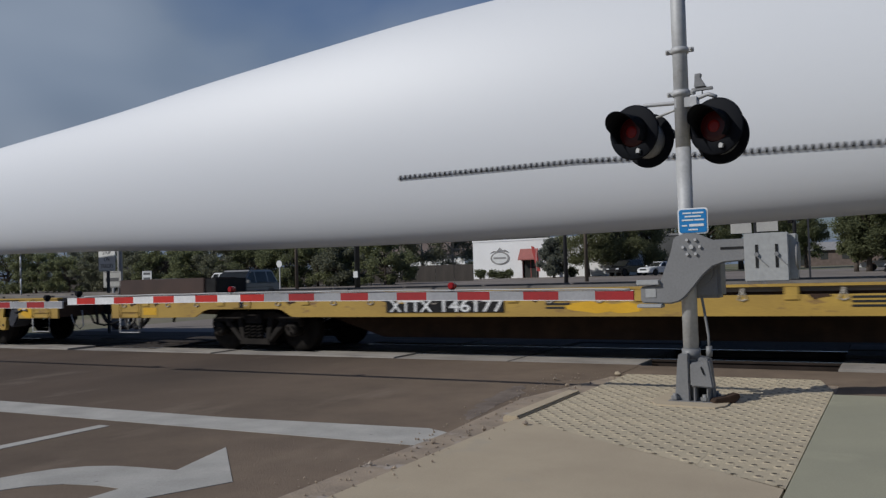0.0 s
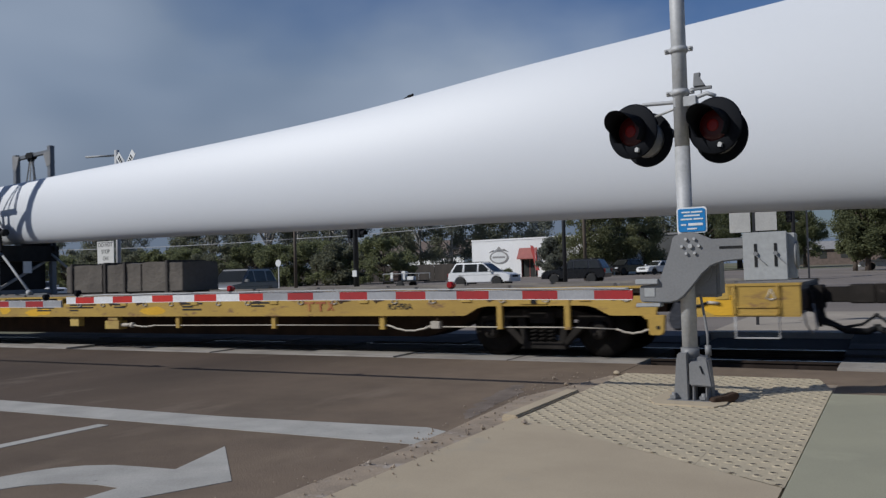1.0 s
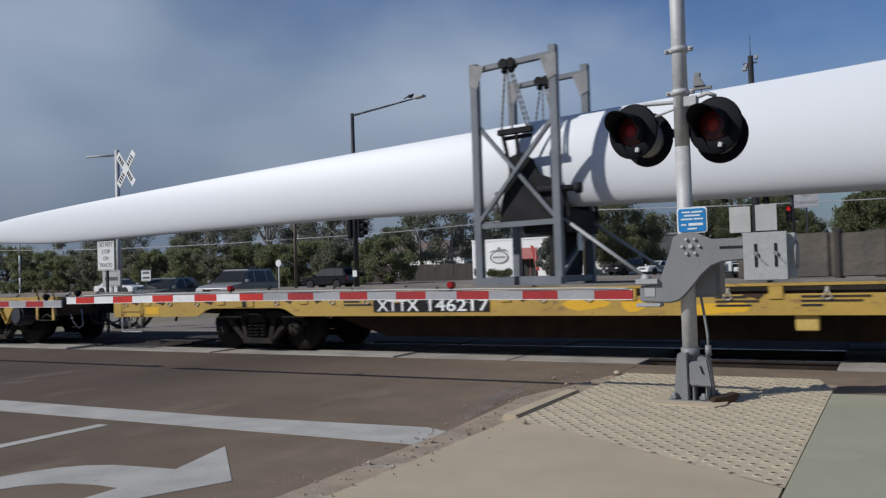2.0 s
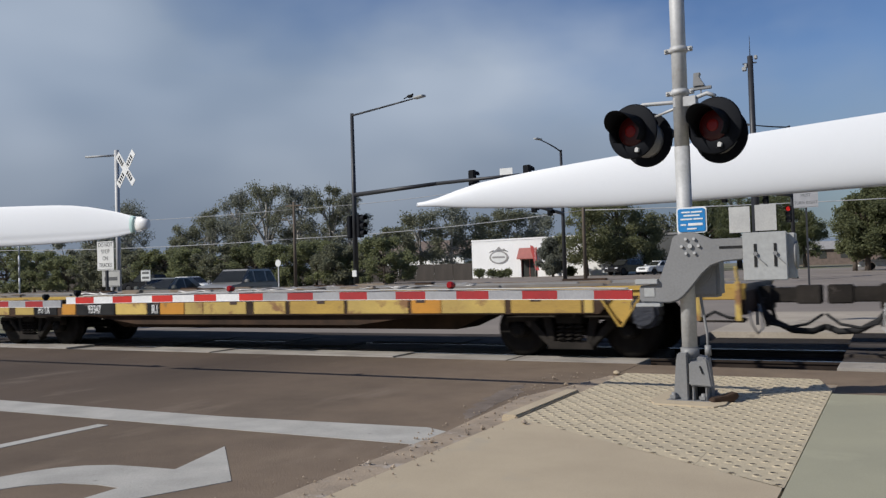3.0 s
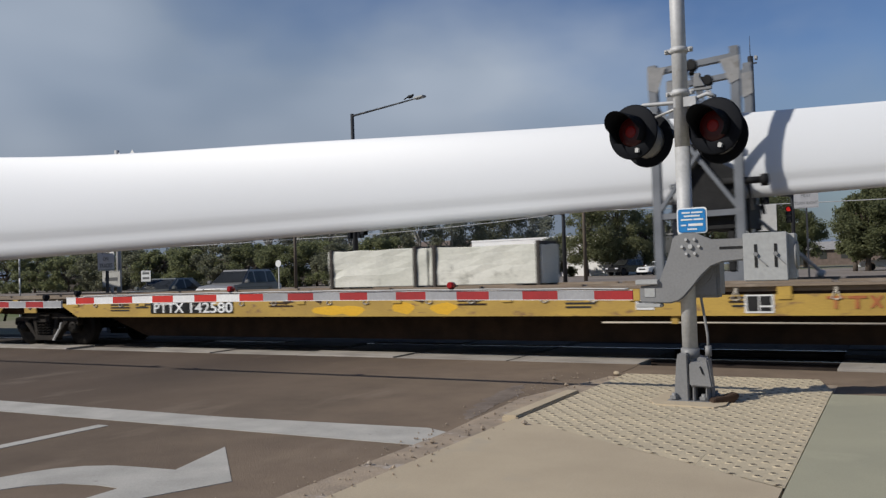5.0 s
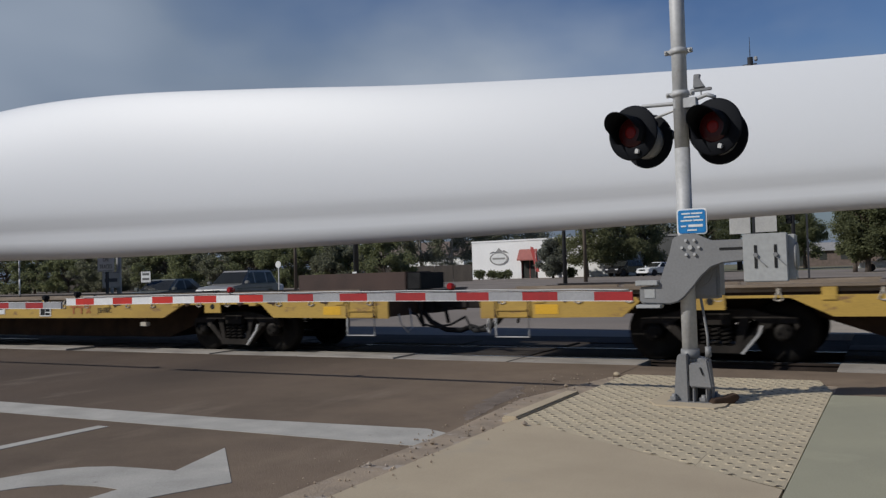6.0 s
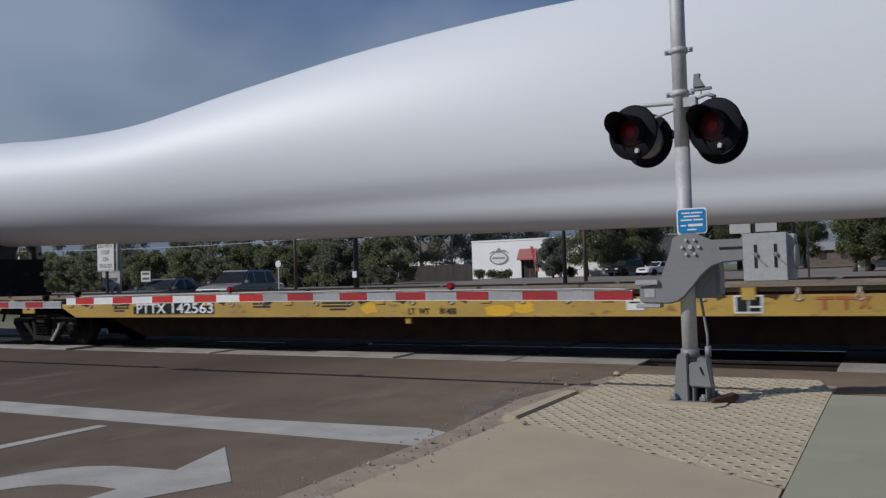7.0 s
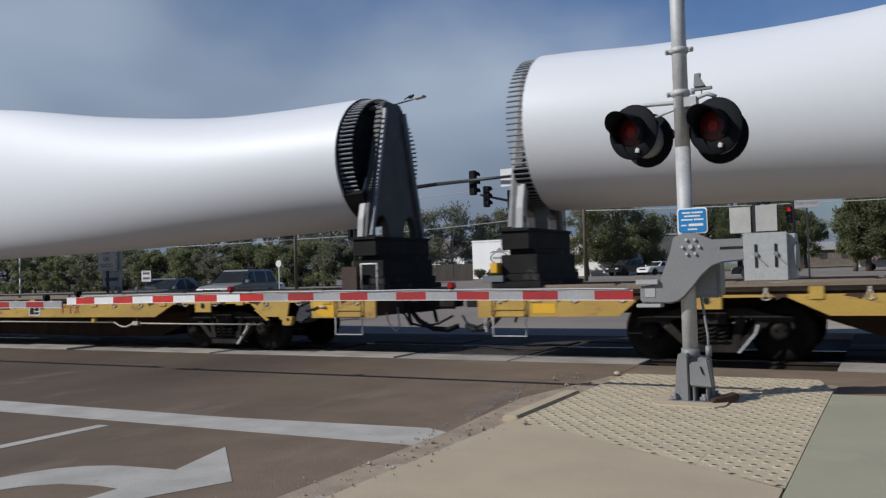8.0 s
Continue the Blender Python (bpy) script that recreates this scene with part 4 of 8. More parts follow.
        part("air_reservoir", bm, M["tarp_black"], car, "black wrapped air reservoir in the gap of the sill", 0.03)
        bm = BM()
        wire(bm, [(L - 1.44, -1.41, 0.77), (L - 1.25, -1.425, 0.785), (L - 1.14, -1.43, 0.83)], 0.02, 8)
        part("release_rod", bm, M["blackmatt"], car, "black release rod")
        bm = BM()
        wire(bm, [(L - 1.14, -1.43, 0.83), (L - 1.00, -1.435, 0.815)], 0.022, 8)
        part("rod_tip", bm, M["pale_pipe"], car, "pale tip of the release rod")
        bm = BM()
        z0 = 0.38 if style == "arch" else 0.50
        prism(bm, [(L - 1.96, 0.66), (L - 1.95, z0 + 0.03), (L - 1.92, z0), (L - 1.78, z0), (L - 1.74, z0 + 0.05), (L - 1.72, 0.66)], -1.428, -1.34)
        p = part("end_bracket", bm, M["yellow"], car, "yellow bolted bracket under the sill", 0.008)
        bm = BM()
        lathe(bm, [(-1.436, 0.028), (-1.425, 0.028)], "Y", 12, (L - 1.82, 0, z0 + 0.11))
        part("hole", bm, M["blackmatt"], p, "dark round hole")
        bm = BM()
        prism(bm, [(L - 1.28, 0.90), (L - 0.84, 0.92), (L - 0.83, 0.655), (L - 1.06, 0.655), (L - 1.20, 0.72)], -1.421, -1.412)
        part("paint_patch", bm, M["yellow_new"], car, "bright fresh yellow paint patch")
        if style == "cut":
            bm = BM()
            prism(bm, [(L - 2.58, 0.78), (L - 2.50, 0.78), (L - 2.25, 0.60), (L - 2.31, 0.585)], -1.428, -1.40)
            part("brace", bm, M["yellow"], car, "slanting yellow brace")
        else:
            bm = BM()
            wire(bm, [(L - 2.43 + 0.06 * q, -1.37, 0.46 - 0.06 * math.sin(math.pi * q / 8) + 0.01 * (q % 2)) for q in range(9)], 0.016, 6)
            part("brake_chain", bm, M["pale_pipe"], car, "slack pale brake chain")
    if style == "short":
        spans = ((-61.3, -60.95, "yellow_pale"), (-60.93, -60.3, "yellow"), (-59.6, -58.98, "yellow_pale"), (-58.76, -58.14, "yellow_pale"), (-57.23, -56.8, "orange"), (-55.6, -54.72, "yellow_pale"), (-54.36, -53.73, "orange"),
                 (-53.71, -53.25, "yellow_pale"), (-53.24, -52.2, "yellow_pale"), (-52.02, -51.3, "yellow_pale"), (-51.2, -50.05, "yellow"), (-49.98, -48.8, "yellow_pale"), (-48.74, -48.2, "orange"), (-48.19, -47.1, "yellow_pale"), (-47.0, -45.9, "yellow"), (-45.86, -45.72, "yellow_pale"))
        for a, b, tone in spans:
            bm = BM()
            box(bm, a - mid, b - mid, -1.425, -1.414, 0.695, 0.915)
            part("side_panel", bm, M[tone], car, "faded yellow panel" if tone != "orange" else "orange painted panel", 0.004)
        # the open end: a V of yellow straps round a black reservoir, a beam on two uprights
        for name, a, b in (("strap", (L - 2.02, 1.02), (L - 1.68, 0.50)), ("strap", (L - 1.66, 0.50), (L - 1.30, 1.02))):
            bm = BM()
            bar(bm, (a[0], -1.42, a[1]), (b[0], -1.40, b[1]), 0.10, 0.03)
            part(name, bm, M["yellow"], car, "worn yellow strap under the deck end", 0.006)
        bm = BM()
        prism(bm, [(L - 2.02, 1.0), (L - 1.28, 1.0), (L - 1.52, 0.66), (L - 1.66, 0.56), (L - 1.80, 0.70)], -1.395, -1.37)
        part("web_plate", bm, M["yellow"], car, "worn yellow plate between the straps", 0.004)
        bm = BM()
        prism(bm, [(L - 1.40, 0.97), (L - 1.25, 0.93), (L - 1.15, 0.80), (L - 1.13, 0.62), (L - 1.22, 0.50), (L - 1.36, 0.45), (L - 1.48, 0.50), (L - 1.54, 0.66), (L - 1.52, 0.84)], -1.45, -1.05)
        part("air_reservoir", bm, M["tarp_black"], car, "black rounded air reservoir under the deck end", 0.05)
        bm = BM()
        box(bm, L - 1.12, L, -1.428, -1.39, 0.86, 1.03)
        part("end_beam", bm, M["yellow"], car, "worn yellow beam at the deck end", 0.008)
        bm = BM()
        box(bm, L - 1.24, L - 0.66, -1.432, -1.426, 0.965, 1.03)
        part("paint_patch", bm, M["orange"], car, "orange painted patch")
        for u in (L - 0.60, L - 0.08):
            bm = BM()
            bar(bm, (u, -1.445, 0.58), (u, -1.445, 1.10), 0.075, 0.03)
            bar(bm, (u, -1.445, 1.08), (u - 0.02, -1.43, 1.30), 0.035, 0.03)
            part("upright", bm, M["yellow_pale"], car, "worn yellow upright at the deck end", 0.006)
        bm = BM()
        wire(bm, [(L - 0.58, -1.40, 0.60), (L - 0.40, -1.36, 0.70), (L - 0.22, -1.36, 0.62), (L + 0.02, -1.40, 0.60)], 0.02, 8)
        part("pipe_loop", bm, M["blackmatt"], car, "black bent pipe between the uprights")
        bm = BM()
        wire(bm, [(L - 0.6, -1.43, 0.58), (L + 0.0, -1.43, 0.575)], 0.016, 6)
        part("foot_bar", bm, M["grime"], car, "dark bar below the uprights")
        bm = BM()
        box(bm, -0.06, 0.06, -1.39, -1.325, 0.925, 1.0)
        tie = mesh_of(bm, "tie_plate", M["pale_pipe"], 0.008)
        bm = BM()
        box(bm, -0.025, 0.025, -1.394, -1.388, 0.94, 0.985)
        eye = mesh_of(bm, "hole", M["blackmatt"])
        for k in range(int((length - 2.6) / 1.32)):
            p = piece("tie_plate", tie, car, pose(L - 2.75 - 1.32 * k, 0, 0))
            piece("hole", eye, p, pose(0, 0, 0))
        for k, y in enumerate((-0.62, -0.2, 0.15, 0.6)):
            bm = BM()
            bar(bm, (-L + 1.0 + 0.9 * k, y, top + 0.03), (L - 2.6 + 0.4 * k, y + 0.12, top + 0.03), 0.06, 0.06)
            part("long_pipe", bm, M["deck"] if k % 2 else M["chain"], car, "long pipe lying along the deck")
        rnd = random.Random(8)
        for k in range(30):
            u, w = rnd.uniform(-L + 0.8, L - 1.5), rnd.uniform(-1.1, 0.6)
            bm = BM()
            pts = [(u + 0.22 * q, w + 0.12 * math.sin(q * 1.7 + k), top + 0.02 + 0.03 * (q % 2)) for q in range(rnd.choice((4, 6, 9)))]
            wire(bm, pts, rnd.choice((0.018, 0.03)), 6)
            part("loose_chain", bm, M["chain"] if k % 3 else M["deck"], car, "length of chain lying on the deck")
        for k in range(20):
            u, w = rnd.uniform(-L + 0.8, L - 1.5), rnd.uniform(-1.1, 0.9)
            bm = BM()
            box(bm, u, u + rnd.uniform(0.3, 0.9), w, w + 0.12, top - 0.004, top + rnd.uniform(0.05, 0.10))
            part("timber_block", bm, M["deck"] if k % 2 else M["rust"], car, "dark timber block lying on the deck", 0.008)
        bm = BM()
        prism(bm, [(-L + 4.6, 0.70), (-L + 6.2, 0.50), (L - 6.2, 0.50), (L - 4.6, 0.70)], -1.33, -1.25)
        part("fishbelly", bm, M["rust"], car, "dark deep belly of the sill")
    for s in (-1, 1):
        truck(car, L - Tr if s > 0 else -L + Tl, style)
        coupler(car, s * L, s)
        bm = BM()
        box(bm, min(s * L, s * (L - 0.12)), max(s * L, s * (L - 0.12)), -1.38, 1.38, 0.66, 1.03)
        part("end_sill", bm, M["rust"], car, "dark brown end sill")
        if style != "short":
            bm = BM()
            box(bm, min(s * (L - 1.29), s * L), max(s * (L - 1.29), s * L), -1.4175, -1.385, 0.645, top - 0.036)
            part("end_plate", bm, M["yellow"], car, "weathered yellow plate at the end of the side sill", 0.004)
        # sill step and grab iron near the end
        bm = BM()
        x = s * (L - 0.53)
        if style != "short" or s < 0:
            wire(bm, [(x - 0.27, -1.432, 0.64), (x - 0.27, -1.432, 0.36), (x + 0.27, -1.432, 0.36), (x + 0.27, -1.432, 0.64)], 0.012)
            part("sill_step", bm, M["galv"], car, "thin grey steel step")
            for u in (x - 0.27, x + 0.27):
                bm = BM()
                wire(bm, [(u, -1.415, 0.66), (u, -1.45, 0.68), (u, -1.45, 1.03), (u, -1.415, 1.05)], 0.013)
                part("grab_iron", bm, M["yellow"] if style != "cut" else M["brown"], car, "upright grab iron")
        if style != "short":
            for z in (0.665, 0.765):
                bm = BM()
                box(bm, x - 0.24, x + 0.24, -1.435, -1.412, z - 0.012, z + 0.012)
                part("ledge", bm, M["yellow"], car, "narrow yellow ledge")
        bm = BM()
        wire(bm, [(s * (L + 0.1), -0.9, 0.78), (s * (L + 0.14), -0.9, 0.45), (s * (L + 0.08), -0.95, 0.38), (s * (L + 0.02), -1.05, 0.52), (s * L, -1.1, 0.7)], 0.012)
        part("uncoupling_lever", bm, M["galv"], car, "bent uncoupling lever")
        if style != "short" and (s < 0 or not gapped):
            bm = BM()
            x = s * (L - 1.1)
            box(bm, x - 0.2, x + 0.16, -1.421, -1.412, 0.70, 0.84)
            part("paint_patch", bm, M["yellow_new"], car, "bright fresh yellow paint patch")
    # markings
    bm = BM()
    if style == "short":
        for a, b in ((no_at - mid - 0.12, no_at - mid + 0.62), (no_at - mid + 1.26, no_at - mid + 2.38), (no_at - mid + 3.3, no_at - mid + 3.63)):
            bm = BM()
            box(bm, a, b, -1.43, -1.416, 0.69, 0.925)
            part("number_panel", bm, M["blackmatt"], car, "black painted number panel")
    else:
        box(bm, no_at - mid - 0.08, no_at - mid + 2.02, -1.43, -1.416, 0.725, 0.925)
        part("number_panel", bm, M["blackmatt"], car, "black painted number panel")
    if style == "short":
        mark, digits, tail = number.split()
        words("reporting_mark", mark, 0.23, M["letter"], car, pose(no_at - mid + 0.02, -1.433, 0.725), squeeze=0.62, heavy=0.003)
        words("reporting_mark", digits, 0.23, M["letter"], car, pose(no_at - mid + 1.60, -1.433, 0.725), squeeze=0.66, heavy=0.003)
        words("reporting_mark", tail, 0.24, M["letter"], car, pose(no_at - mid + 3.42, -1.432, 0.715), squeeze=0.7, heavy=0.003)
    else:
        mark, digits = number.split()
        for word, u, wide in ((mark, 0.0, 0.79), (digits, 0.90, 1.05)):
            ob = words("reporting_mark", word, 0.265, M["letter"], car, pose(no_at - mid + u, -1.433, 0.735), heavy=0.003)
            xs = [v.co.x for v in ob.data.vertices]
            ob.data.transform(Matrix.Diagonal((wide / (max(xs) - min(xs)), 1, 1, 1)))
        if not gapped:
            for word, u in (("LT", 0.0), ("WT", 0.2), ("86400", 0.58)):
                words("stencil", word, 0.13, M["ink"], car, pose(no_at - mid + 6.2 + u, -1.42, 0.70), squeeze=0.9, heavy=0.003)
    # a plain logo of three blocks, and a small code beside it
    x = (right - logo_at) - mid
    for k, w in enumerate((0.21, 0.21, 0.15)):
        bm = BM()
        u = x + k * 0.24
        if k < 2:
            prism(bm, [(u, 0.90), (u, 0.865), (u + 0.08, 0.865), (u + 0.08, 0.74), (u + 0.125, 0.74), (u + 0.125, 0.865), (u + w, 0.865), (u + w, 0.90)], -1.424, -1.416)
        else:
            prism(bm, [(u, 0.90), (u + 0.05, 0.825), (u, 0.75), (u + 0.045, 0.75), (u + 0.075, 0.795), (u + 0.105, 0.75), (u + 0.15, 0.75), (u + 0.10, 0.825), (u + 0.15, 0.90), (u + 0.105, 0.90), (u + 0.075, 0.855), (u + 0.045, 0.90)], -1.424, -1.416)
        part("logo_block", bm, M["logo"], car, "faded red logo shape")
    if code:
        words("stencil", code, 0.14, M["ink"], car, pose((right - code_at) - mid, -1.42, 0.76), squeeze=0.95)
    # small stencilled notes as plain bars, two white label plates
    rnd = random.Random(number)
    for k in range(9):
        u = rnd.uniform(-L + 2.6 + 2.4, L - 6)
        if abs(u + mid - no_at - 1) < 1.4 or abs(u - x - 0.3) < 1.3:
            continue
        ink = M["ink"] if rnd.random() < 0.6 else M["rust"]
        for q in range(rnd.choice((2, 3))):
            z = 0.88 - q * 0.055
            bm = BM()
            box(bm, u, u + rnd.uniform(0.25, 0.55), -1.421, -1.416, z, z + 0.028)
            part("stencil_bar", bm, ink, car, "small dark stencilled line")
    if style != "short":
        for k in range(7):
            u, w, z = rnd.uniform(-L + 5.5, L - 5.5), rnd.uniform(0.15, 0.4), rnd.uniform(0.72, 0.84)
            if abs(u + mid - no_at - 1) < 1.5 or abs(u - x - 0.3) < 1.3:
                continue
            bm = BM()
            rim = [(u + w * math.cos(q * math.pi / 5) * rnd.uniform(0.7, 1.1), max(0.665, min(0.925, z + 0.09 * math.sin(q * math.pi / 5) * rnd.uniform(0.7, 1.2)))) for q in range(10)]
            prism(bm, rim, -1.4165, -1.412)
            part("touch_up", bm, M["yellow_new"], car, "bright touched-up patch of yellow paint")
    if style == "cut":
        for d, w in ((-0.98, 0.36), (-2.42, 0.25)):
            bm = BM()
            box(bm, x + d, x + d + w, -1.424, -1.416, 0.69 if w > 0.3 else 0.74, 0.93 if w > 0.3 else 0.90)
            p = part("data_plate", bm, M["white"], car, "white data plate with dark fields")
            bm = BM()
            if w > 0.3:
                box(bm, x + d + 0.03, x + d + 0.17, -1.428, -1.423, 0.715, 0.91)
                box(bm, x + d + 0.19, x + d + 0.33, -1.428, -1.423, 0.79, 0.91)
                box(bm, x + d + 0.19, x + d + 0.33, -1.428, -1.423, 0.715, 0.765)
            else:
                box(bm, x + d + 0.03, x + d + 0.19, -1.428, -1.423, 0.84, 0.86)
            part("field", bm, M["blackmatt"], p, "dark printed field")
    # brake gear below the near sill
    if style == "short":
        return car
    y = -1.36
    if style == "arch":
        pipes = [[(1.78, 0.48), (L - 8.6, 0.495), (L - 6.25, 0.50)], [(L - 5.3, 0.48), (L - 3.0, 0.48), (L - 2.43, 0.46)]]
        chains, hangers = [(1.15, 1.78, 0.48, 0.03), (L - 6.25, L - 5.4, 0.50, 0.09)], (2.37, L - 8.63, L - 6.35)
        if not code:
            chains, hangers = chains[1:], hangers[1:]
    if style == "arch" and code:
        bm = BM()
        box(bm, 0.38, 0.80, y - 0.05, y + 0.16, 0.40, 0.57)
        box(bm, 0.44, 0.74, y - 0.03, y + 0.10, 0.57, 0.64)
        part("slack_adjuster", bm, M["yellow_pale"], car, "dirty yellow brake adjuster", 0.012)
        bm = BM()
        tube(bm, (0.80, y + 0.02, 0.485), (1.10, y + 0.02, 0.485), 0.035, seg=12)
        tube(bm, (1.06, y + 0.02, 0.485), (1.15, y + 0.02, 0.485), 0.05, seg=12)
        part("brake_cylinder", bm, M["pale_pipe"], car, "pale brake cylinder rod", 0.006)
        bm = BM()
        box(bm, -0.74, -0.46, y, y + 0.14, 0.45, 0.66)
        part("pipe_bracket", bm, M["yellow_pale"], car, "dirty yellow bracket", 0.01)
    if style == "cut":
        pipes = [[(L - 11.2, 0.56), (L - 10.2, 0.56), (L - 6.3, 0.545)], [(L - 5.6, 0.53), (L - 4.4, 0.52), (L - 2.5, 0.515)]]
        chains, hangers = [(L - 6.3, L - 5.72, 0.545, 0.09)], (L - 10.17, L - 6.91)
        if not gapped:
            pipes, chains, hangers = [], [], (L - 13.8,)
    if style == "arch" and not code:
        pipes = [[(L - 8.9, 0.495), (L - 6.25, 0.50)], pipes[1]]
    u = L - (5.34 if style == "arch" else 5.66)
    bm = BM()
    box(bm, u - 0.085, u + 0.085, y - 0.05, y + 0.05, 0.45 if style == "arch" else 0.49, 0.57)
    part("chain_block", bm, M["pale_pipe"], car, "pale block at the end of the chain", 0.008)
    bm = BM()
    bar(bm, (u + 0.01, y, 0.56), (u + 0.03, y, 0.70), 0.03, 0.03)
    part("pipe_bracket", bm, M["rust"], car, "thin rusty bracket")
    for run in pipes:
        bm = BM()
        wire(bm, [(u, y, z) for u, z in run], 0.0105 if style == "arch" else 0.014)
        part("brake_pipe", bm, M["pale_pipe"], car, "thin pale brake pipe")
    for u0, u1, z, deep in chains:
        bm = BM()
        wire(bm, [(u0 + (u1 - u0) * q / 10, y, z - deep * math.sin(math.pi * q / 10) + 0.008 * (q % 2)) for q in range(11)], 0.016, 6)
        part("brake_chain", bm, M["pale_pipe"], car, "slack pale brake chain")
    for u in hangers:
        bm = BM()
        box(bm, u - 0.05, u + 0.05, y - 0.02, y + 0.05, 0.43 if style == "arch" else 0.54, 0.70)
        part("pipe_bracket", bm, M["yellow"], car, "small yellow pipe bracket", 0.006)
    return car


YEL = "yellow flat railcar with worn paint and dark trucks"
flatcar(13.65, 27.25, "XTTX 146177", "arch", YEL, no_at=-7.0, logo_at=7.9)
flatcar(-15.25, 26.68, "XTTX 146217", "arch", YEL, no_at=-35.65, logo_at=7.9, code="RSH90A", code_at=6.2)
flatcar(-43.66, 17.67, "HTTX 93347 R1", "short", "short old flat railcar with patchy yellow and black side", no_at=-58.0, logo_at=5.75, gapped=False)
flatcar(-63.28, 27.25, "PTTX 142580", "cut", "yellow flat railcar with straight-cut side sills", no_at=-83.4, logo_at=8.27, code="JSH90C", code_at=7.42)
flatcar(-92.2, 26.68, "PTTX 142563", "cut", "yellow flat railcar with straight-cut side sills", no_at=-112.17, logo_at=7.78, code="JSH90C", code_at=6.95, gapped=False)
flatcar(-120.75, 27.25, "PTTX 142571", "cut", "yellow flat railcar with straight-cut side sills", no_at=-141.0, logo_at=7.9, code="", code_at=7.4)


def blade(name, label, root, tip, stations, crease):
    """A rotor blade laid along the train from root to tip. stations: (part of the length from the root, top, bottom, thickness)."""
    b = thing(name, label, "turbine blade", group="turbine blades")
    ride(b, root)
    n, around = 110, 56
    length = abs(tip - root)
    way = 1 if tip > root else -1
    fs, tops, lows, thick = zip(*stations)
    bm = BM()
    rows = []
    for i in range(n + 1):
        f = i / n
        f = f if f < 0.9 else 0.9 + 0.1 * (1 - (1 - (f - 0.9) / 0.1) ** 1.6)
        zt, zb, th = smooth_row(f, fs, tops), smooth_row(f, fs, lows), smooth_row(f, fs, thick)
        c, mid = zt - zb, (zt + zb) / 2
        foil = min(1.0, max(0.0, (f - 0.03) / 0.25))
        foil = foil * foil * (3 - 2 * foil)
        row = []
        for k in range(around):
            a = 2 * math.pi * k / around
            z = math.cos(a)
            u = (z + 1) / 2                      # 0 at the lower edge, 1 at the upper one
            round_y = math.sin(a)
            side = 1 if round_y >= 0 else -1
            # blunt lower edge, sharper upper edge
            half = 1.35 * (math.sqrt(max(u, 0)) * (1 - u) ** 0.85) * 1.35
            if crease and side < 0:
                half *= 1 - crease * math.exp(-((u - 0.16) / 0.055) ** 2)
            y = (1 - foil) * round_y + foil * side * half
            row.append(bm.verts.new((way * f * length, y * th / 2, mid + z * c / 2)))
        rows.append(row)
    for u, w in zip(rows, rows[1:]):
        for k in range(around):
            bm.faces.new((u[k], u[(k + 1) % around], w[(k + 1) % around], w[k])).smooth = True
    for row in (rows[0][::-1], rows[-1]):
        bm.faces.new([bm.verts.new(v.co) for v in row])
    part("shell", bm, M["blade"], b, "smooth white gelcoat shell")
    return b, way


ST_B = [(0, 4.84, 2.30, 2.58), (0.03, 4.74, 2.26, 2.53), (0.075, 4.77, 2.20, 2.45), (0.12, 5.15, 2.12, 2.2), (0.175, 5.54, 2.04, 1.9), (0.235, 5.71, 1.97, 1.6), (0.29, 5.58, 1.92, 1.35),
        (0.36, 5.15, 1.93, 1.1), (0.42, 4.73, 1.95, 0.95), (0.50, 4.30, 2.02, 0.8), (0.60, 3.97, 2.12, 0.62), (0.70, 3.64, 2.25, 0.48), (0.80, 3.45, 2.35, 0.36),
        (0.88, 3.37, 2.33, 0.28), (0.935, 3.25, 2.29, 0.2), (0.965, 3.14, 2.30, 0.15), (0.985, 2.94, 2.34, 0.1), (1.0, 2.76, 2.43, 0.08)]
ST_A = [(0, 4.585, 2.22, 2.38), (0.03, 4.59, 2.165, 2.4), (0.06, 4.67, 2.12, 2.35), (0.11, 5.06, 2.04, 2.2), (0.175, 5.72, 2.0, 1.95), (0.24, 6.05, 1.93, 1.75), (0.31, 5.94, 1.88, 1.6),
        (0.355, 5.72, 1.90, 1.5), (0.40, 5.46, 1.95, 1.4), (0.45, 5.13, 2.06, 1.25), (0.52, 4.75, 2.14, 1.1), (0.58, 4.36, 2.20, 0.95), (0.66, 4.06, 2.28, 0.8),
        (0.72, 3.87, 2.32, 0.66), (0.80, 3.62, 2.38, 0.5), (0.87, 3.38, 2.34, 0.36), (0.94, 3.10, 2.30, 0.22), (0.98, 2.86, 2.42, 0.14), (1.0, 2.60, 2.52, 0.06)]
blade_a, _ = blade("turbine_blade", "long white turbine blade tapering to its tip", 12.7, -49.4, ST_A, 0.0)
blade_b, _ = blade("turbine_blade", "long white turbine blade with a swelling chord near its bolted root", -118.1, -56.4, ST_B, 0.16)
blade_c, _ = blade("turbine_blade", "white turbine blade with a bolted dark root end", -121.65, -184.3, ST_A, 0.0)


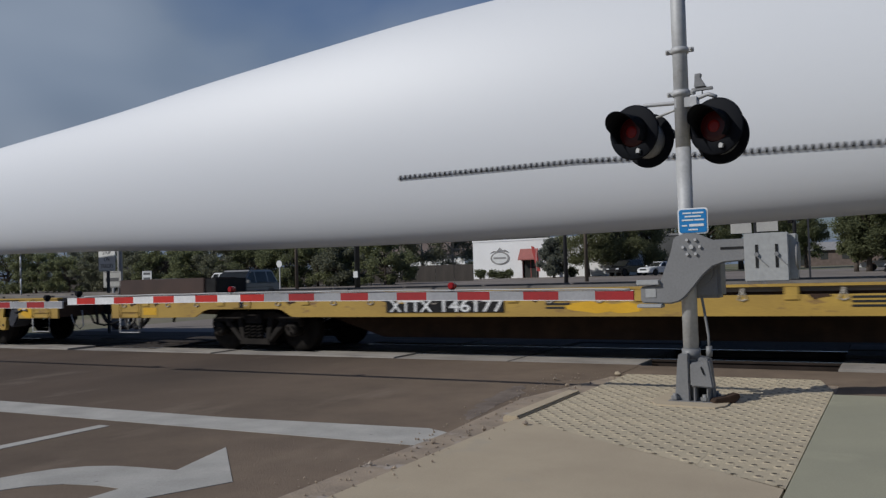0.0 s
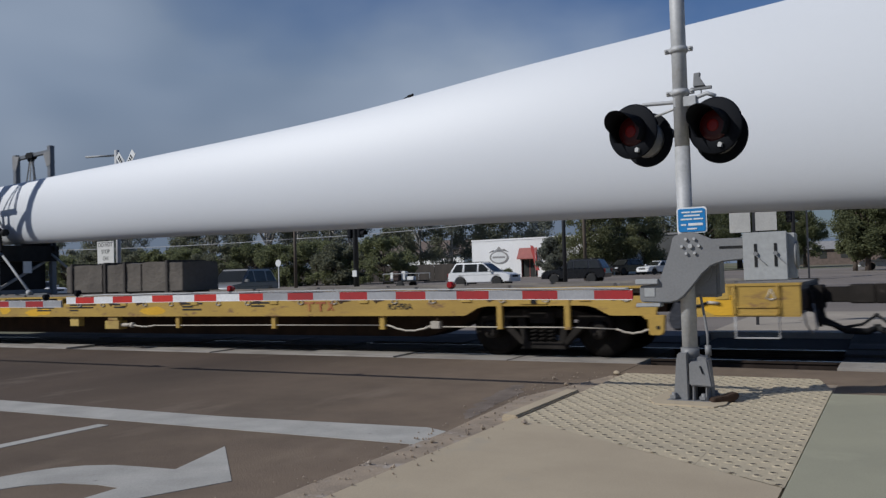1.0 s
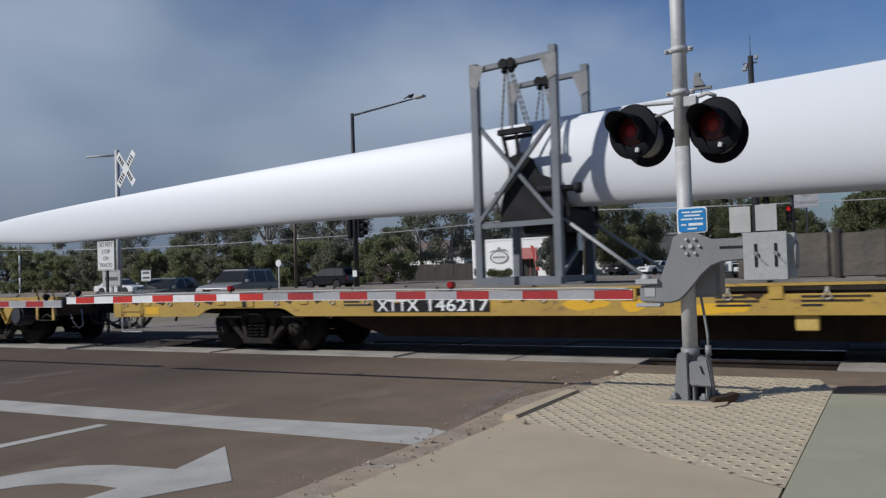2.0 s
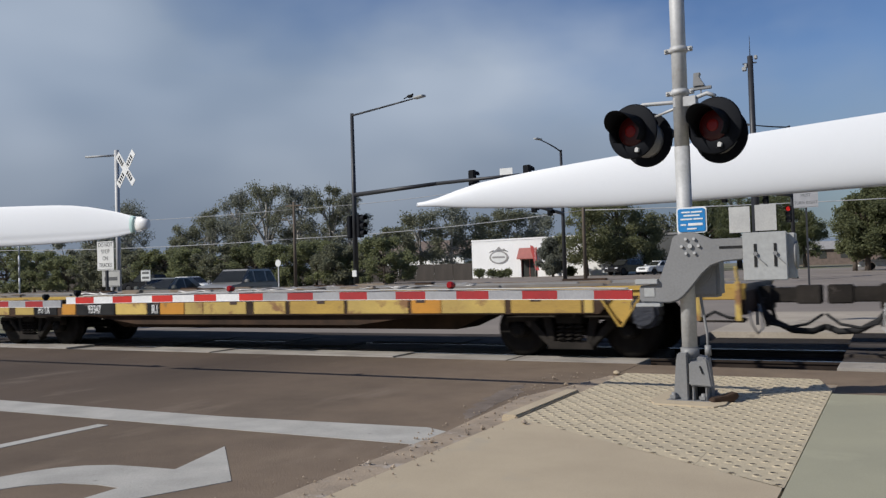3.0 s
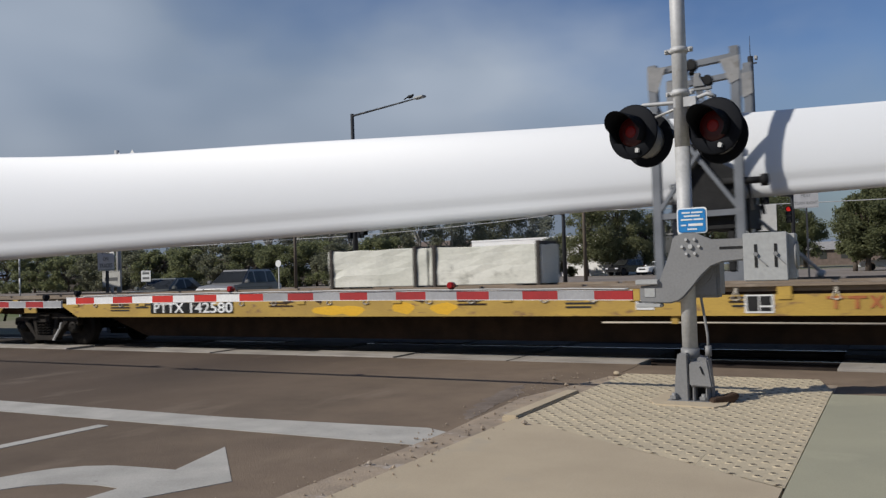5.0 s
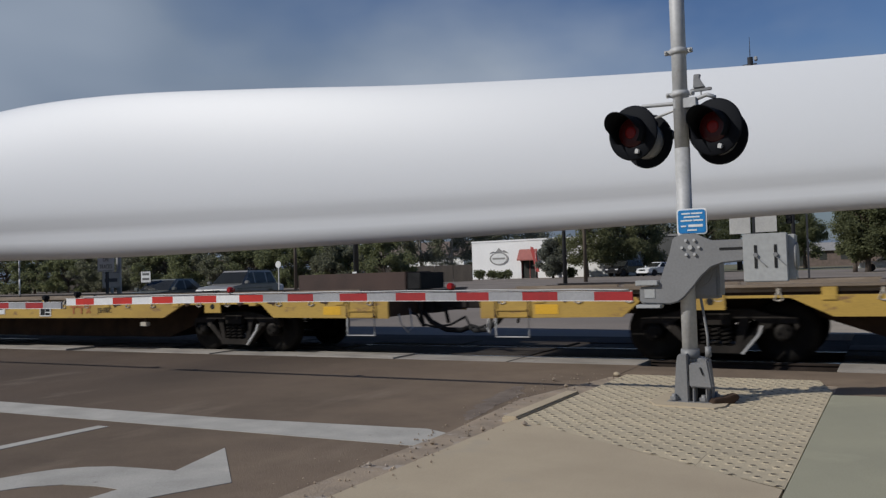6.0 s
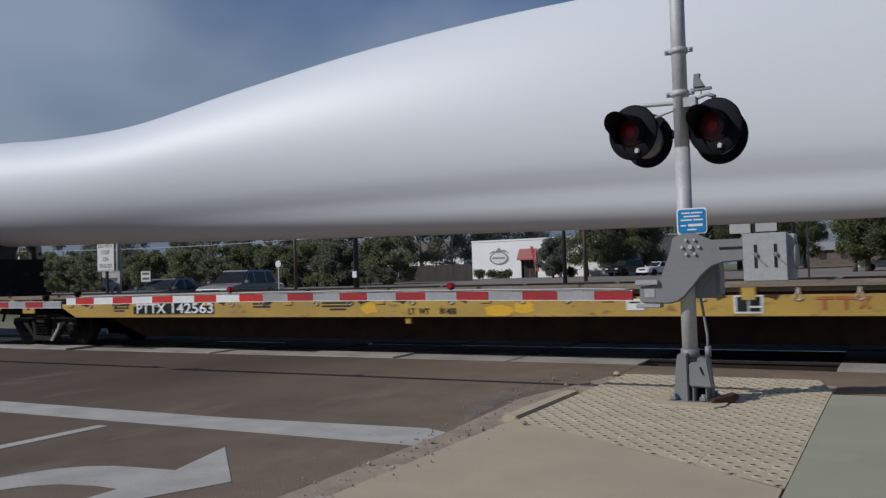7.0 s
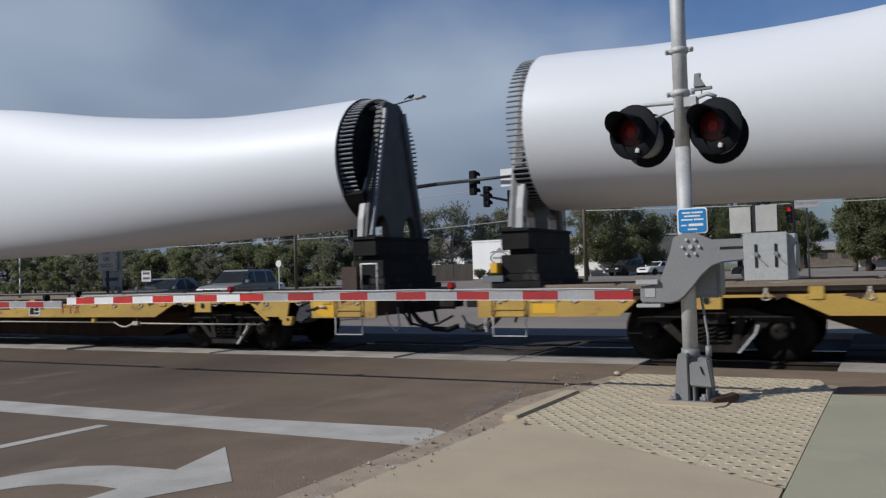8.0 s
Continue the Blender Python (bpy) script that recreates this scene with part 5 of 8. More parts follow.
# ---- what the train carries ----
def stud_ring(b, way, radius, centre, count, label):
    """Bolts standing out of the blade's root, with the dark flange that they hold."""
    bm = BM()
    tube(bm, (0, 0, 0), (-way * 0.30, 0, 0), 0.017, seg=6)
    tube(bm, (-way * 0.03, 0, 0), (-way * 0.06, 0, 0), 0.03, seg=6)
    me = mesh_of(bm, "stud", M["cradle"])
    for k in range(count):
        a = 2 * math.pi * k / count
        piece("stud", me, b, pose(0, radius * math.sin(a), centre + radius * math.cos(a)))
    bm = BM()
    seg = 64
    for r0, r1, x0, x1 in ((radius - 0.13, radius - 0.03, -0.05, 0.05), (radius - 0.03, radius + 0.05, -0.02, 0.01)):
        for i in range(seg):
            a, c = 2 * math.pi * i / seg, 2 * math.pi * (i + 1) / seg
            q = [[(way * x, r * math.sin(t), centre + r * math.cos(t)) for r in (r0, r1)] for t in (a, c) for x in (x0, x1)]
            v = [[bm.verts.new(p) for p in u] for u in q]
            bm.faces.new((v[0][1], v[1][1], v[3][1], v[2][1]))
            bm.faces.new((v[0][0], v[2][0], v[3][0], v[1][0]))
            bm.faces.new((v[0][0], v[0][1], v[2][1], v[2][0]))
            bm.faces.new((v[1][0], v[3][0], v[3][1], v[1][1]))
    bmesh.ops.remove_doubles(bm, verts=bm.verts, dist=0.0005)
    part("root_collar", bm, M["blackmatt"], b, label)
    bm = BM()
    lathe(bm, [(-way * 0.02, 0.4), (-way * 0.021, radius - 0.02), (-way * 0.005, radius - 0.02), (-way * 0.004, 0.4)], "X", 48, (0, 0, centre))
    part("root_cover", bm, M["blackmatt"], b, "dark cover inside the blade root")


stud_ring(blade_b, 1, 1.20, 3.59, 84, "dark steel collar at the blade root")
stud_ring(blade_c, -1, 1.10, 3.44, 84, "dark steel collar at the blade root")


def shell_marks():
    bm = BM()
    prism(bm, [(-0.034, -0.03), (0.026, -0.03), (0.012, 0.042), (-0.004, 0.042)], -0.03, 0.0)
    me = mesh_of(bm, "vortex_fin", M["stand"])
    for k in range(150):
        s = -7.25 + 0.098 * k
        f = (12.7 - s) / 62.1
        zt, zb, th = (smooth_row(f, [q[0] for q in ST_A], [q[i] for q in ST_A]) for i in (1, 2, 3))
        z = 2.98 - 0.028 * max(0, s + 4) if s > -4 else 2.98 - 0.012 * max(0, -4 - s)
        z += 0.07 * min(1.0, max(0.0, (-2.5 - s) / 4.75))
        u = (z - zb) / (zt - zb)
        foil = min(1.0, max(0.0, (f - 0.03) / 0.25))
        foil = foil * foil * (3 - 2 * foil)
        y = ((1 - foil) * 2 * math.sqrt(u * (1 - u)) + foil * 1.8225 * math.sqrt(u) * (1 - u) ** 0.85) * th / 2
        piece("vortex_fin", me, blade_a, pose(s - 12.7, -y + 0.005, z))
    # a small mark near the root
    for b, x, y, z in ((blade_c, -0.55, -1.145, 3.25),):
        bm = BM()
        box(bm, x - 0.05, x + 0.05, y - 0.01, y + 0.05, z - 0.015, z + 0.015)
        part("decal", bm, M["cradle"], b, "small grey decal")
    def ring(stations):
        """A short flattened sleeve round the tip; stations: (place, half height, half thickness, shift across, middle height)."""
        bm = BM()
        rows = [[bm.verts.new((x, y0 + t * math.sin(2 * math.pi * k / 20), z0 + h * math.cos(2 * math.pi * k / 20))) for k in range(20)] for x, h, t, y0, z0 in stations]
        for u, w in zip(rows, rows[1:]):
            for k in range(20):
                bm.faces.new((u[k], u[(k + 1) % 20], w[(k + 1) % 20], w[k])).smooth = True
        bm.faces.new(rows[0][::-1])
        bm.faces.new(rows[-1])
        return bm
    part("tip_cap", ring([(61.55, 0.15, 0.075, 0, 2.60), (61.7, 0.135, 0.07, 0, 2.60), (61.9, 0.10, 0.05, 0, 2.59)]), M["white_sheet"], blade_b, "white plastic tip cap")
    part("tape", ring([(61.38, 0.20, 0.085, 0, 2.605), (61.5, 0.178, 0.08, 0, 2.60)]), M["blade_mark"], blade_b, "teal tape round the tip")


shell_marks()


def root_stand(s, label, centre, facing):
    """The tall dark stand that holds a blade's root: base, pedestal, A-shaped plate with two arches, pale front bracket."""
    st = thing("root_stand", label, "transport stand", group="root stands on the train")
    ride(st, s, 0, 1.07)
    c = centre - 1.07
    bm = BM()
    box(bm, -0.42, 0.42, -1.0, 1.0, 0.0, 0.10)
    box(bm, -0.36, 0.36, -0.9, 0.9, 0.10, 0.22)
    part("base", bm, M["stand"], st, "black steel base frame", 0.01)
    bm = BM()
    box(bm, -0.30, 0.32, -0.86, 0.86, 0.22, 0.52)
    box(bm, -0.18, 0.26, -0.80, 0.80, 0.52, 0.60)
    box(bm, -0.26, 0.22, -0.92, 0.92, 0.60, 0.88)
    box(bm, -0.30, 0.24, -0.96, 0.96, 0.88, 0.93)
    part("pedestal", bm, M["stand"], st, "dark stepped pedestal", 0.01)
    bm = BM()
    top = c + 1.02
    half = [(0.95, 0.93), (0.86, 1.5), (0.34, top - 0.1), (0.24, top)]
    arch = [(0.70, 0.93), (0.68, 1.12), (0.60, 1.27), (0.48, 1.33), (0.36, 1.27), (0.28, 1.12), (0.26, 0.93)]
    prism(bm, half + [(-y, z) for y, z in half[::-1]] + [(-y, z) for y, z in arch] + arch[::-1], -0.07, 0.07, "YZ")
    part("a_frame", bm, M["stand_grey"], st, "dark grey A-shaped steel plate with arched openings", 0.01)
    for sgn in (-1, 1):
        bm = BM()
        out = [(0.97, 0.93), (0.93, 1.25), (0.80, 1.72), (0.66, 2.0), (0.60, 1.96), (0.66, 1.62), (0.72, 1.42), (0.78, 1.22), (0.80, 0.93)]
        prism(bm, [(sgn * y, z) for y, z in out], -facing * 0.075 - 0.06, -facing * 0.075 + 0.06, "YZ")
        # the sunlit edge of the leg is put into this pale grey
        flange = part("leg_flange", bm, M["greylight"], st, "pale grey leg flange, lightened for its sunlit edge", 0.008)
        for z in (1.02, 1.72):
            bm = BM()
            box(bm, -facing * 0.075 - 0.064, -facing * 0.075 + 0.064, sgn * (0.88 if z < 1.5 else 0.72) - 0.03, sgn * (0.88 if z < 1.5 else 0.72) + 0.03, z, z + 0.09)
            part("slot", bm, M["blackmatt"], flange, "dark slot in the flange")
        bm = BM()
        bar(bm, (facing * 0.1, sgn * 0.88, 0.95), (facing * 0.1, sgn * 0.31, top - 0.15), 0.07, 0.07)
        part("rib", bm, M["cradle"], st, "grey stiffening rib")
        bm = BM()
        box(bm, -0.42, -0.30, sgn * 0.9 - 0.12, sgn * 0.9 + 0.08, 0.24, 0.40)
        part("lock_box", bm, M["yellow_new"] if sgn < 0 and facing < 0 else M["stand"], st, "small lock box", 0.006)
        bm = BM()
        box(bm, -0.56, -0.2, sgn * 0.98 - 0.05, sgn * 0.98 + 0.05, 0.10, 0.2)
        part("side_step", bm, M["cradle"], st, "grey side step", 0.006)
    bm = BM()
    box(bm, -0.5, 0.0, -0.12, 0.12, top - 0.1, top - 0.02) if facing > 0 else box(bm, -0.1, 0.3, -0.12, 0.12, top - 0.1, top - 0.02)
    part("top_clamp", bm, M["cradle"], st, "grey clamp at the top", 0.008)
    if facing > 0:
        bm = BM()
        box(bm, -0.42, -0.1, -1.06, -1.0, 0.0, 0.42)
        part("side_panel", bm, M["brown"], st, "rust-brown plate on the base", 0.006)
        bm = BM()
        wire(bm, [(0.02, -1.1, 0.0), (0.02, -1.1, 0.46), (0.34, -1.1, 0.46), (0.34, -1.1, 0.0)], 0.014)
        part("guard_hoop", bm, M["white_sheet"], st, "thin pale guard hoop")
    # the curved saddle under the blade's root
    bm = BM()
    pts = [(1.06 * math.cos(radians(q)), c + 1.06 * math.sin(radians(q))) for q in range(215, 326, 10)]
    prism(bm, pts + [(y * 1.14, c + (z - c) * 1.14) for y, z in pts[::-1]], min(0, -facing * 0.42), max(0, -facing * 0.42), "YZ")
    part("saddle", bm, M["stand"], st, "dark curved saddle under the blade", 0.006)


root_stand(-118.42, "tall black stand clamping the root of a blade", 3.59, -1)
root_stand(-121.25, "tall black stand clamping the root of a blade", 3.44, 1)


def cradle(s, w, d, top, blade_low, blade_high, label, stays=(-1, 1), reach=0.95):
    """The four-post cage round a blade, w along the train and d across, with clamp, chains and braces."""
    cr = thing("blade_cradle", label, "transport cradle", group="cradles on the train")
    ride(cr, s, 0, 1.075)
    h, a, b = top - 1.075, w / 2, d / 2
    mid, knee = 0.98, 2.64
    for sx in (-1, 1):
        for sy in (-1, 1):
            bm = BM()
            box(bm, sx * a - 0.065, sx * a + 0.065, sy * b - 0.065, sy * b + 0.065, 0.0, h + (0.12 if sx > 0 else 0.0))
            post = part("post", bm, M["cradle"], cr, "grey square steel post", 0.01)
            bm = BM()
            box(bm, sx * a - 0.08, sx * a + 0.08, sy * b - 0.08, sy * b + 0.08, 0.0, 0.03)
            part("foot_plate", bm, M["cradle"], post, "grey foot plate", 0.004)
    for sy in (-1, 1):
        bm = BM()
        bar(bm, (-a, sy * b, h - 0.10), (a, sy * b, h - 0.02), 0.10, 0.09)
        part("top_beam", bm, M["cradle"], cr, "grey top beam", 0.006)
        bm = BM()
        bar(bm, (-a, sy * b, mid), (a, sy * b, mid + 0.02), 0.09, 0.09)
        part("middle_beam", bm, M["cradle"], cr, "grey cross beam", 0.006)
        for s2 in (-1, 1):
            bm = BM()
            bar(bm, (-s2 * a, sy * b - 0.02 * s2, mid + 0.04), (s2 * a, sy * b - 0.02 * s2, knee), 0.085, 0.06)
            part("brace", bm, M["cradle"], cr, "grey diagonal brace", 0.005)
        for x0, x1 in ((-a - 0.05, -0.05), (0.03, a + 0.05)):
            bm = BM()
            box(bm, x0, x1, sy * b - 0.09, sy * b + 0.09, 0.0, 0.15)
            part("skid", bm, M["cradle"], cr, "grey skid beam on the deck", 0.008)
        for s2 in (-1, 1):
            bm = BM()
            prism(bm, [(s2 * (a + 0.07), h - 0.02), (s2 * (a - 0.2), h - 0.06), (s2 * (a - 0.07), h - 0.42), (s2 * (a + 0.07), h - 0.36)], sy * b - 0.075, sy * b - 0.066)
            part("gusset", bm, M["stay"], cr, "pale corner gusset plate")
    for sx in (-1, 1):
        bm = BM()
        bar(bm, (sx * a, -b, 0.1), (sx * a, b, 0.1), 0.1, 0.1)
        part("end_beam", bm, M["cradle"], cr, "grey end beam", 0.006)
        if sx > 0:
            bm = BM()
            bar(bm, (a, -b, 0.15), (a, b, 0.95), 0.07, 0.06)
            part("end_brace", bm, M["stay"], cr, "pale low diagonal brace", 0.004)
    # the clamp that grips the blade: pad, chain bar with two legs, screw handle
    z0, z1 = blade_low - 1.075, blade_high - 1.075
    grip = z1 - 0.30
    for sy in (-1, 1):
        bm = BM()
        y0, y1 = sorted((sy * (b - 0.16), sy * (b - 0.07)))
        prism(bm, [(-0.36, z0 - 0.30), (a + 0.02, z0 - 0.30), (a + 0.02, z0 + 0.34), (0.34, z0 + 0.50), (0.24, z0 + 0.74), (0.06, z0 + 0.86), (-0.14, z0 + 0.80), (-0.16, z0 + 0.55), (-0.30, z0 + 0.1)], y0, y1)
        pad = part("clamp_plate", bm, M["blackmatt"], cr, "dark clamp plate against the blade", 0.008)
        for x0, x1 in ((-0.26, -0.10), (-0.02, 0.04)):
            bm = BM()
            bar(bm, (x0, sy * (b - 0.08), grip), (x1, sy * (b - 0.09), z0 + 0.45), 0.06, 0.05)
            part("clamp_leg", bm, M["blackmatt"], pad, "dark leg below the chain bar", 0.005)
        bm = BM()
        wire(bm, [(-0.38, sy * (b - 0.1), z0 - 0.1), (-0.40, sy * (b - 0.06), z0 + 0.24), (-0.20, sy * (b - 0.06), z0 + 0.25)], 0.018, 6)
        part("clamp_hook", bm, M["cradle"], pad, "bent grey rod")
        bm = BM()
        tube(bm, (0.34, sy * (b - 0.02), z0 + 0.24), (a + 0.36, sy * (b - 0.02), z0 + 0.22), 0.05, seg=10)
        tube(bm, (a + 0.28, sy * (b - 0.02), z0 + 0.22), (a + 0.38, sy * (b - 0.02), z0 + 0.22), 0.085, seg=12)
        bar(bm, (a + 0.10, sy * (b - 0.04), z0 + 0.2), (a + 0.16, sy * (b - 0.04), z0 - 0.2), 0.05, 0.05)
        part("clamp_screw", bm, M["blackmatt"], pad, "dark clamp screw", 0.004)
        bm = BM()
        bar(bm, (-0.33, sy * (b - 0.08), grip), (0.27, sy * (b - 0.08), grip + 0.02), 0.10, 0.09)
        bar(bm, (-0.28, sy * (b - 0.13), grip - 0.09), (0.24, sy * (b - 0.13), grip - 0.07), 0.06, 0.06)
        part("chain_bar", bm, M["blackmatt"], cr, "dark chain bar", 0.008)
        for x0, x1 in ((-0.14, -0.27), (-0.10, -0.08), (-0.06, 0.18), (-0.02, 0.24)):
            bm = BM()
            p, q = Vector((x0, sy * b, h - 0.16)), Vector((x1, sy * (b - 0.08), grip + 0.04))
            n = 22
            for k in range(n):
                u, v = p.lerp(q, k / n), p.lerp(q, (k + 1.25) / n)
                bar(bm, u, v, 0.034 if k % 2 else 0.014, 0.014 if k % 2 else 0.034)
            part("chain", bm, M["chain"], cr, "steel link chain")
        for x in (-0.15, -0.02):
            bm = BM()
            tube(bm, (x, sy * b - 0.075, h - 0.07), (x, sy * b + 0.075, h - 0.07), 0.085, seg=14)
            tube(bm, (x, sy * b - 0.03, h - 0.2), (x, sy * b + 0.03, h - 0.12), 0.05, seg=8)
            part("hoist", bm, M["blackmatt"], cr, "dark chain hoist", 0.01)
    bm = BM()
    box(bm, 0.05, a + 0.10, -b + 0.08, b + 0.12, z0 - 0.44, z0 - 0.06)
    part("saddle", bm, M["blackmatt"], cr, "dark saddle beam under the blade", 0.01)
    bm = BM()
    box(bm, a - 0.22, a - 0.10, -b + 0.12, b - 0.12, 0.15, z0 - 0.45)
    part("saddle_post", bm, M["blackmatt"], cr, "dark saddle pedestal", 0.02)
    bm = BM()
    box(bm, a + 0.062, a + 0.075, -0.1, 0.12, 0.55, 0.85)
    part("tag", bm, M["white"], cr, "small white paper tag")
    for sy in stays:
        bm = BM()
        tube(bm, (a, sy * (b - 0.1), z0 - 0.2), (a + reach, sy * (b + 0.1), 0.06), 0.028, seg=8)
        tube(bm, (a + reach - 0.1, sy * (b + 0.09), 0.10), (a + reach, sy * (b + 0.1), 0.06), 0.06, seg=8)
        part("stay_rod", bm, M["greylight"], cr, "pale turnbuckle stay rod")
    return cr


cradle(-33.40, 1.36, 1.5, 4.70, 2.35, 3.85, "tall grey steel cradle holding a blade with chains", (-1, 1), 1.4)
cradle(-73.24, 1.16, 1.16, 4.30, 2.28, 3.62, "tall grey steel cradle holding a blade with chains", (1,))


def bundle(name, label, s, y, length, width, height, n, material, strap_at, category):
    """A row of strapped boxes with sagging tops."""
    b = thing(name, label, category)
    ride(b, s, y, 1.075)
    rnd = random.Random(name + label)
    for k in range(n):
        x0, x1 = -length / 2 + length * k / n, -length / 2 + length * (k + 1) / n
        bm = BM()
        box(bm, x0 + 0.01, x1 - 0.01, -width / 2, width / 2, 0.05, height * rnd.uniform(0.95, 1.0))
        bmesh.ops.subdivide_edges(bm, edges=bm.edges[:], cuts=5, use_grid_fill=True)
        for v in bm.verts:
            if v.co.z > 0.2:
                v.co += Vector((0.008 * noise.noise(v.co * 4), 0.03 * noise.noise(v.co * 3 + Vector((5, 0, k))), 0.035 * noise.noise(v.co * 2.5 + Vector((0, 7, k)))))
        part("box_unit", bm, material, b, bevel=0.012)
    for u in strap_at:
        bm = BM()
        x = -length / 2 + length * u
        box(bm, x - 0.035, x + 0.035, -width / 2 - 0.035, width / 2 + 0.035, 0.0, height + 0.02)
        part("strap", bm, M["strap"], b, "dark holding strap", 0.008)
    for u in (0.1, 0.5, 0.9):
        bm = BM()
        x = -length / 2 + length * u
        box(bm, x - 0.06, x + 0.06, -width / 2 - 0.02, width / 2 + 0.02, 0.0, 0.05)
        part("bearer", bm, M["strap"], b, "dark timber bearer")
    return b


bundle("tarped_load", "row of grey-brown tarped bundles strapped on the deck", -28.35, -0.35, 3.5, 1.0, 0.66, 3, M["tarp"], (0.06, 0.36, 0.53, 0.88), "cargo")
bundle("crate_pair", "two pale grey crates strapped on the deck", -77.6, -0.5, 4.1, 0.7, 0.70, 2, M["tank"], (0.02, 0.44, 0.53, 0.98), "cargo")


def low_box(s, y, label):
    b = thing("steel_box", label, "cargo")
    ride(b, s, y, 1.07)
    bm = BM()
    box(bm, -1.15, 1.15, -0.45, 0.45, 0.0, 0.32)
    part("body", bm, M["brown"], b, "rusty brown steel side", 0.012)
    bm = BM()
    box(bm, 1.15, 1.42, -0.42, 0.42, 0.02, 0.30)
    part("end_cap", bm, M["blackmatt"], b, "black end cap", 0.012)


low_box(-12.35, -0.85, "low rust-brown steel box on the deck")
low_box(-93.4, -0.3, "low rust-brown steel box on the deck")


def end_rail(s, y, material, label):
    r = thing("end_rail", label, "hand rail")
    ride(r, s, y, 1.07)
    bm = BM()
    wire(bm, [(-0.28, 0, 0), (-0.28, 0, 0.42), (0.28, 0, 0.42), (0.28, 0, 0)], 0.016, 8)
    part("hoop", bm, M[material], r)
    for x in (-0.28, 0.28):
        bm = BM()
        box(bm, x - 0.04, x + 0.04, -0.04, 0.04, 0, 0.02)
        part("foot", bm, M[material], r)


end_rail(-64.0, 0.5, "rust", "thin rusty hoop rail at the end of a flatcar")


# ---- the crossing signal and its gate ----
def lamp_head(parent, at, turn):
    """A round flashing light: black disc, housing, hood and red lens, facing -y before it is turned."""
    bm = BM()
    lathe(bm, [(-0.02, 0.15), (-0.012, 0.262), (0.0, 0.275), (0.012, 0.262)], "Y", 40)
    me = mesh_of(bm, "lamp_head", M["black"])
    d = tagged(piece("lamp_head", me, parent, pose(*at, 0, 0, turn)), "black round backing disc")
    bm = BM()
    lathe(bm, [(0.0, 0.185), (0.06, 0.18), (0.10, 0.15), (0.12, 0.07)], "Y", 28)
    part("housing", bm, M["greycast"], d, "grey rounded lamp housing")
    bm = BM()
    lathe(bm, [(-0.048, 0.012), (-0.047, 0.05), (-0.043, 0.09), (-0.034, 0.13), (-0.015, 0.152)], "Y", 32)
    lens = part("lens", bm, M["red_lens"], d, "dim glowing red lens")
    bm = BM()
    lathe(bm, [(-0.054, 0.008), (-0.0535, 0.028), (-0.0515, 0.05), (-0.046, 0.06)], "Y", 24)
    part("glow", bm, M["red_bulb"], lens, "brighter red centre of the lens")
    bm = BM()
    n = 20
    rows = []
    for i in range(n + 1):
        a = math.radians(-40 + 260 * i / n)
        reach = 0.15 + 0.19 * max(0.0, math.sin(a)) ** 0.6
        rows.append([bm.verts.new((r * math.cos(a), y, r * math.sin(a))) for r, y in ((0.163, -0.015), (0.170, -0.015 - reach), (0.164, -0.015 - reach), (0.157, -0.015))])
    for u, w in zip(rows, rows[1:]):
        for k in range(4):
            bm.faces.new((u[k], u[(k + 1) % 4], w[(k + 1) % 4], w[k])).smooth = True
    part("hood", bm, M["black"], d, "black visor over the lens")
    bm = BM()
    prism(bm, [(0.04, -0.21), (0.075, -0.215), (0.085, -0.18), (0.06, -0.165), (0.045, -0.175)], -0.05, -0.02)
    part("latch", bm, M["galv"], d, "small bright latch")
    return d


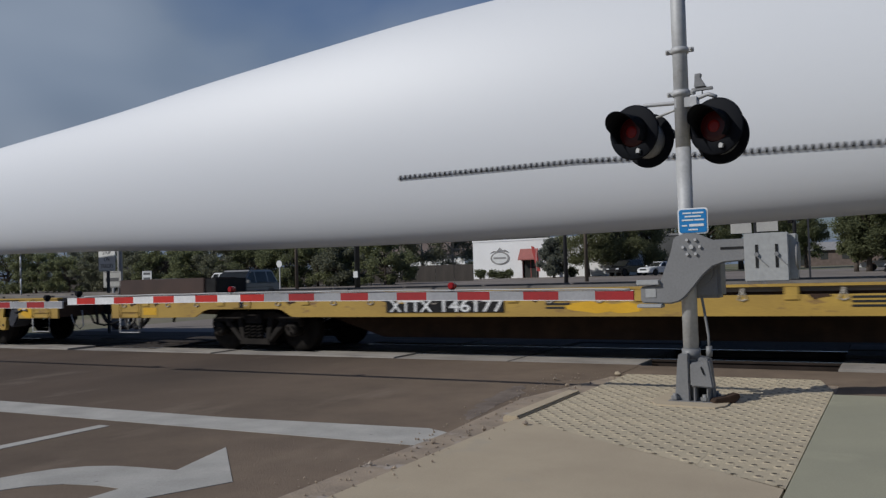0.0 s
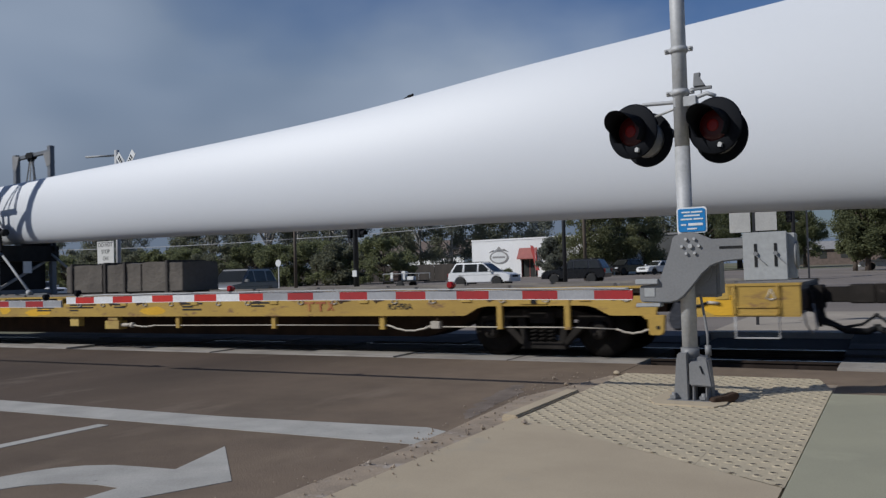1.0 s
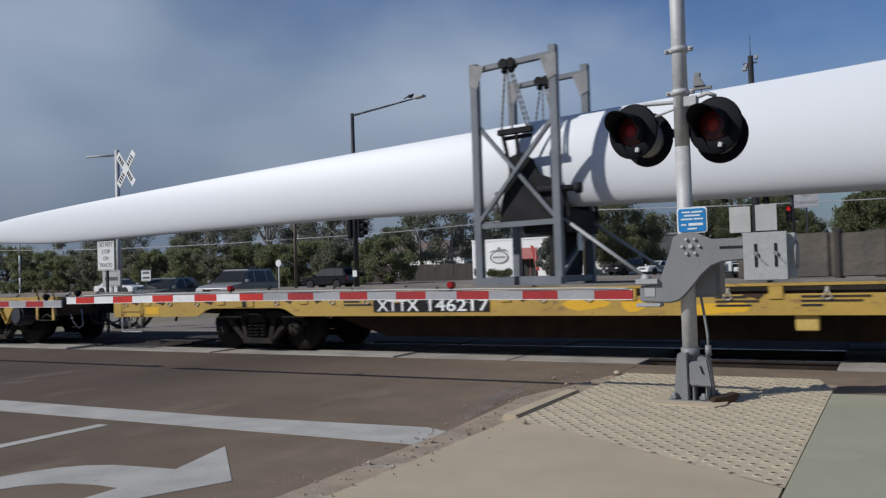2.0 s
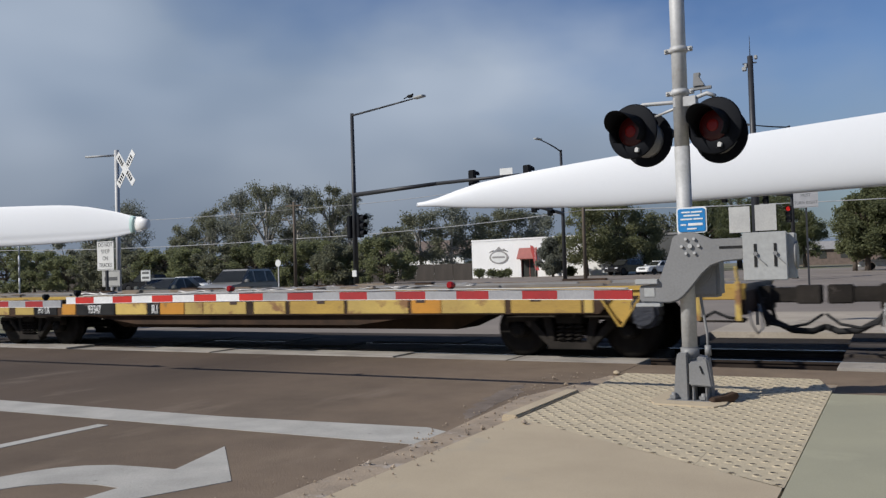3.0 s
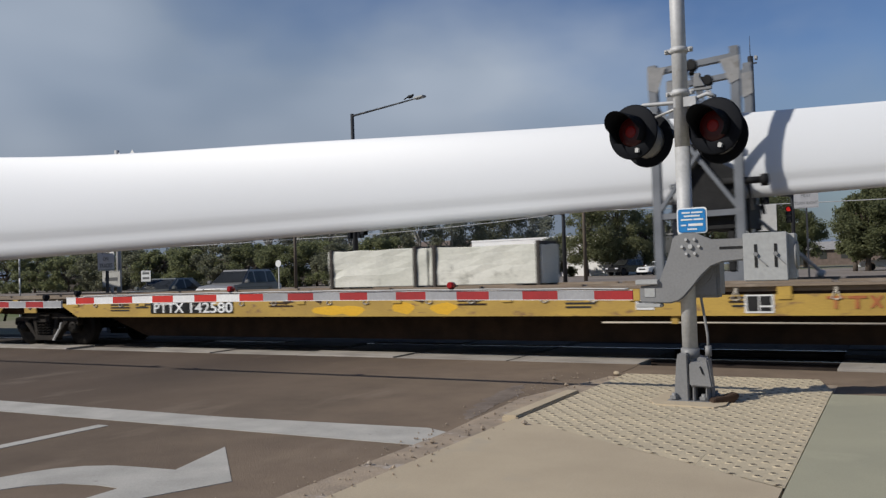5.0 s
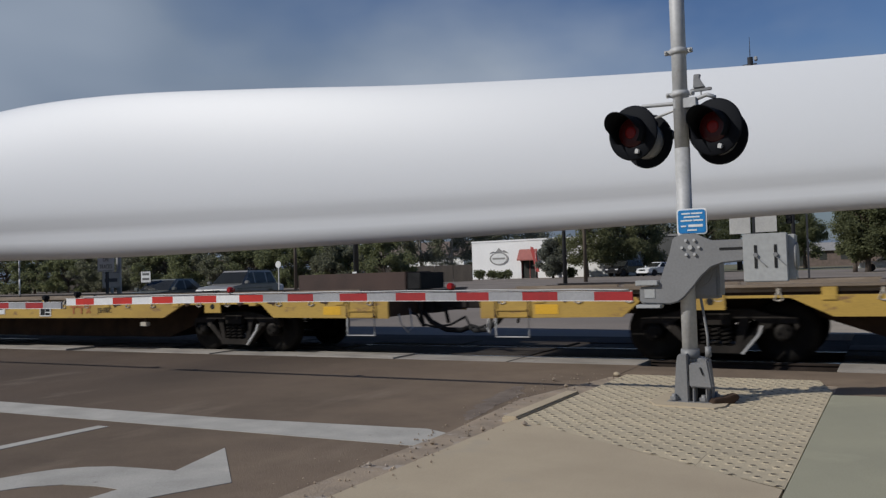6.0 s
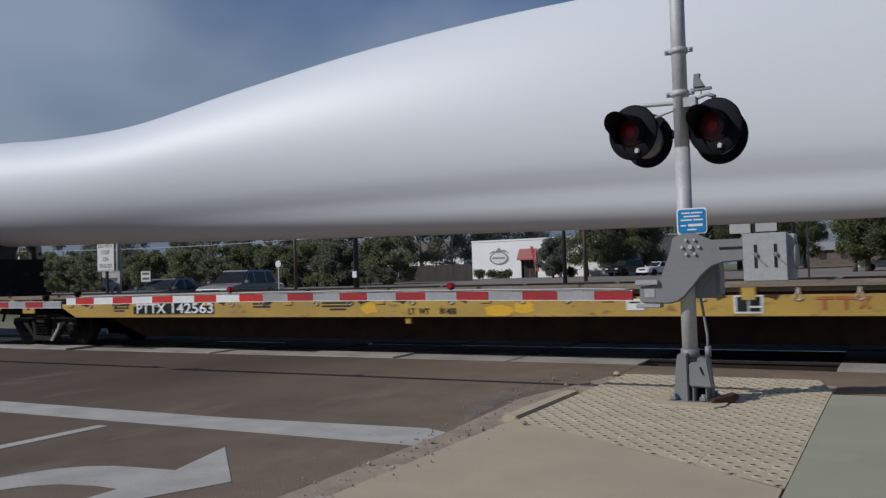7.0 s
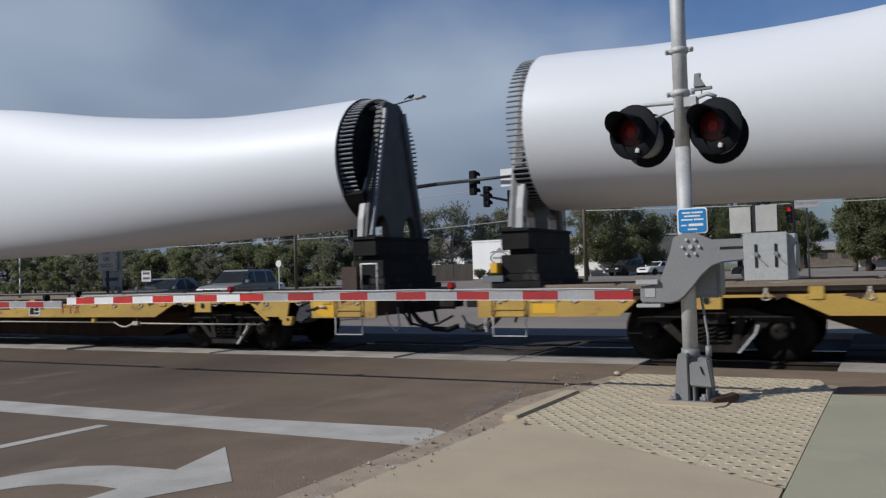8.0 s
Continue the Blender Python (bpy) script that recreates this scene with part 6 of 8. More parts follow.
def striped_arm(parent, x_from, x_to, z_from, z_to, y, count, first_red, faded, tail=0.0):
    """A gate arm of alternating sheeting; each stripe a piece of its own."""
    bm = BM()
    n = 24
    at = lambda f: (x_from + (x_to - x_from) * f, z_from + (z_to - z_from) * f + 0.022 * math.sin(math.pi * f))
    for i in range(n):
        (xa, za), (xb, zb) = at(i / n * (1 + tail)), at((i + 1) / n * (1 + tail))
        for u, v in ((-0.052, -0.046), (0.046, 0.052)):
            q = [bm.verts.new(p) for p in ((xa, y - 0.014, za + u), (xb, y - 0.014, zb + u), (xb, y + 0.02, zb + u), (xa, y + 0.02, za + u), (xa, y - 0.014, za + v), (xb, y - 0.014, zb + v), (xb, y + 0.02, zb + v), (xa, y + 0.02, za + v))]
            for f in ((3, 2, 1, 0), (4, 5, 6, 7), (0, 1, 5, 4), (1, 2, 6, 5), (2, 3, 7, 6), (3, 0, 4, 7)):
                bm.faces.new([q[k] for k in f])
    arm = part("gate_arm", bm, M["white_sheet"], parent, "long gate arm in red and white stripes")
    for i in range(count):
        (xa, za), (xb, zb) = at(i / count), at((i + 1) / count)
        bm = BM()
        v = [bm.verts.new(p) for p in ((xa, y - 0.010, za - 0.046), (xb, y - 0.010, zb - 0.046), (xb, y - 0.010, zb + 0.046), (xa, y - 0.010, za + 0.046),
                                       (xa, y + 0.015, za - 0.046), (xb, y + 0.015, zb - 0.046), (xb, y + 0.015, zb + 0.046), (xa, y + 0.015, za + 0.046))]
        for f in ((3, 2, 1, 0), (4, 5, 6, 7), (0, 1, 5, 4), (1, 2, 6, 5), (2, 3, 7, 6), (3, 0, 4, 7)):
            bm.faces.new([v[k] for k in f])
        red = (i % 2 == 0) == first_red
        part("stripe", bm, (M["red_faded"] if i < faded else M["red_sheet"]) if red else M["grey_sheet"] if i < faded else M["white_sheet"], arm, "red stripe" if red else "pale stripe")
    if tail:
        (xa, za), (xb, zb) = at(1.0), at(1 + tail)
        bm = BM()
        box(bm, min(xa, xb) + 0.002, max(xa, xb) - 0.002, y - 0.010, y + 0.015, za - 0.046, za + 0.046)
        part("stripe", bm, M["white_sheet"], arm, "pale stripe")
    return arm, at


def arm_lamp(arm, x, y, z, dark=False):
    bm = BM()
    box(bm, x - 0.025, x + 0.025, y - 0.02, y + 0.02, z, z + 0.03)
    p = part("arm_lamp", bm, M["blackmatt"], arm, "small lamp on the gate arm", 0.004)
    bm = BM()
    tube(bm, (x, y - 0.045, z + 0.062), (x, y + 0.045, z + 0.062), 0.038, seg=16)
    part("lens", bm, M["red_small"] if not dark else M["black"], p, "round red lens" if not dark else "dark lens", 0.008)


def rounded(x0, x1, z0, z1, r):
    """Outline of a plate with round corners."""
    mids = ((x1 - r, z1 - r, 0), (x0 + r, z1 - r, 90), (x0 + r, z0 + r, 180), (x1 - r, z0 + r, 270))
    return [(x + r * math.cos(radians(a + 30 * k)), z + r * math.sin(radians(a + 30 * k))) for x, z, a in mids for k in range(4)]


def crossing_signal():
    X, Y = -1.80, 8.25
    g = thing("crossing_signal", "galvanised crossing mast with red lights and a lowered striped gate", "crossing signal", (X, Y, 0.04))
    bm = BM()
    tube(bm, (0, 0, 0.35), (0, 0, 2.45), 0.073, seg=28)
    part("mast", bm, M["galv"], g, "grey galvanised steel mast")
    bm = BM()
    tube(bm, (0, 0, 2.45), (0, 0, 4.75), 0.0715, seg=28)
    part("upper_mast", bm, M["galv"], g, "grey galvanised upper mast")
    for z in (3.40, 2.98):
        bm = BM()
        tube(bm, (0, 0, z - 0.03), (0, 0, z + 0.03), 0.084, seg=24)
        box(bm, -0.135, 0.135, -0.02, 0.02, z - 0.022, z + 0.022)
        for s in (-1, 1):
            tube(bm, (s * 0.115, -0.06, z), (s * 0.115, 0.06, z), 0.014, seg=8)
        part("clamp", bm, M["galv"], g, "bolted pipe clamp", 0.004)
    # cast base with ribs and bolts
    bm = BM()
    prism(bm, [(-0.15, 0.0), (0.20, 0.0), (0.20, 0.05), (0.17, 0.40), (0.02, 0.43), (-0.10, 0.45), (-0.115, 0.40), (-0.15, 0.05)], -0.05, 0.13)
    prism(bm, [(-0.15, 0.0), (-0.015, 0.0), (0.0, 0.45), (-0.10, 0.45), (-0.115, 0.38)], -0.11, -0.05)
    for x in (-0.005, 0.055, 0.175):
        prism(bm, [(x - 0.013, 0.0), (x + 0.013, 0.0), (x + 0.010, 0.17 if x > 0 else 0.46), (x - 0.010, 0.17 if x > 0 else 0.46)], -0.17, -0.05)
    base = part("base", bm, M["greycast"], g, "grey cast split base", 0.01)
    bm = BM()
    box(bm, 0.07, 0.16, -0.056, -0.049, 0.03, 0.14)
    part("cavity", bm, M["blackmatt"], base, "dark hollow under the cover")
    bm = BM()
    prism(bm, [(0.02, 0.15), (0.235, 0.14), (0.225, 0.22), (0.195, 0.41), (0.16, 0.425), (0.14, 0.385), (0.02, 0.375)], -0.185, -0.055)
    door = part("base_door", bm, M["greycast"], g, "grey hinged base cover", 0.014)
    bm = BM()
    bar(bm, (0.125, -0.19, 0.34), (0.15, -0.19, 0.27), 0.018, 0.012)
    part("hasp", bm, M["blackmatt"], door, "dark hasp on the cover")
    bm = BM()
    box(bm, -0.2, 0.26, -0.2, 0.2, -0.03, 0.012)
    part("base_plate", bm, M["greycast"], g, "grey steel base plate", 0.006)
    for x, y in ((-0.14, -0.13), (0.14, -0.14), (0.20, 0.13), (-0.14, 0.13)):
        bm = BM()
        tube(bm, (x, y, 0.0), (x, y, 0.075), 0.022, seg=8)
        tube(bm, (x, y, 0.02), (x, y, 0.05), 0.04, seg=6)
        part("bolt", bm, M["greycast"], g, "anchor bolt")
    bm = BM()
    tube(bm, (-0.085, 0, 0.42), (0.085, 0, 0.42), 0.03, seg=10)
    tube(bm, (0, 0, 0.40), (0, 0, 0.50), 0.088, seg=24)
    part("collar", bm, M["greycast"], g, "grey collar on the base", 0.006)
    bm = BM()
    wire(bm, [(0.17, 0.0, 0.40), (0.165, 0.02, 0.62), (0.14, 0.03, 0.80), (0.11, 0.04, 1.0), (0.10, 0.05, 1.25)], 0.013, 12)
    tube(bm, (0.17, 0, 0.42), (0.17, 0, 0.52), 0.03, seg=12)
    part("conduit", bm, M["greycast"], g, "bent cable conduit")
    # light units
    bm = BM()
    wire(bm, [(-0.42, -0.03, 2.86), (-0.36, -0.03, 2.90), (-0.08, 0, 2.895), (0.08, 0, 2.895), (0.26, -0.03, 2.94), (0.34, -0.03, 2.90)], 0.02, 10)
    wire(bm, [(-0.27, 0.05, 2.78), (-0.06, 0, 2.83), (0.1, 0.0, 2.83)], 0.014, 8)
    box(bm, -0.06, 0.16, -0.06, 0.06, 2.83, 2.93)
    part("cross_arm", bm, M["galv"], g, "pipe cross arm for the lights", 0.006)
    bm = BM()
    prism(bm, [(0.13, 3.02), (0.24, 3.02), (0.19, 3.11), (0.20, 3.15), (0.14, 3.15)], -0.03, 0.03)
    bar(bm, (0.1, 0, 3.0), (0.30, 0, 3.0), 0.03, 0.03)
    tube(bm, (0.2, 0, 3.0), (0.2, 0, 2.93), 0.008, seg=6)
    part("cable_bracket", bm, M["greycast"], g, "small cable bracket", 0.006)
    for x, z in ((-0.455, 2.63), (0.335, 2.605)):
        bm = BM()
        tube(bm, (x, 0.1, z + 0.15), (x * 0.94, 0.02, z + 0.27), 0.03, seg=10)
        part("hanger", bm, M["galv"], g, "short lamp hanger")
        lamp_head(g, (x - 0.01, -0.06, z + 0.01), -15)
        lamp_head(g, (x + (0.075 if x < 0 else 0.0), 0.20, z - 0.05), 165)
    # blue notice
    bm = BM()
    prism(bm, rounded(-0.06, 0.225, 1.60, 1.85, 0.03), -0.092, -0.086)
    sign = part("notice", bm, M["white"], g, "small blue notice with white lines", 0.002)
    bm = BM()
    prism(bm, rounded(-0.046, 0.211, 1.614, 1.836, 0.022), -0.098, -0.092)
    part("notice_face", bm, M["blue"], sign, "blue notice face")
    for k, (a, b) in enumerate(((-0.01, 0.07), (0.08, 0.185), (0.01, 0.16), (-0.02, 0.09), (0.10, 0.19), (-0.02, 0.03), (0.04, 0.13))):
        bm = BM()
        z = (1.795, 1.795, 1.762, 1.728, 1.728, 1.675, 1.635)[k]
        box(bm, a, b, -0.102, -0.097, z, z + 0.014)
        part("text_bar", bm, M["white"], sign, "white line of small print")
    bm = BM()
    box(bm, 0.05, 0.185, -0.102, -0.097, 1.672, 1.696)
    part("text_bar", bm, M["white"], sign, "white number strip")
    # gate mechanism: swinging casting, drum, counterweights
    bm = BM()
    tube(bm, (0.10, -0.02, 1.24), (0.10, 0.28, 1.24), 0.17, seg=24)
    box(bm, -0.02, 0.30, 0.0, 0.3, 0.98, 1.38)
    part("gate_machine", bm, M["greycast"], g, "dark grey gate machine housing", 0.03)
    bm = BM()
    arc = [(0.56, 1.33), (0.36, 1.315), (0.26, 1.28), (0.17, 1.20), (0.09, 1.10), (0.0, 1.0), (-0.06, 0.955), (-0.14, 0.935)]
    prism(bm, [(-0.09, 1.575), (0.0, 1.605), (0.12, 1.605), (0.20, 1.565), (0.27, 1.535), (0.56, 1.535)] + arc + [(-0.40, 0.945), (-0.43, 0.96), (-0.43, 1.105), (-0.30, 1.12), (-0.23, 1.17), (-0.13, 1.42)], -0.16, -0.10)
    plate = part("gate_casting", bm, M["greycast"], g, "curved grey swinging gate casting", 0.012)
    for k in range(7):
        bm = BM()
        a = k * math.pi / 3
        r = 0.0 if k == 6 else 0.078
        x, z = 0.075 + r * math.cos(a), 1.475 + r * math.sin(a)
        tube(bm, (x, -0.185, z), (x, -0.155, z), 0.022 if k == 6 else 0.014, seg=8)
        part("bolt", bm, M["galv"], plate, "bolt head")
    bm = BM()
    box(bm, 0.34, 0.56, -0.166, -0.158, 1.44, 1.462)
    part("slot", bm, M["blackmatt"], plate, "dark slot")
    bm = BM()
    box(bm, -0.38, -0.28, -0.166, -0.158, 1.0, 1.085)
    part("maker_plate", bm, M["greylight"], plate, "raised plate")
    bm = BM()
    box(bm, -0.46, -0.24, -0.2, -0.06, 1.12, 1.17)
    part("arm_clamp", bm, M["greylight"], plate, "grey clamp for the gate arm", 0.006)
    bm = BM()
    box(bm, -0.46, -0.22, -0.2, -0.06, 0.90, 0.935)
    part("arm_clamp", bm, M["greylight"], plate, "grey clamp for the gate arm", 0.006)
    bm = BM()
    box(bm, 0.56, 0.94, -0.24, -0.17, 1.135, 1.575)
    weight = part("counterweight", bm, M["greylight"], g, "light grey counterweight plates with two slots", 0.008)
    bm = BM()
    box(bm, 0.90, 1.0, -0.16, 0.0, 1.15, 1.56)
    part("weight_back", bm, M["greylight"], weight, "second grey weight plate", 0.008)
    bm = BM()
    tube(bm, (0.99, -0.09, 1.36), (1.012, -0.09, 1.36), 0.13, seg=24)
    part("weight_disc", bm, M["greycast"], weight, "round grey weight", 0.006)
    for x in (0.67, 0.84):
        bm = BM()
        box(bm, x - 0.012, x + 0.012, -0.246, -0.238, 1.26, 1.47)
        part("slot", bm, M["blackmatt"], weight, "black slot")
        bm = BM()
        bar(bm, (x - 0.01, -0.25, 1.375), (x + 0.085, -0.25, 1.28), 0.018, 0.008)
        tube(bm, (x, -0.262, 1.38), (x, -0.244, 1.38), 0.02, seg=8)
        part("indicator", bm, M["greycast"], weight, "grey pointer")
    arm, at = striped_arm(g, -2.316 - X, -10.58 - X, 1.02, 1.05, -0.10, 21, True, 12, 0.0254)
    for wx, dark in ((-4.35, False), (-7.58, False), (-10.55, True)):
        arm_lamp(arm, wx - X, -0.10, at((wx + 2.316) / -8.264)[1] + 0.05, dark)
    bm = BM()
    wire(bm, [(-0.55 - 0.0, -0.12, 1.085)] + [(-0.6 - 0.5 * k, -0.12, at((0.07 + 0.5 * k) / 8.53)[1] + 0.062 + 0.006 * (k % 2)) for k in range(17)], 0.008, 6)
    part("lamp_cable", bm, M["galv"], arm, "thin cable along the gate arm")
    bm = BM()
    prism(bm, [(-0.36, -0.24), (-0.26, -0.42), (0.30, -0.47), (0.38, -0.30), (0.36, 0.34), (-0.34, 0.40)], -0.12, 0.014, "XY")
    foot = tagged(part("mast_footing", bm, M["concrete"], None, bevel=0.015), "low concrete footing under the crossing mast", "footing", kind="structure")
    foot.location = (X, Y, 0.035)
    # small dark piece beside the base
    c = thing("dark_piece", "small dark piece lying on the tiles", "debris", (-1.50, 8.14, 0.04), rz=40)
    bm = BM()
    prism(bm, [(-0.12, 0.0), (0.10, 0.0), (0.16, 0.05), (0.14, 0.09), (0.03, 0.06), (-0.10, 0.045)], -0.05, 0.05)
    part("piece", bm, M["rust"], c, bevel=0.008)


crossing_signal()


def far_gate():
    """The gate that comes in from the other kerb, its mast at the far side of the road."""
    g = thing("crossing_gate", "second lowered striped gate reaching in from the opposite kerb", "crossing gate", (-20.6, 8.3, 0.0))
    bm = BM()
    tube(bm, (0, 0, 0), (0, 0, 1.7), 0.07, seg=20)
    part("post", bm, M["galv"], g, "grey steel post")
    bm = BM()
    box(bm, -0.2, 0.25, -0.2, 0.2, 0.8, 1.35)
    part("gate_machine", bm, M["greycast"], g, "grey gate machine", 0.03)
    bm = BM()
    box(bm, -0.25, 0.25, -0.25, 0.25, -0.15, 0.06)
    part("foot", bm, M["concrete"], g, "concrete foot", 0.02)
    arm, at = striped_arm(g, 0.25, 9.49, 1.02, 1.035, 0.0, 22, True, 22)
    arm_lamp(arm, 9.13, 0.0, at(0.961)[1] + 0.05, True)


far_gate()


def grit():
    """Loose stones in the gutter and on the road edge."""
    rnd = random.Random(4)
    verts, faces = [], []
    for k in range(260):
        y = rnd.uniform(3.2, 10.2)
        x = -3.25 + rnd.gauss(0, 0.22) - (0.25 if y > 7 else 0)
        r = rnd.uniform(0.004, 0.014) if k > 8 else rnd.uniform(0.02, 0.032)
        z = 0.008 if x < -3.02 else 0.038
        n0 = len(verts)
        p = [(1, 0, 0), (-1, 0, 0), (0, 1, 0), (0, -1, 0), (0, 0, 0.9), (0, 0, -0.6)]
        verts += [(x + r * a * rnd.uniform(0.7, 1.3), y + r * b * rnd.uniform(0.7, 1.3), z + r * 0.5 + r * c) for a, b, c in p]
        faces += [tuple(n0 + i for i in f) for f in ((0, 2, 4), (2, 1, 4), (1, 3, 4), (3, 0, 4), (2, 0, 5), (1, 2, 5), (3, 1, 5), (0, 3, 5))]
    me = bpy.data.meshes.new("grit")
    me.from_pydata(verts, [], faces)
    me.materials.append(M["dirt"])
    tagged(new("grit", me), "scattered small stones and grit in the gutter", "gravel", kind="stuff")
    s = thing("stone", "pale loose stone on the asphalt", "stone", (-3.12, 10.15, 0.0))
    bm = BM()
    bmesh.ops.create_icosphere(bm, subdivisions=2, radius=0.035)
    for v in bm.verts:
        v.co = Vector((v.co.x * 1.3, v.co.y, v.co.z * 0.8 + 0.024)) * (1 + 0.25 * noise.noise(v.co * 30))
    part("body", bm, M["concrete"], s)


grit()


# ---- beyond the tracks ----
F = dict(
    pole=paint("dark bronze pole", (0.035, 0.036, 0.04), (0.025, 0.026, 0.03), 0.5, 0.2, bump=0.05),
    wood=paint("weathered pole timber", (0.13, 0.10, 0.075), (0.08, 0.065, 0.05), 0.9, scale=3, stretch=(1, 1, 0.2), bump=0.4),
    cable=paint("overhead cable", (0.42, 0.42, 0.42), rough=0.6, bump=0.0),
    bark=paint("bark", (0.11, 0.085, 0.065), (0.07, 0.055, 0.045), 0.95, scale=6, bump=0.8, stretch=(1, 1, 0.3)),
    bark_pale=paint("pale grey bark", (0.34, 0.32, 0.29), (0.24, 0.225, 0.2), 0.95, scale=6, bump=0.8, stretch=(1, 1, 0.3)),
    leaf_green=paint("green leaves", (0.23, 0.245, 0.125), (0.18, 0.195, 0.10), 0.95, scale=0.6, fine=8, bump=0, island=0.18),
    leaf_dark=paint("dark leaves", (0.19, 0.205, 0.105), (0.145, 0.16, 0.08), 0.95, scale=0.6, fine=8, bump=0, island=0.18),
    leaf_olive=paint("olive leaves", (0.245, 0.25, 0.13), (0.175, 0.185, 0.095), 0.95, scale=0.6, fine=8, bump=0, island=0.22),
    leaf_dull=paint("dull autumn leaves", (0.225, 0.23, 0.155), (0.175, 0.18, 0.12), 0.95, scale=0.6, fine=8, bump=0, island=0.18),
    leaf_grey=paint("grey green leaves", (0.245, 0.255, 0.205), (0.195, 0.205, 0.165), 0.95, scale=0.6, fine=8, bump=0, island=0.18),
    stucco=paint("white stucco", (0.84, 0.83, 0.81), (0.78, 0.77, 0.75), 0.85, scale=0.4, fine=12, bump=0.1),
    trim=paint("grey roof trim", (0.3, 0.29, 0.28), rough=0.7),
    awning=paint("sun-faded red awning", (0.36, 0.12, 0.10), (0.29, 0.10, 0.085), 0.75, scale=2),
    redcloth=paint("red awning", (0.42, 0.05, 0.045), (0.33, 0.045, 0.04), 0.7, scale=2),
    fence=paint("dark weathered boards", (0.06, 0.05, 0.042), (0.04, 0.034, 0.029), 0.9, scale=1.5, fine=12, bump=0.3, stretch=(1, 1, 0.2)),
    darkwall=paint("grey block wall", (0.12, 0.12, 0.115), (0.09, 0.09, 0.085), 0.85, scale=0.5, fine=10),
    roof=paint("brown shingle", (0.16, 0.12, 0.10), (0.11, 0.085, 0.07), 0.9, scale=2, fine=15, bump=0.4),
    hill=paint("hazy hills", (0.16, 0.20, 0.26), (0.13, 0.17, 0.22), 1.0, scale=0.004, fine=0.05, bump=0),
    glass=glass("dark car glass", (0.05, 0.052, 0.048), 0.12),
    tyre=paint("tyre rubber", (0.02, 0.02, 0.02), rough=0.85, bump=0.2),
    rim=paint("alloy rim", (0.45, 0.45, 0.46), rough=0.3, metal=0.8, bump=0.0),
    lampglass=glass("headlamp glass", (0.6, 0.6, 0.6), 0.1),
    taillamp=paint("tail lamp", (0.35, 0.01, 0.01), rough=0.2, bump=0),
    car_white=paint("white car paint", (0.72, 0.72, 0.71), (0.68, 0.68, 0.67), 0.25, bump=0.0),
    car_black=paint("black car paint", (0.014, 0.014, 0.016), rough=0.2, bump=0.0),
    car_blue=paint("dull grey car paint", (0.25, 0.245, 0.235), (0.22, 0.217, 0.21), 0.28, bump=0.0),
    car_grey=paint("green-grey car paint", (0.17, 0.18, 0.17), rough=0.25, bump=0.0),
    amber=paint("unlit signal lens", (0.03, 0.025, 0.02), rough=0.3, bump=0.0),
    red_lit=paint("lit red signal", (0.4, 0.01, 0.01), rough=0.3, bump=0.0, emit=(1.0, 0.03, 0.02, 0.35)),
)


def leafy(m):
    """Lets light through a leaf material, as thin leaves do."""
    n, l = m.node_tree.nodes, m.node_tree.links
    b, out = n["Principled BSDF"], n["Material Output"]
    tr, mx = n.new("ShaderNodeBsdfTranslucent"), n.new("ShaderNodeMixShader")
    mx.inputs["Fac"].default_value = 0.62
    l.new(b.inputs["Base Color"].links[0].from_socket, tr.inputs["Color"])
    l.new(b.outputs["BSDF"], mx.inputs[1])
    l.new(tr.outputs["BSDF"], mx.inputs[2])
    l.new(mx.outputs["Shader"], out.inputs["Surface"])


for leaf_kind in ("leaf_green", "leaf_dark", "leaf_olive", "leaf_dull", "leaf_grey"):
    leafy(F[leaf_kind])


def round_pole(parent, pts, radii, material, name="pole", label=""):
    bm = BM()
    for (p, q), (r0, r1) in zip(zip(pts, pts[1:]), zip(radii, radii[1:])):
        tube(bm, p, q, r0, r1, seg=14)
    return part(name, bm, material, parent, label)


def signal_head(parent, at, turn, lit=False, count=3):
    """A three-lamp traffic signal with visors, facing -y before turning."""
    bm = BM()
    box(bm, -0.17, 0.17, -0.1, 0.1, -0.18 * count, 0.18 * count)
    me = mesh_of(bm, "signal_head", M["black"], 0.03)
    h = piece("signal_head", me, parent, pose(*at, 0, 0, turn))
    for k in range(count):
        z = 0.36 * (count - 1) / 2 - 0.36 * k
        bm = BM()
        tube(bm, (0, -0.105, z), (0, -0.13, z), 0.145, seg=18)
        part("lens", bm, F["red_lit"] if lit and k == 0 else F["amber"], h, "lit red lens" if lit and k == 0 else "unlit lens")
        bm = BM()
        rows = []
        for i in range(13):
            a = math.radians(-20 + 220 * i / 12)
            rows.append([bm.verts.new((r * math.cos(a), y, z + r * math.sin(a))) for r, y in ((0.155, -0.1), (0.155, -0.32), (0.148, -0.32), (0.148, -0.1))])
        for u, w in zip(rows, rows[1:]):
            for q in range(4):
                bm.faces.new((u[q], u[(q + 1) % 4], w[(q + 1) % 4], w[q]))
        part("visor", bm, M["black"], h, "black visor")
    return h


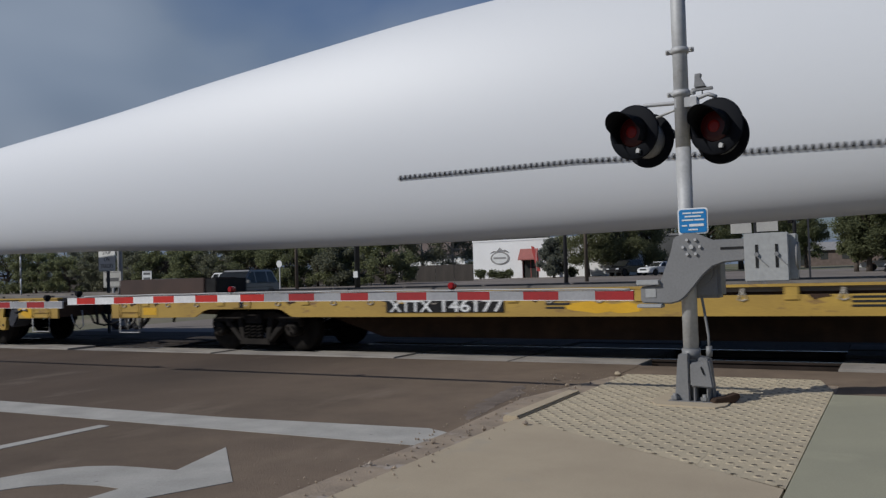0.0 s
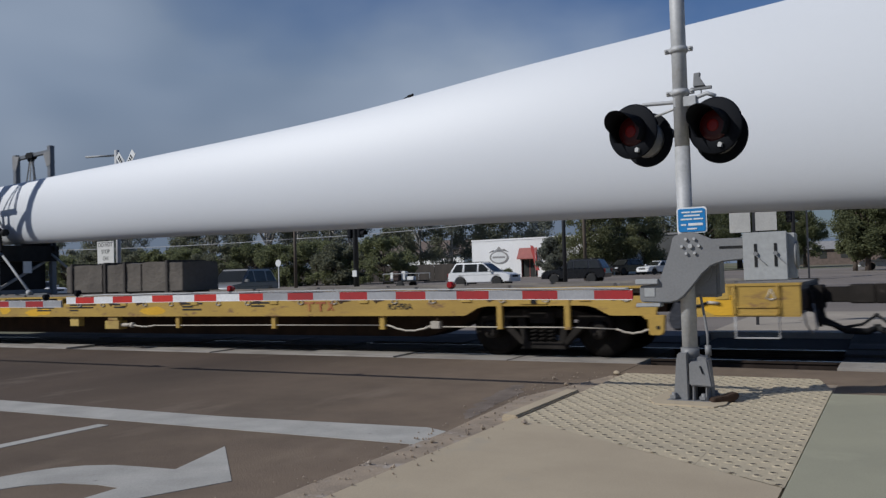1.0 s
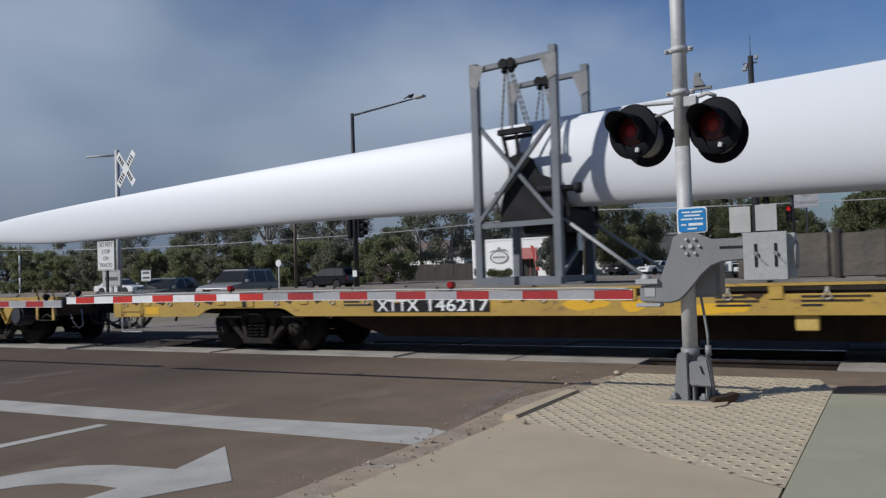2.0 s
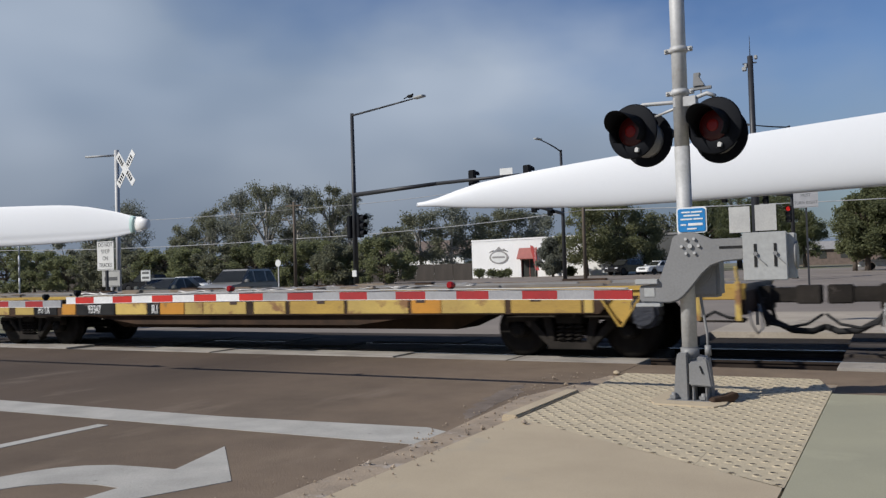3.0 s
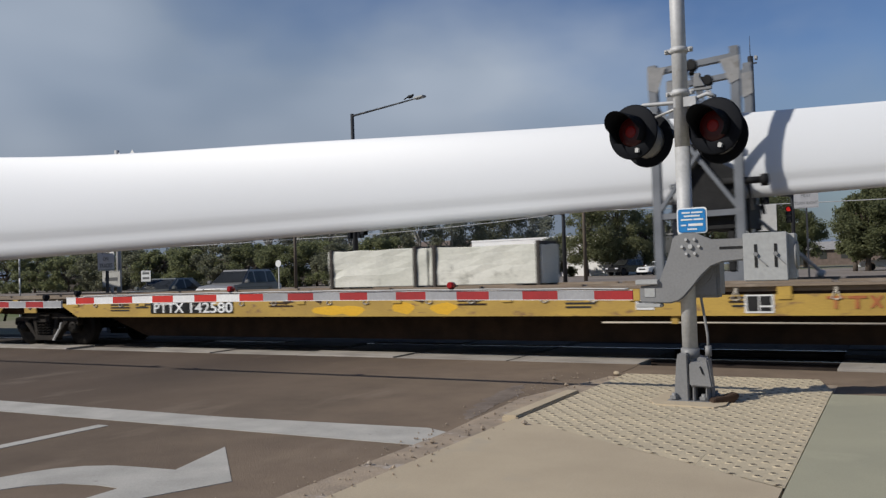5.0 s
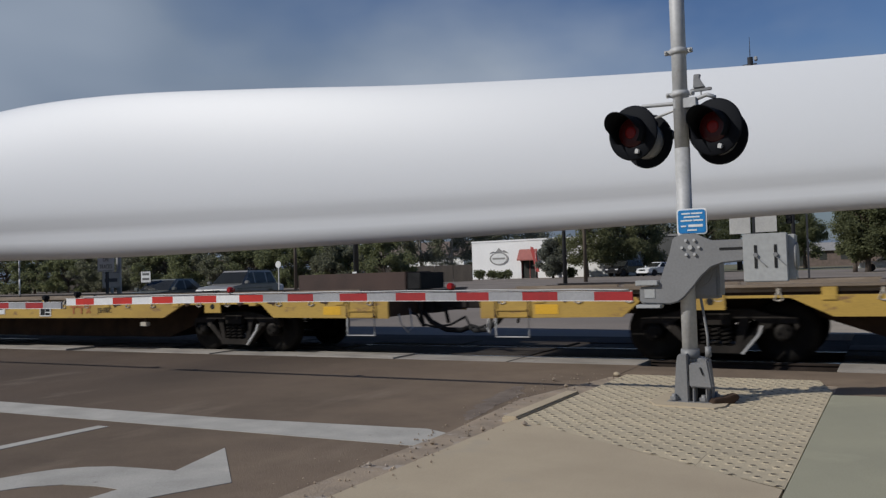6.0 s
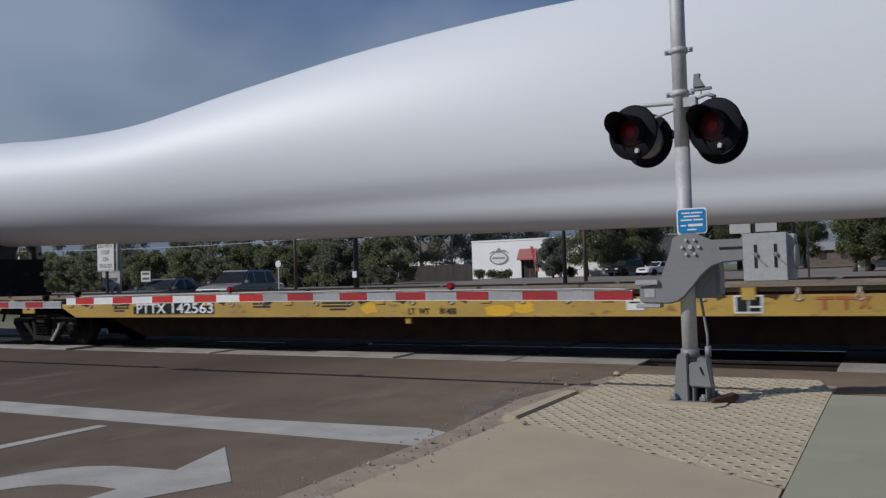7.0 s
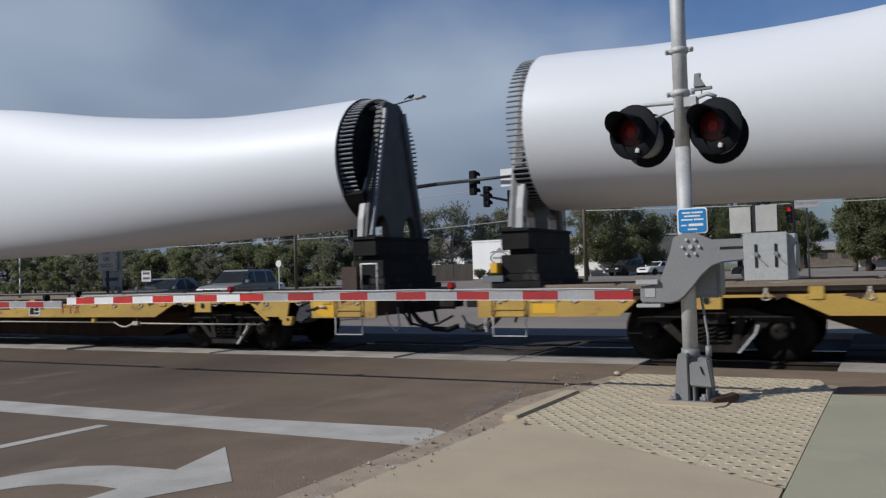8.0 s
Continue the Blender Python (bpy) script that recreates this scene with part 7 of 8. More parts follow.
def street_lamps():
    # tall lamp with a signal arm
    def lamp(base, top_z, head, arm_z, arm_end, heads, turn, label, sign=None, lit=()):
        x, y = base
        z0 = rise(x, y)
        g = thing("street_lamp", label, "street lamp", (x, y, z0), group="street lamps with signals")
        h = top_z - z0
        bm = BM()
        tube(bm, (0, 0, 0), (0, 0, 0.25), 0.22, 0.2, seg=16)
        part("base", bm, F["pole"], g, "dark flared base")
        round_pole(g, [(0, 0, 0.2), (0, 0, h)], [0.14, 0.085], F["pole"], "pole", "dark tapered pole")
        hx, hy, hz = head[0] - x, head[1] - y, head[2] - z0
        pts = [(hx * f, hy * f, (h - 0.1) + (hz - h + 0.1) * (1 - (1 - f) ** 1.6)) for f in (0, 0.25, 0.5, 0.75, 0.9)]
        round_pole(g, pts, [0.05, 0.045, 0.04, 0.035, 0.03], F["pole"], "bracket_arm", "dark curved bracket arm")
        bm = BM()
        v = Vector((hx, hy, 0)).normalized()
        bar(bm, Vector((hx, hy, hz)) - v * 0.55, Vector((hx, hy, hz)) + v * 0.1, 0.26, 0.10)
        part("luminaire", bm, M["greylight"], g, "flat grey luminaire", 0.03)
        if arm_end:
            ax, ay, az = arm_end[0] - x, arm_end[1] - y, arm_end[2] - z0
            round_pole(g, [(0, 0, arm_z - z0), (ax * 0.5, ay * 0.5, (arm_z - z0 + az) / 2 + 0.06), (ax, ay, az)], [0.11, 0.085, 0.055], F["pole"], "mast_arm", "dark signal mast arm")
            for k, (sx, sy, sz) in enumerate(heads):
                signal_head(g, (sx - x, sy - y, sz - z0), turn, k in lit)
        if sign:
            bm = BM()
            sx, sy, sz = sign[0] - x, sign[1] - y, sign[2] - z0
            box(bm, sx - 0.3, sx + 0.3, sy - 0.12, sy - 0.10, sz - 0.38, sz + 0.38)
            part("arm_sign", bm, M["white"], g, "white sign on the arm")
        return g

    a = lamp((-22.8, 33.1), 9.12, (-17.72, 31.12, 8.98), 5.18, (-13.3, 32.47, 5.38), [(-16.38, 33.0, 5.28), (-13.5, 32.4, 5.2)], 165, "tall dark street lamp with a signal mast arm", (-14.64, 32.9, 5.36))
    signal_head(a, (-0.35, 0.1, 3.6), 150)
    signal_head(a, (0.38, -0.1, 3.6), 80)
    bm = BM()
    box(bm, -0.12, 0.12, -0.16, -0.12, 1.2, 1.5)
    part("push_button", bm, M["white"], a, "small pale button plate")
    lamp((-18.9, 51.1), 9.05, (-19.5, 48.35, 9.5), 4.92, (-18.3, 37.7, 5.2), [(-18.5, 38.8, 5.2), (-18.6, 42.06, 5.25), (-18.75, 45.87, 5.25), (-18.85, 48.7, 5.2)], 60, "tall dark street lamp with a long signal arm")
    lamp((-5.95, 59.3), 10.34, (-8.0, 54.6, 10.0), 5.75, (-10.4, 48.8, 5.55), [(-8.95, 51.95, 5.55), (-7.19, 56.32, 5.6), (-6.1, 58.6, 4.45)], -8, "tall dark street lamp with red signals on its arm", (-10.05, 49.1, 5.42), (0, 2))
    # camera mast
    g = thing("camera_mast", "tall dark mast with cameras and an antenna", "mast", (-5.85, 42.3, rise(0, 42.3)))
    round_pole(g, [(0, 0, 0), (0, 0, 11.2)], [0.17, 0.13], F["pole"], "pole", "dark steel pole")
    round_pole(g, [(0, 0, 11.2), (0, 0, 12.2)], [0.02, 0.01], F["pole"], "antenna", "thin antenna")
    for dx, dz, w in ((-0.28, 10.6, 0.2), (0.26, 11.1, 0.14), (-0.2, 10.75, 0.12)):
        bm = BM()
        box(bm, dx - w / 2, dx + w / 2, -0.12, 0.12, dz - 0.09, dz + 0.09)
        part("camera_unit", bm, M["greylight"], g, "small pale camera", 0.02)
    bm = BM()
    box(bm, -0.35, 0.3, -0.03, 0.03, 10.82, 10.88)
    part("bracket", bm, F["pole"], g, "dark bracket")
    # bird on the lamp
    b = thing("bird", "small dark bird perched on a lamp arm", "bird", (-18.55, 31.45, 9.03))
    bm = BM()
    bmesh.ops.create_icosphere(bm, subdivisions=2, radius=0.1)
    for v in bm.verts:
        v.co = Vector((v.co.x * 1.5, v.co.y * 0.8, v.co.z * 0.8 + 0.1))
    part("body", bm, M["blackmatt"], b)
    bm = BM()
    tube(bm, (0.1, 0, 0.14), (0.17, 0, 0.17), 0.055, 0.04, seg=10)
    part("head", bm, M["blackmatt"], b)
    bm = BM()
    bar(bm, (-0.12, 0, 0.1), (-0.32, 0, 0.02), 0.08, 0.02)
    part("tail", bm, M["blackmatt"], b)
    # timber utility poles
    for x, y, top in ((-23.0, 67.1, 10.1), (-49.5, 61.9, 8.4), (-95.0, 58.0, 9.5), (30.0, 70.0, 10.0)):
        g = thing("utility_pole", "weathered timber utility pole with a crossarm", "utility pole", (x, y, rise(x, y)), group="utility poles")
        h = top - rise(x, y)
        round_pole(g, [(0, 0, 0), (0, 0, h)], [0.17, 0.11], F["wood"], "pole", "grey-brown timber pole")
        bm = BM()
        box(bm, -0.9, 0.9, -0.06, 0.06, h - 0.45, h - 0.32)
        part("crossarm", bm, F["wood"], g, "timber crossarm", 0.01)
        for dx in (-0.8, -0.3, 0.3, 0.8):
            bm = BM()
            tube(bm, (dx, 0, h - 0.32), (dx, 0, h - 0.18), 0.05, 0.03, seg=8)
            part("insulator", bm, M["greycast"], g, "grey insulator")


street_lamps()


def wires_overhead():
    def span(p, q, sag, r, label):
        bm = BM()
        p, q = Vector(p), Vector(q)
        pts = [p.lerp(q, k / 14) - Vector((0, 0, sag * 4 * (k / 14) * (1 - k / 14))) for k in range(15)]
        wire(bm, pts, r, 5)
        tagged(part("overhead_wire", bm, F["cable"]), label, "cable", group="overhead wires")
    for dz in (0.8,):
        span((-95, 58, 8.2 + dz * 0.6), (-49.5, 61.9, 7.2 + dz * 0.6), 0.5, 0.025, "thin overhead wire between poles")
        span((-49.5, 61.9, 7.2 + dz * 0.6), (-23, 67.1, 8.6 + dz), 0.4, 0.025, "thin overhead wire between poles")
        span((-23, 67.1, 8.6 + dz), (30, 70, 8.6 + dz), 0.6, 0.02, "thin overhead wire between poles")
    span((-49.5, 61.9, 4.9), (-23, 67.1, 6.2), 0.3, 0.035, "low slack overhead cable")
    span((-95, 58, 5.6), (-49.5, 61.9, 4.9), 0.4, 0.035, "low slack overhead cable")
    span((-23, 67.1, 6.2), (30, 70, 6.2), 0.5, 0.035, "low slack overhead cable")


wires_overhead()


def plate_sign(name, label, x, y, z0, width, height, lines, size, turn=0, post=0.0, bars=False, face="white", squeeze=1.0):
    """A sign plate on a post, with its lines of writing."""
    g0 = rise(x, y)
    g = thing(name, label, "road sign", (x, y, g0), rz=turn)
    bm = BM()
    box(bm, -0.03, 0.03, -0.03, 0.03, -0.1, z0 - g0 + height + 0.05)
    part("post", bm, F["pole"] if post == 0 else M["galv"], g, "dark square sign post" if post == 0 else "galvanised sign post")
    bm = BM()
    box(bm, -width / 2, width / 2, -0.042, -0.034, z0 - g0, z0 - g0 + height)
    p = part("plate", bm, M[face], g, "white sign plate with dark writing" if lines else "plain plate")
    if lines:
        for u, v, w, h in ((-width / 2 + 0.02, width / 2 - 0.02, 0.02, 0.03), (-width / 2 + 0.02, width / 2 - 0.02, height - 0.03, height - 0.02)):
            bm = BM()
            box(bm, u, v, -0.045, -0.042, z0 - g0 + w, z0 - g0 + h)
            part("border", bm, M["ink_faded"], p, "thin black border")
    for k, line in enumerate(lines):
        z = z0 - g0 + height * (1 - (k + 0.78) / (len(lines) + 0.25))
        if bars:
            bm = BM()
            box(bm, -width * 0.36, width * 0.36, -0.046, -0.042, z, z + size * 0.5)
            part("text_bar", bm, M["ink_faded"], p, "dark bar of unreadable print")
        else:
            words("lettering", line, size, M["ink_faded"], p, pose(0, -0.044, z), "CENTER", squeeze)
    return g


def signs():
    g = plate_sign("road_sign", "white sign against stopping on the tracks, on a dark post", -2.69, 18.98, 2.98, 0.66, 0.86, ["DO NOT", "STOP", "ON", "TRACKS"], 0.20, 4, squeeze=0.92)
    for dx, z, s in ((-0.28, 2.02, 0.43), (0.25, 2.04, 0.43)):
        bm = BM()
        box(bm, dx - s / 2, dx + s / 2, -0.06, -0.052, z - 0.02, z + 0.54)
        part("blank_plate", bm, M["alu"], g, "blank pale back of another sign", 0.003)
    g = plate_sign("road_sign", "white lane control sign on a thin post", -2.62, 30.4, 3.14, 0.76, 0.82, ["RIGHT LANE", "MUST", "TURN RIGHT"], 0.145, 2, face="grey_sheet", squeeze=0.85)
    plate_sign("road_sign", "white sign against stopping on the tracks, at the opposite kerb", -18.75, 15.42, 1.67, 0.62, 0.78, ["DO NOT", "STOP", "ON", "TRACKS"], 0.155, 2, squeeze=0.85)
    plate_sign("road_sign", "small pale sign with unreadable print", -30.1, 26.9, 1.35, 0.5, 0.5, ["a", "b"], 0.2, 12, bars=True)
    plate_sign("road_sign", "small pale sign with a dark arrow-like mark", -19.86, 16.5, 1.22, 0.6, 0.46, ["a"], 0.2, 12, face="alu", post=1, bars=True)
    g = thing("marker_post", "thin post with a small round white marker", "marker post", (-24.8, 29.8, rise(0, 29.8)))
    bm = BM()
    box(bm, -0.025, 0.025, -0.02, 0.02, 0, 2.1)
    part("post", bm, M["galv"], g)
    bm = BM()
    tube(bm, (0, -0.03, 1.95), (0, -0.02, 1.95), 0.16, seg=18)
    part("disc", bm, M["white"], g, "round white marker")
    g = thing("marker_post", "thin pale banded post", "marker post", (-27.7, 19.0, 0))
    for k in range(7):
        bm = BM()
        tube(bm, (0, 0, k * 0.4), (0, 0, k * 0.4 + 0.4), 0.03, seg=10)
        part("band", bm, M["white_sheet"] if k % 2 else M["greylight"], g)
    # crossbuck beyond the tracks
    g = thing("crossbuck_mast", "galvanised crossing mast with white crossbuck beyond the tracks", "crossing signal", (-19.66, 16.58, 0))
    round_pole(g, [(0, 0, 0), (0, 0, 5.15)], [0.07, 0.065], M["galv"], "mast", "galvanised mast")
    for s in (-1, 1):
        bm = BM()
        box(bm, -0.61, 0.61, -0.012, 0.0, -0.115, 0.115)
        me = mesh_of(bm, "crossbuck_blade", M["white"])
        p = piece("crossbuck_blade", me, g, pose(0.52, -0.12 - 0.014 * (s > 0), 4.55, 0, 47 * s, -10))
        for a, b in ((-0.5, -0.14), (0.14, 0.5)):
            bm = BM()
            for q in range(4):
                u = a + (b - a) * q / 4
                box(bm, u, u + 0.05, -0.018, -0.012, -0.065, 0.065)
            part("letters", bm, M["ink"], p, "dark block of lettering")
    bm = BM()
    tube(bm, (0.0, 0, 5.0), (-0.82, -0.4, 4.98), 0.03, seg=10)
    part("bell_arm", bm, M["greylight"], g, "pale arm standing out from the mast top")
    bm = BM()
    box(bm, -0.2, 0.2, -0.2, 0.2, 0, 0.5)
    part("base", bm, M["greycast"], g, "grey cast base", 0.03)


signs()


# ---- plants ----
def crown(name, parent, clumps, leaf, per, material, rnd, label=""):
    """Leaves in clumps: many small bent quads round each clump's middle."""
    verts, faces = [], []
    for cx, cy, cz, r in clumps:
        for k in range(per):
            d = Vector((rnd.gauss(0, 1), rnd.gauss(0, 1), rnd.gauss(0, 1))).normalized() * r * (rnd.random() ** 0.5) * rnd.uniform(0.7, 1.4)
            c = Vector((cx, cy, cz)) + Vector((d.x, d.y, d.z * 0.8))
            u = Vector((rnd.gauss(0, 1), rnd.gauss(0, 1), rnd.gauss(0, 1))).normalized()
            w = u.orthogonal().normalized()
            s = leaf * rnd.uniform(0.6, 1.5)
            n = len(verts)
            verts += [c - u * s, c + w * s * 0.6, c + u * s, c - w * s * 0.6]
            faces.append((n, n + 1, n + 2, n + 3))
    me = bpy.data.meshes.new(name)
    me.from_pydata([tuple(v) for v in verts], [], faces)
    me.materials.append(material)
    ob = new(name, me)
    ob.parent = parent
    return tagged(ob, label, kind="stuff") if label else tagged(ob, kind="stuff")


def tree(x, y, top, width, material, seed, label, trunk=0.28, low=0.25, leaf=0.16, per=150, count=30, bare=0.0, group="trees beyond the road", bark="bark"):
    rnd = random.Random(seed)
    z0 = rise(x, y)
    h = top - z0
    t = thing("tree", label, "tree", (x, y, z0 - 0.05), group=group)
    bm = BM()
    r = 0.035 * h
    knee = [Vector((0, 0, 0)), Vector((rnd.uniform(-0.1, 0.1), rnd.uniform(-0.1, 0.1), h * 0.2)), Vector((rnd.uniform(-0.3, 0.3), rnd.uniform(-0.3, 0.3), h * 0.45)), Vector((rnd.uniform(-0.4, 0.4), rnd.uniform(-0.4, 0.4), h * 0.8))]
    for k in range(3):
        tube(bm, knee[k], knee[k + 1], r * (1 - k * 0.3), r * (0.7 - k * 0.28), seg=9)
    clumps = []
    for k in range(count):
        a = rnd.uniform(0, 2 * math.pi)
        f = rnd.random()
        z = h * (low + (0.93 - low) * f)
        wide = width / 2 * math.sin(math.pi * min(1, 0.18 + 0.78 * (z / h - low) / (1 - low))) ** 0.7
        d = wide * math.sqrt(rnd.random())
        c = Vector((d * math.cos(a), d * math.sin(a), z))
        cr = rnd.uniform(0.08, 0.16) * min(h, width * 1.2)
        clumps.append((*c, cr))
        if k % 2 == 0:
            root = knee[1].lerp(knee[3], rnd.uniform(0.0, 0.8))
            mid = root.lerp(c, 0.55) + Vector((0, 0, 0.06 * h))
            tube(bm, root, mid, r * 0.34, r * 0.2, seg=6)
            tube(bm, mid, c + Vector((0, 0, bare * h * 0.12)), r * 0.2, r * 0.05, seg=5)
    part("trunk", bm, F[bark], t, "branching brown trunk" if bark == "bark" else "pale bare branching limbs")
    crown("crown", t, clumps, leaf, per, F[material], rnd, "uneven crown of small leaves")
    return t


def plants():
    # low bushy belt along the road
    belt = [(-73.3, 48.9, 5.2, 5.8), (-72.8, 51.5, 4.6, 5.4), (-57.4, 50.7, 4.2, 4.6), (-56.8, 53.4, 4.4, 5.0), (-55.5, 55.2, 4.1, 4.6), (-52.4, 55.8, 4.5, 5.5), (-48.6, 55.5, 4.5, 5.4), (-47.7, 58.3, 4.3, 5.0)]
    belt += [(-44.7, 58.8, 4.5, 5.4), (-44.1, 61.4, 4.3, 4.1), (-37.9, 59.1, 4.5, 4.5), (-74.3, 56.3, 4.2, 5.2), (-70.4, 57.3, 4.5, 5.1)]
    kinds = ["leaf_green", "leaf_green", "leaf_dull", "leaf_green", "leaf_green", "leaf_dull", "leaf_dark"]
    for k, (x, y, top, w) in enumerate(belt):
        f = 73 / y if y < 73 else 1.02          # set back behind the cross street, in the same line of sight
        zt = 1.337 + (top - 1.337) * f
        tree(x * f, y * f, zt, w * f * 1.25, kinds[k % len(kinds)], 100 + k, "bushy green tree beside the far road" if k % 2 else "dull bushy tree beside the far road", low=0.06, count=60, per=300, leaf=0.095)
    # tall half-bare trees behind
    tall = [(-74.3, 59.7, 9.0, 5.4), (-73.1, 62.7, 10.1, 5.5), (-68.6, 70.8, 10.5, 4.5), (-68.2, 74.5, 11.9, 5.3), (-66.3, 77.8, 13.2, 6.1), (-63.0, 79.6, 12.5, 6.1), (-59.7, 81.4, 12.6, 5.4), (-56.2, 81.0, 11.4, 4.0), (-74.9, 73.1, 8.4, 4.1)]
    for k, (x, y, top, w) in enumerate(tall):
        f = 88 / y
        tree(x * f, y * f, 1.337 + (top - 1.337) * f, w * f * 1.1, "leaf_grey" if k % 2 else "leaf_dull", 200 + k, "tall thin-leaved tree with bare grey limbs", low=0.18, count=46, per=270, leaf=0.095, bare=0.75, bark="bark_pale")
    for k, (x, y, top, w) in enumerate(((-121.4, 91.9, 8.8, 10.6), (-120.4, 98.1, 8.4, 10.1), (-65.3, 112.5, 11.2, 7.9), (-61.0, 114.8, 11.9, 7.9), (-58.1, 118.7, 11.0, 7.2), (-54.9, 122.7, 11.4, 8.2), (-50.6, 125.1, 10.9, 8.2), (-66.9, 106.0, 8.6, 7.6), (-31.6, 130.9, 10.0, 9.7), (-42, 131, 10, 9))):
        tree(x, y, top, w * 1.15, "leaf_dull" if k % 3 else "leaf_grey", 300 + k, "distant grey-green tree behind the shop", low=0.08, count=30, per=220, leaf=0.15, bare=0.6, bark="bark_pale")
    # leafy trees near the shop and along the right
    for k, (x, y, top, w, m) in enumerate(((-31.2, 91.5, 9.0, 6.2, "leaf_olive"), (-28.3, 93.8, 9.6, 7.6, "leaf_olive"), (-25.8, 96.4, 8.2, 5.4, "leaf_olive"), (-22.6, 115.3, 10.7, 8.4, "leaf_dark"), (-19.1, 120.6, 12.3, 9.4, "leaf_dark"), (-14.6, 123.1, 11.6, 8.6, "leaf_dark"),
                                           (-10.9, 121.7, 9.0, 5.3, "leaf_dark"), (-3.3, 82.1, 6.7, 2.8, "leaf_green"), (-2.3, 81.9, 8.1, 5.0, "leaf_dark"), (-0.4, 81.7, 8.8, 6.0, "leaf_dark"), (3.5, 82.2, 9.3, 7.5, "leaf_dark"), (9.5, 85, 9.6, 8, "leaf_dark"), (-35.2, 91.2, 5.1, 3.6, "leaf_grey"))):
        tree(x, y, top, w, m, 400 + k, "full leafy green tree", low=0.2 if k < 12 else 0.12, count=48 if k < 3 else 66, per=300, leaf=0.10)
    # clipped shrubs before the shop
    for k, (x, y) in enumerate(((-45.43, 92.6), (-44.01, 93.4), (-42.67, 94.1), (-33.5, 93.0))):
        rnd = random.Random(50 + k)
        s = thing("shrub", "round dark shrub before the shop wall", "shrub", (x, y, rise(x, y) - 0.05), group="shrubs before the shop")
        bm = BM()
        for q in range(5):
            tube(bm, (0, 0, 0), (rnd.uniform(-0.5, 0.5), rnd.uniform(-0.5, 0.5), 0.7), 0.04, 0.015, seg=5)
        part("stems", bm, F["bark"], s)
        crown("foliage", s, [(rnd.uniform(-0.5, 0.5), rnd.uniform(-0.4, 0.4), rnd.uniform(0.35, 0.9), 0.5) for q in range(7)], 0.10, 170, F["leaf_dark"], rnd)


plants()


# ---- buildings and hills ----
def shop():
    x0, x1, y0, y1 = -48.0, -28.0, 95.9, 110.0
    z = rise(0, 95.9)
    g = thing("shop", "low white shop with a faded red awning and an oval sign", "shop", (0, 0, z))
    top = 5.25 - z
    bm = BM()
    for a, b, c, d in ((x0, -41.2, y0, y0 + 0.3), (-39.0, x1, y0, y0 + 0.3), (x0, x0 + 0.3, y0 + 0.3, y1), (x1 - 0.3, x1, y0 + 0.3, y1), (x0 + 0.3, x1 - 0.3, y1 - 0.3, y1)):
        box(bm, a, b, c, d, -0.2, top)
    box(bm, -41.2, -39.0, y0, y0 + 0.3, 2.3, top)
    part("wall", bm, F["stucco"], g, "plain white stucco wall")
    bm = BM()
    box(bm, x0 + 0.3, x1 - 0.3, y0 + 0.3, y1 - 0.3, top - 0.6, top - 0.4)
    part("roof", bm, F["trim"], g, "flat grey roof")
    bm = BM()
    box(bm, x0 - 0.06, x1 + 0.06, y0 - 0.06, y0 - 0.002, top - 0.12, top + 0.08)
    part("coping", bm, F["stucco"], g, "thin white coping")
    bm = BM()
    box(bm, -40.9, -39.3, y0 + 0.15, y0 + 0.22, 0, 2.25)
    d = part("door", bm, F["glass"], g, "dark glass door")
    for a in (-41.2, -40.13, -39.08):
        bm = BM()
        box(bm, a, a + 0.08, y0 + 0.1, y0 + 0.25, 0, 2.3)
        part("door_frame", bm, F["awning"], d, "red door frame")
    bm = BM()
    prism(bm, [(-0.9, 2.2), (-0.9, 2.35), (0.0, 3.6), (0.0, 2.2)], -41.4, -39.0, "YZ")
    a = part("awning", bm, F["awning"], g, "sun-faded red pitched awning")
    a.location = (0, y0 - 0.003, 0)
    # oval sign without lettering
    bm = BM()
    lathe(bm, [(0, 0.9), (-0.06, 0.9)], "Y", 40)
    s = part("oval_sign", bm, F["trim"], g, "grey oval sign", at=(-44.2, y0 - 0.003, 2.55))
    s.scale = (1.45, 1, 0.9)
    bm = BM()
    lathe(bm, [(-0.062, 0.74), (-0.075, 0.74)], "Y", 40)
    part("oval_face", bm, M["white"], s, "pale face of the oval sign")
    bm = BM()
    prism(bm, [(-0.6, -0.12), (0.6, -0.12), (0.6, 0.14), (-0.6, 0.14)], -0.085, -0.076)
    part("sign_band", bm, F["trim"], s, "grey band across the sign")
    bm = BM()
    prism(bm, [(-0.95, 0.72), (-0.55, 1.05), (-0.3, 0.98), (0.0, 1.5), (0.3, 1.08), (0.5, 1.2), (0.95, 0.72), (0.5, 0.9), (0.0, 0.98), (-0.5, 0.9)], -0.06, -0.0)
    part("sign_crest", bm, F["trim"], s, "grey peaked crest over the sign")
    f = thing("feather_flag", "tall narrow red and white feather flag", "flag", (-38.3, 93.5, rise(0, 93.5)))
    round_pole(f, [(0, 0, 0), (0, 0, 3.2), (-0.2, 0, 3.7), (-0.55, 0, 3.85)], [0.03, 0.025, 0.02, 0.015], M["galv"], "pole")
    bm = BM()
    prism(bm, [(-0.02, 0.8), (0.5, 0.75), (0.2, 2.2), (0.02, 3.3), (-0.25, 3.75), (-0.6, 3.85), (-0.55, 3.3), (-0.3, 2.4)], -0.012, 0.012)
    part("cloth", bm, F["redcloth"], f, "red cloth")


shop()


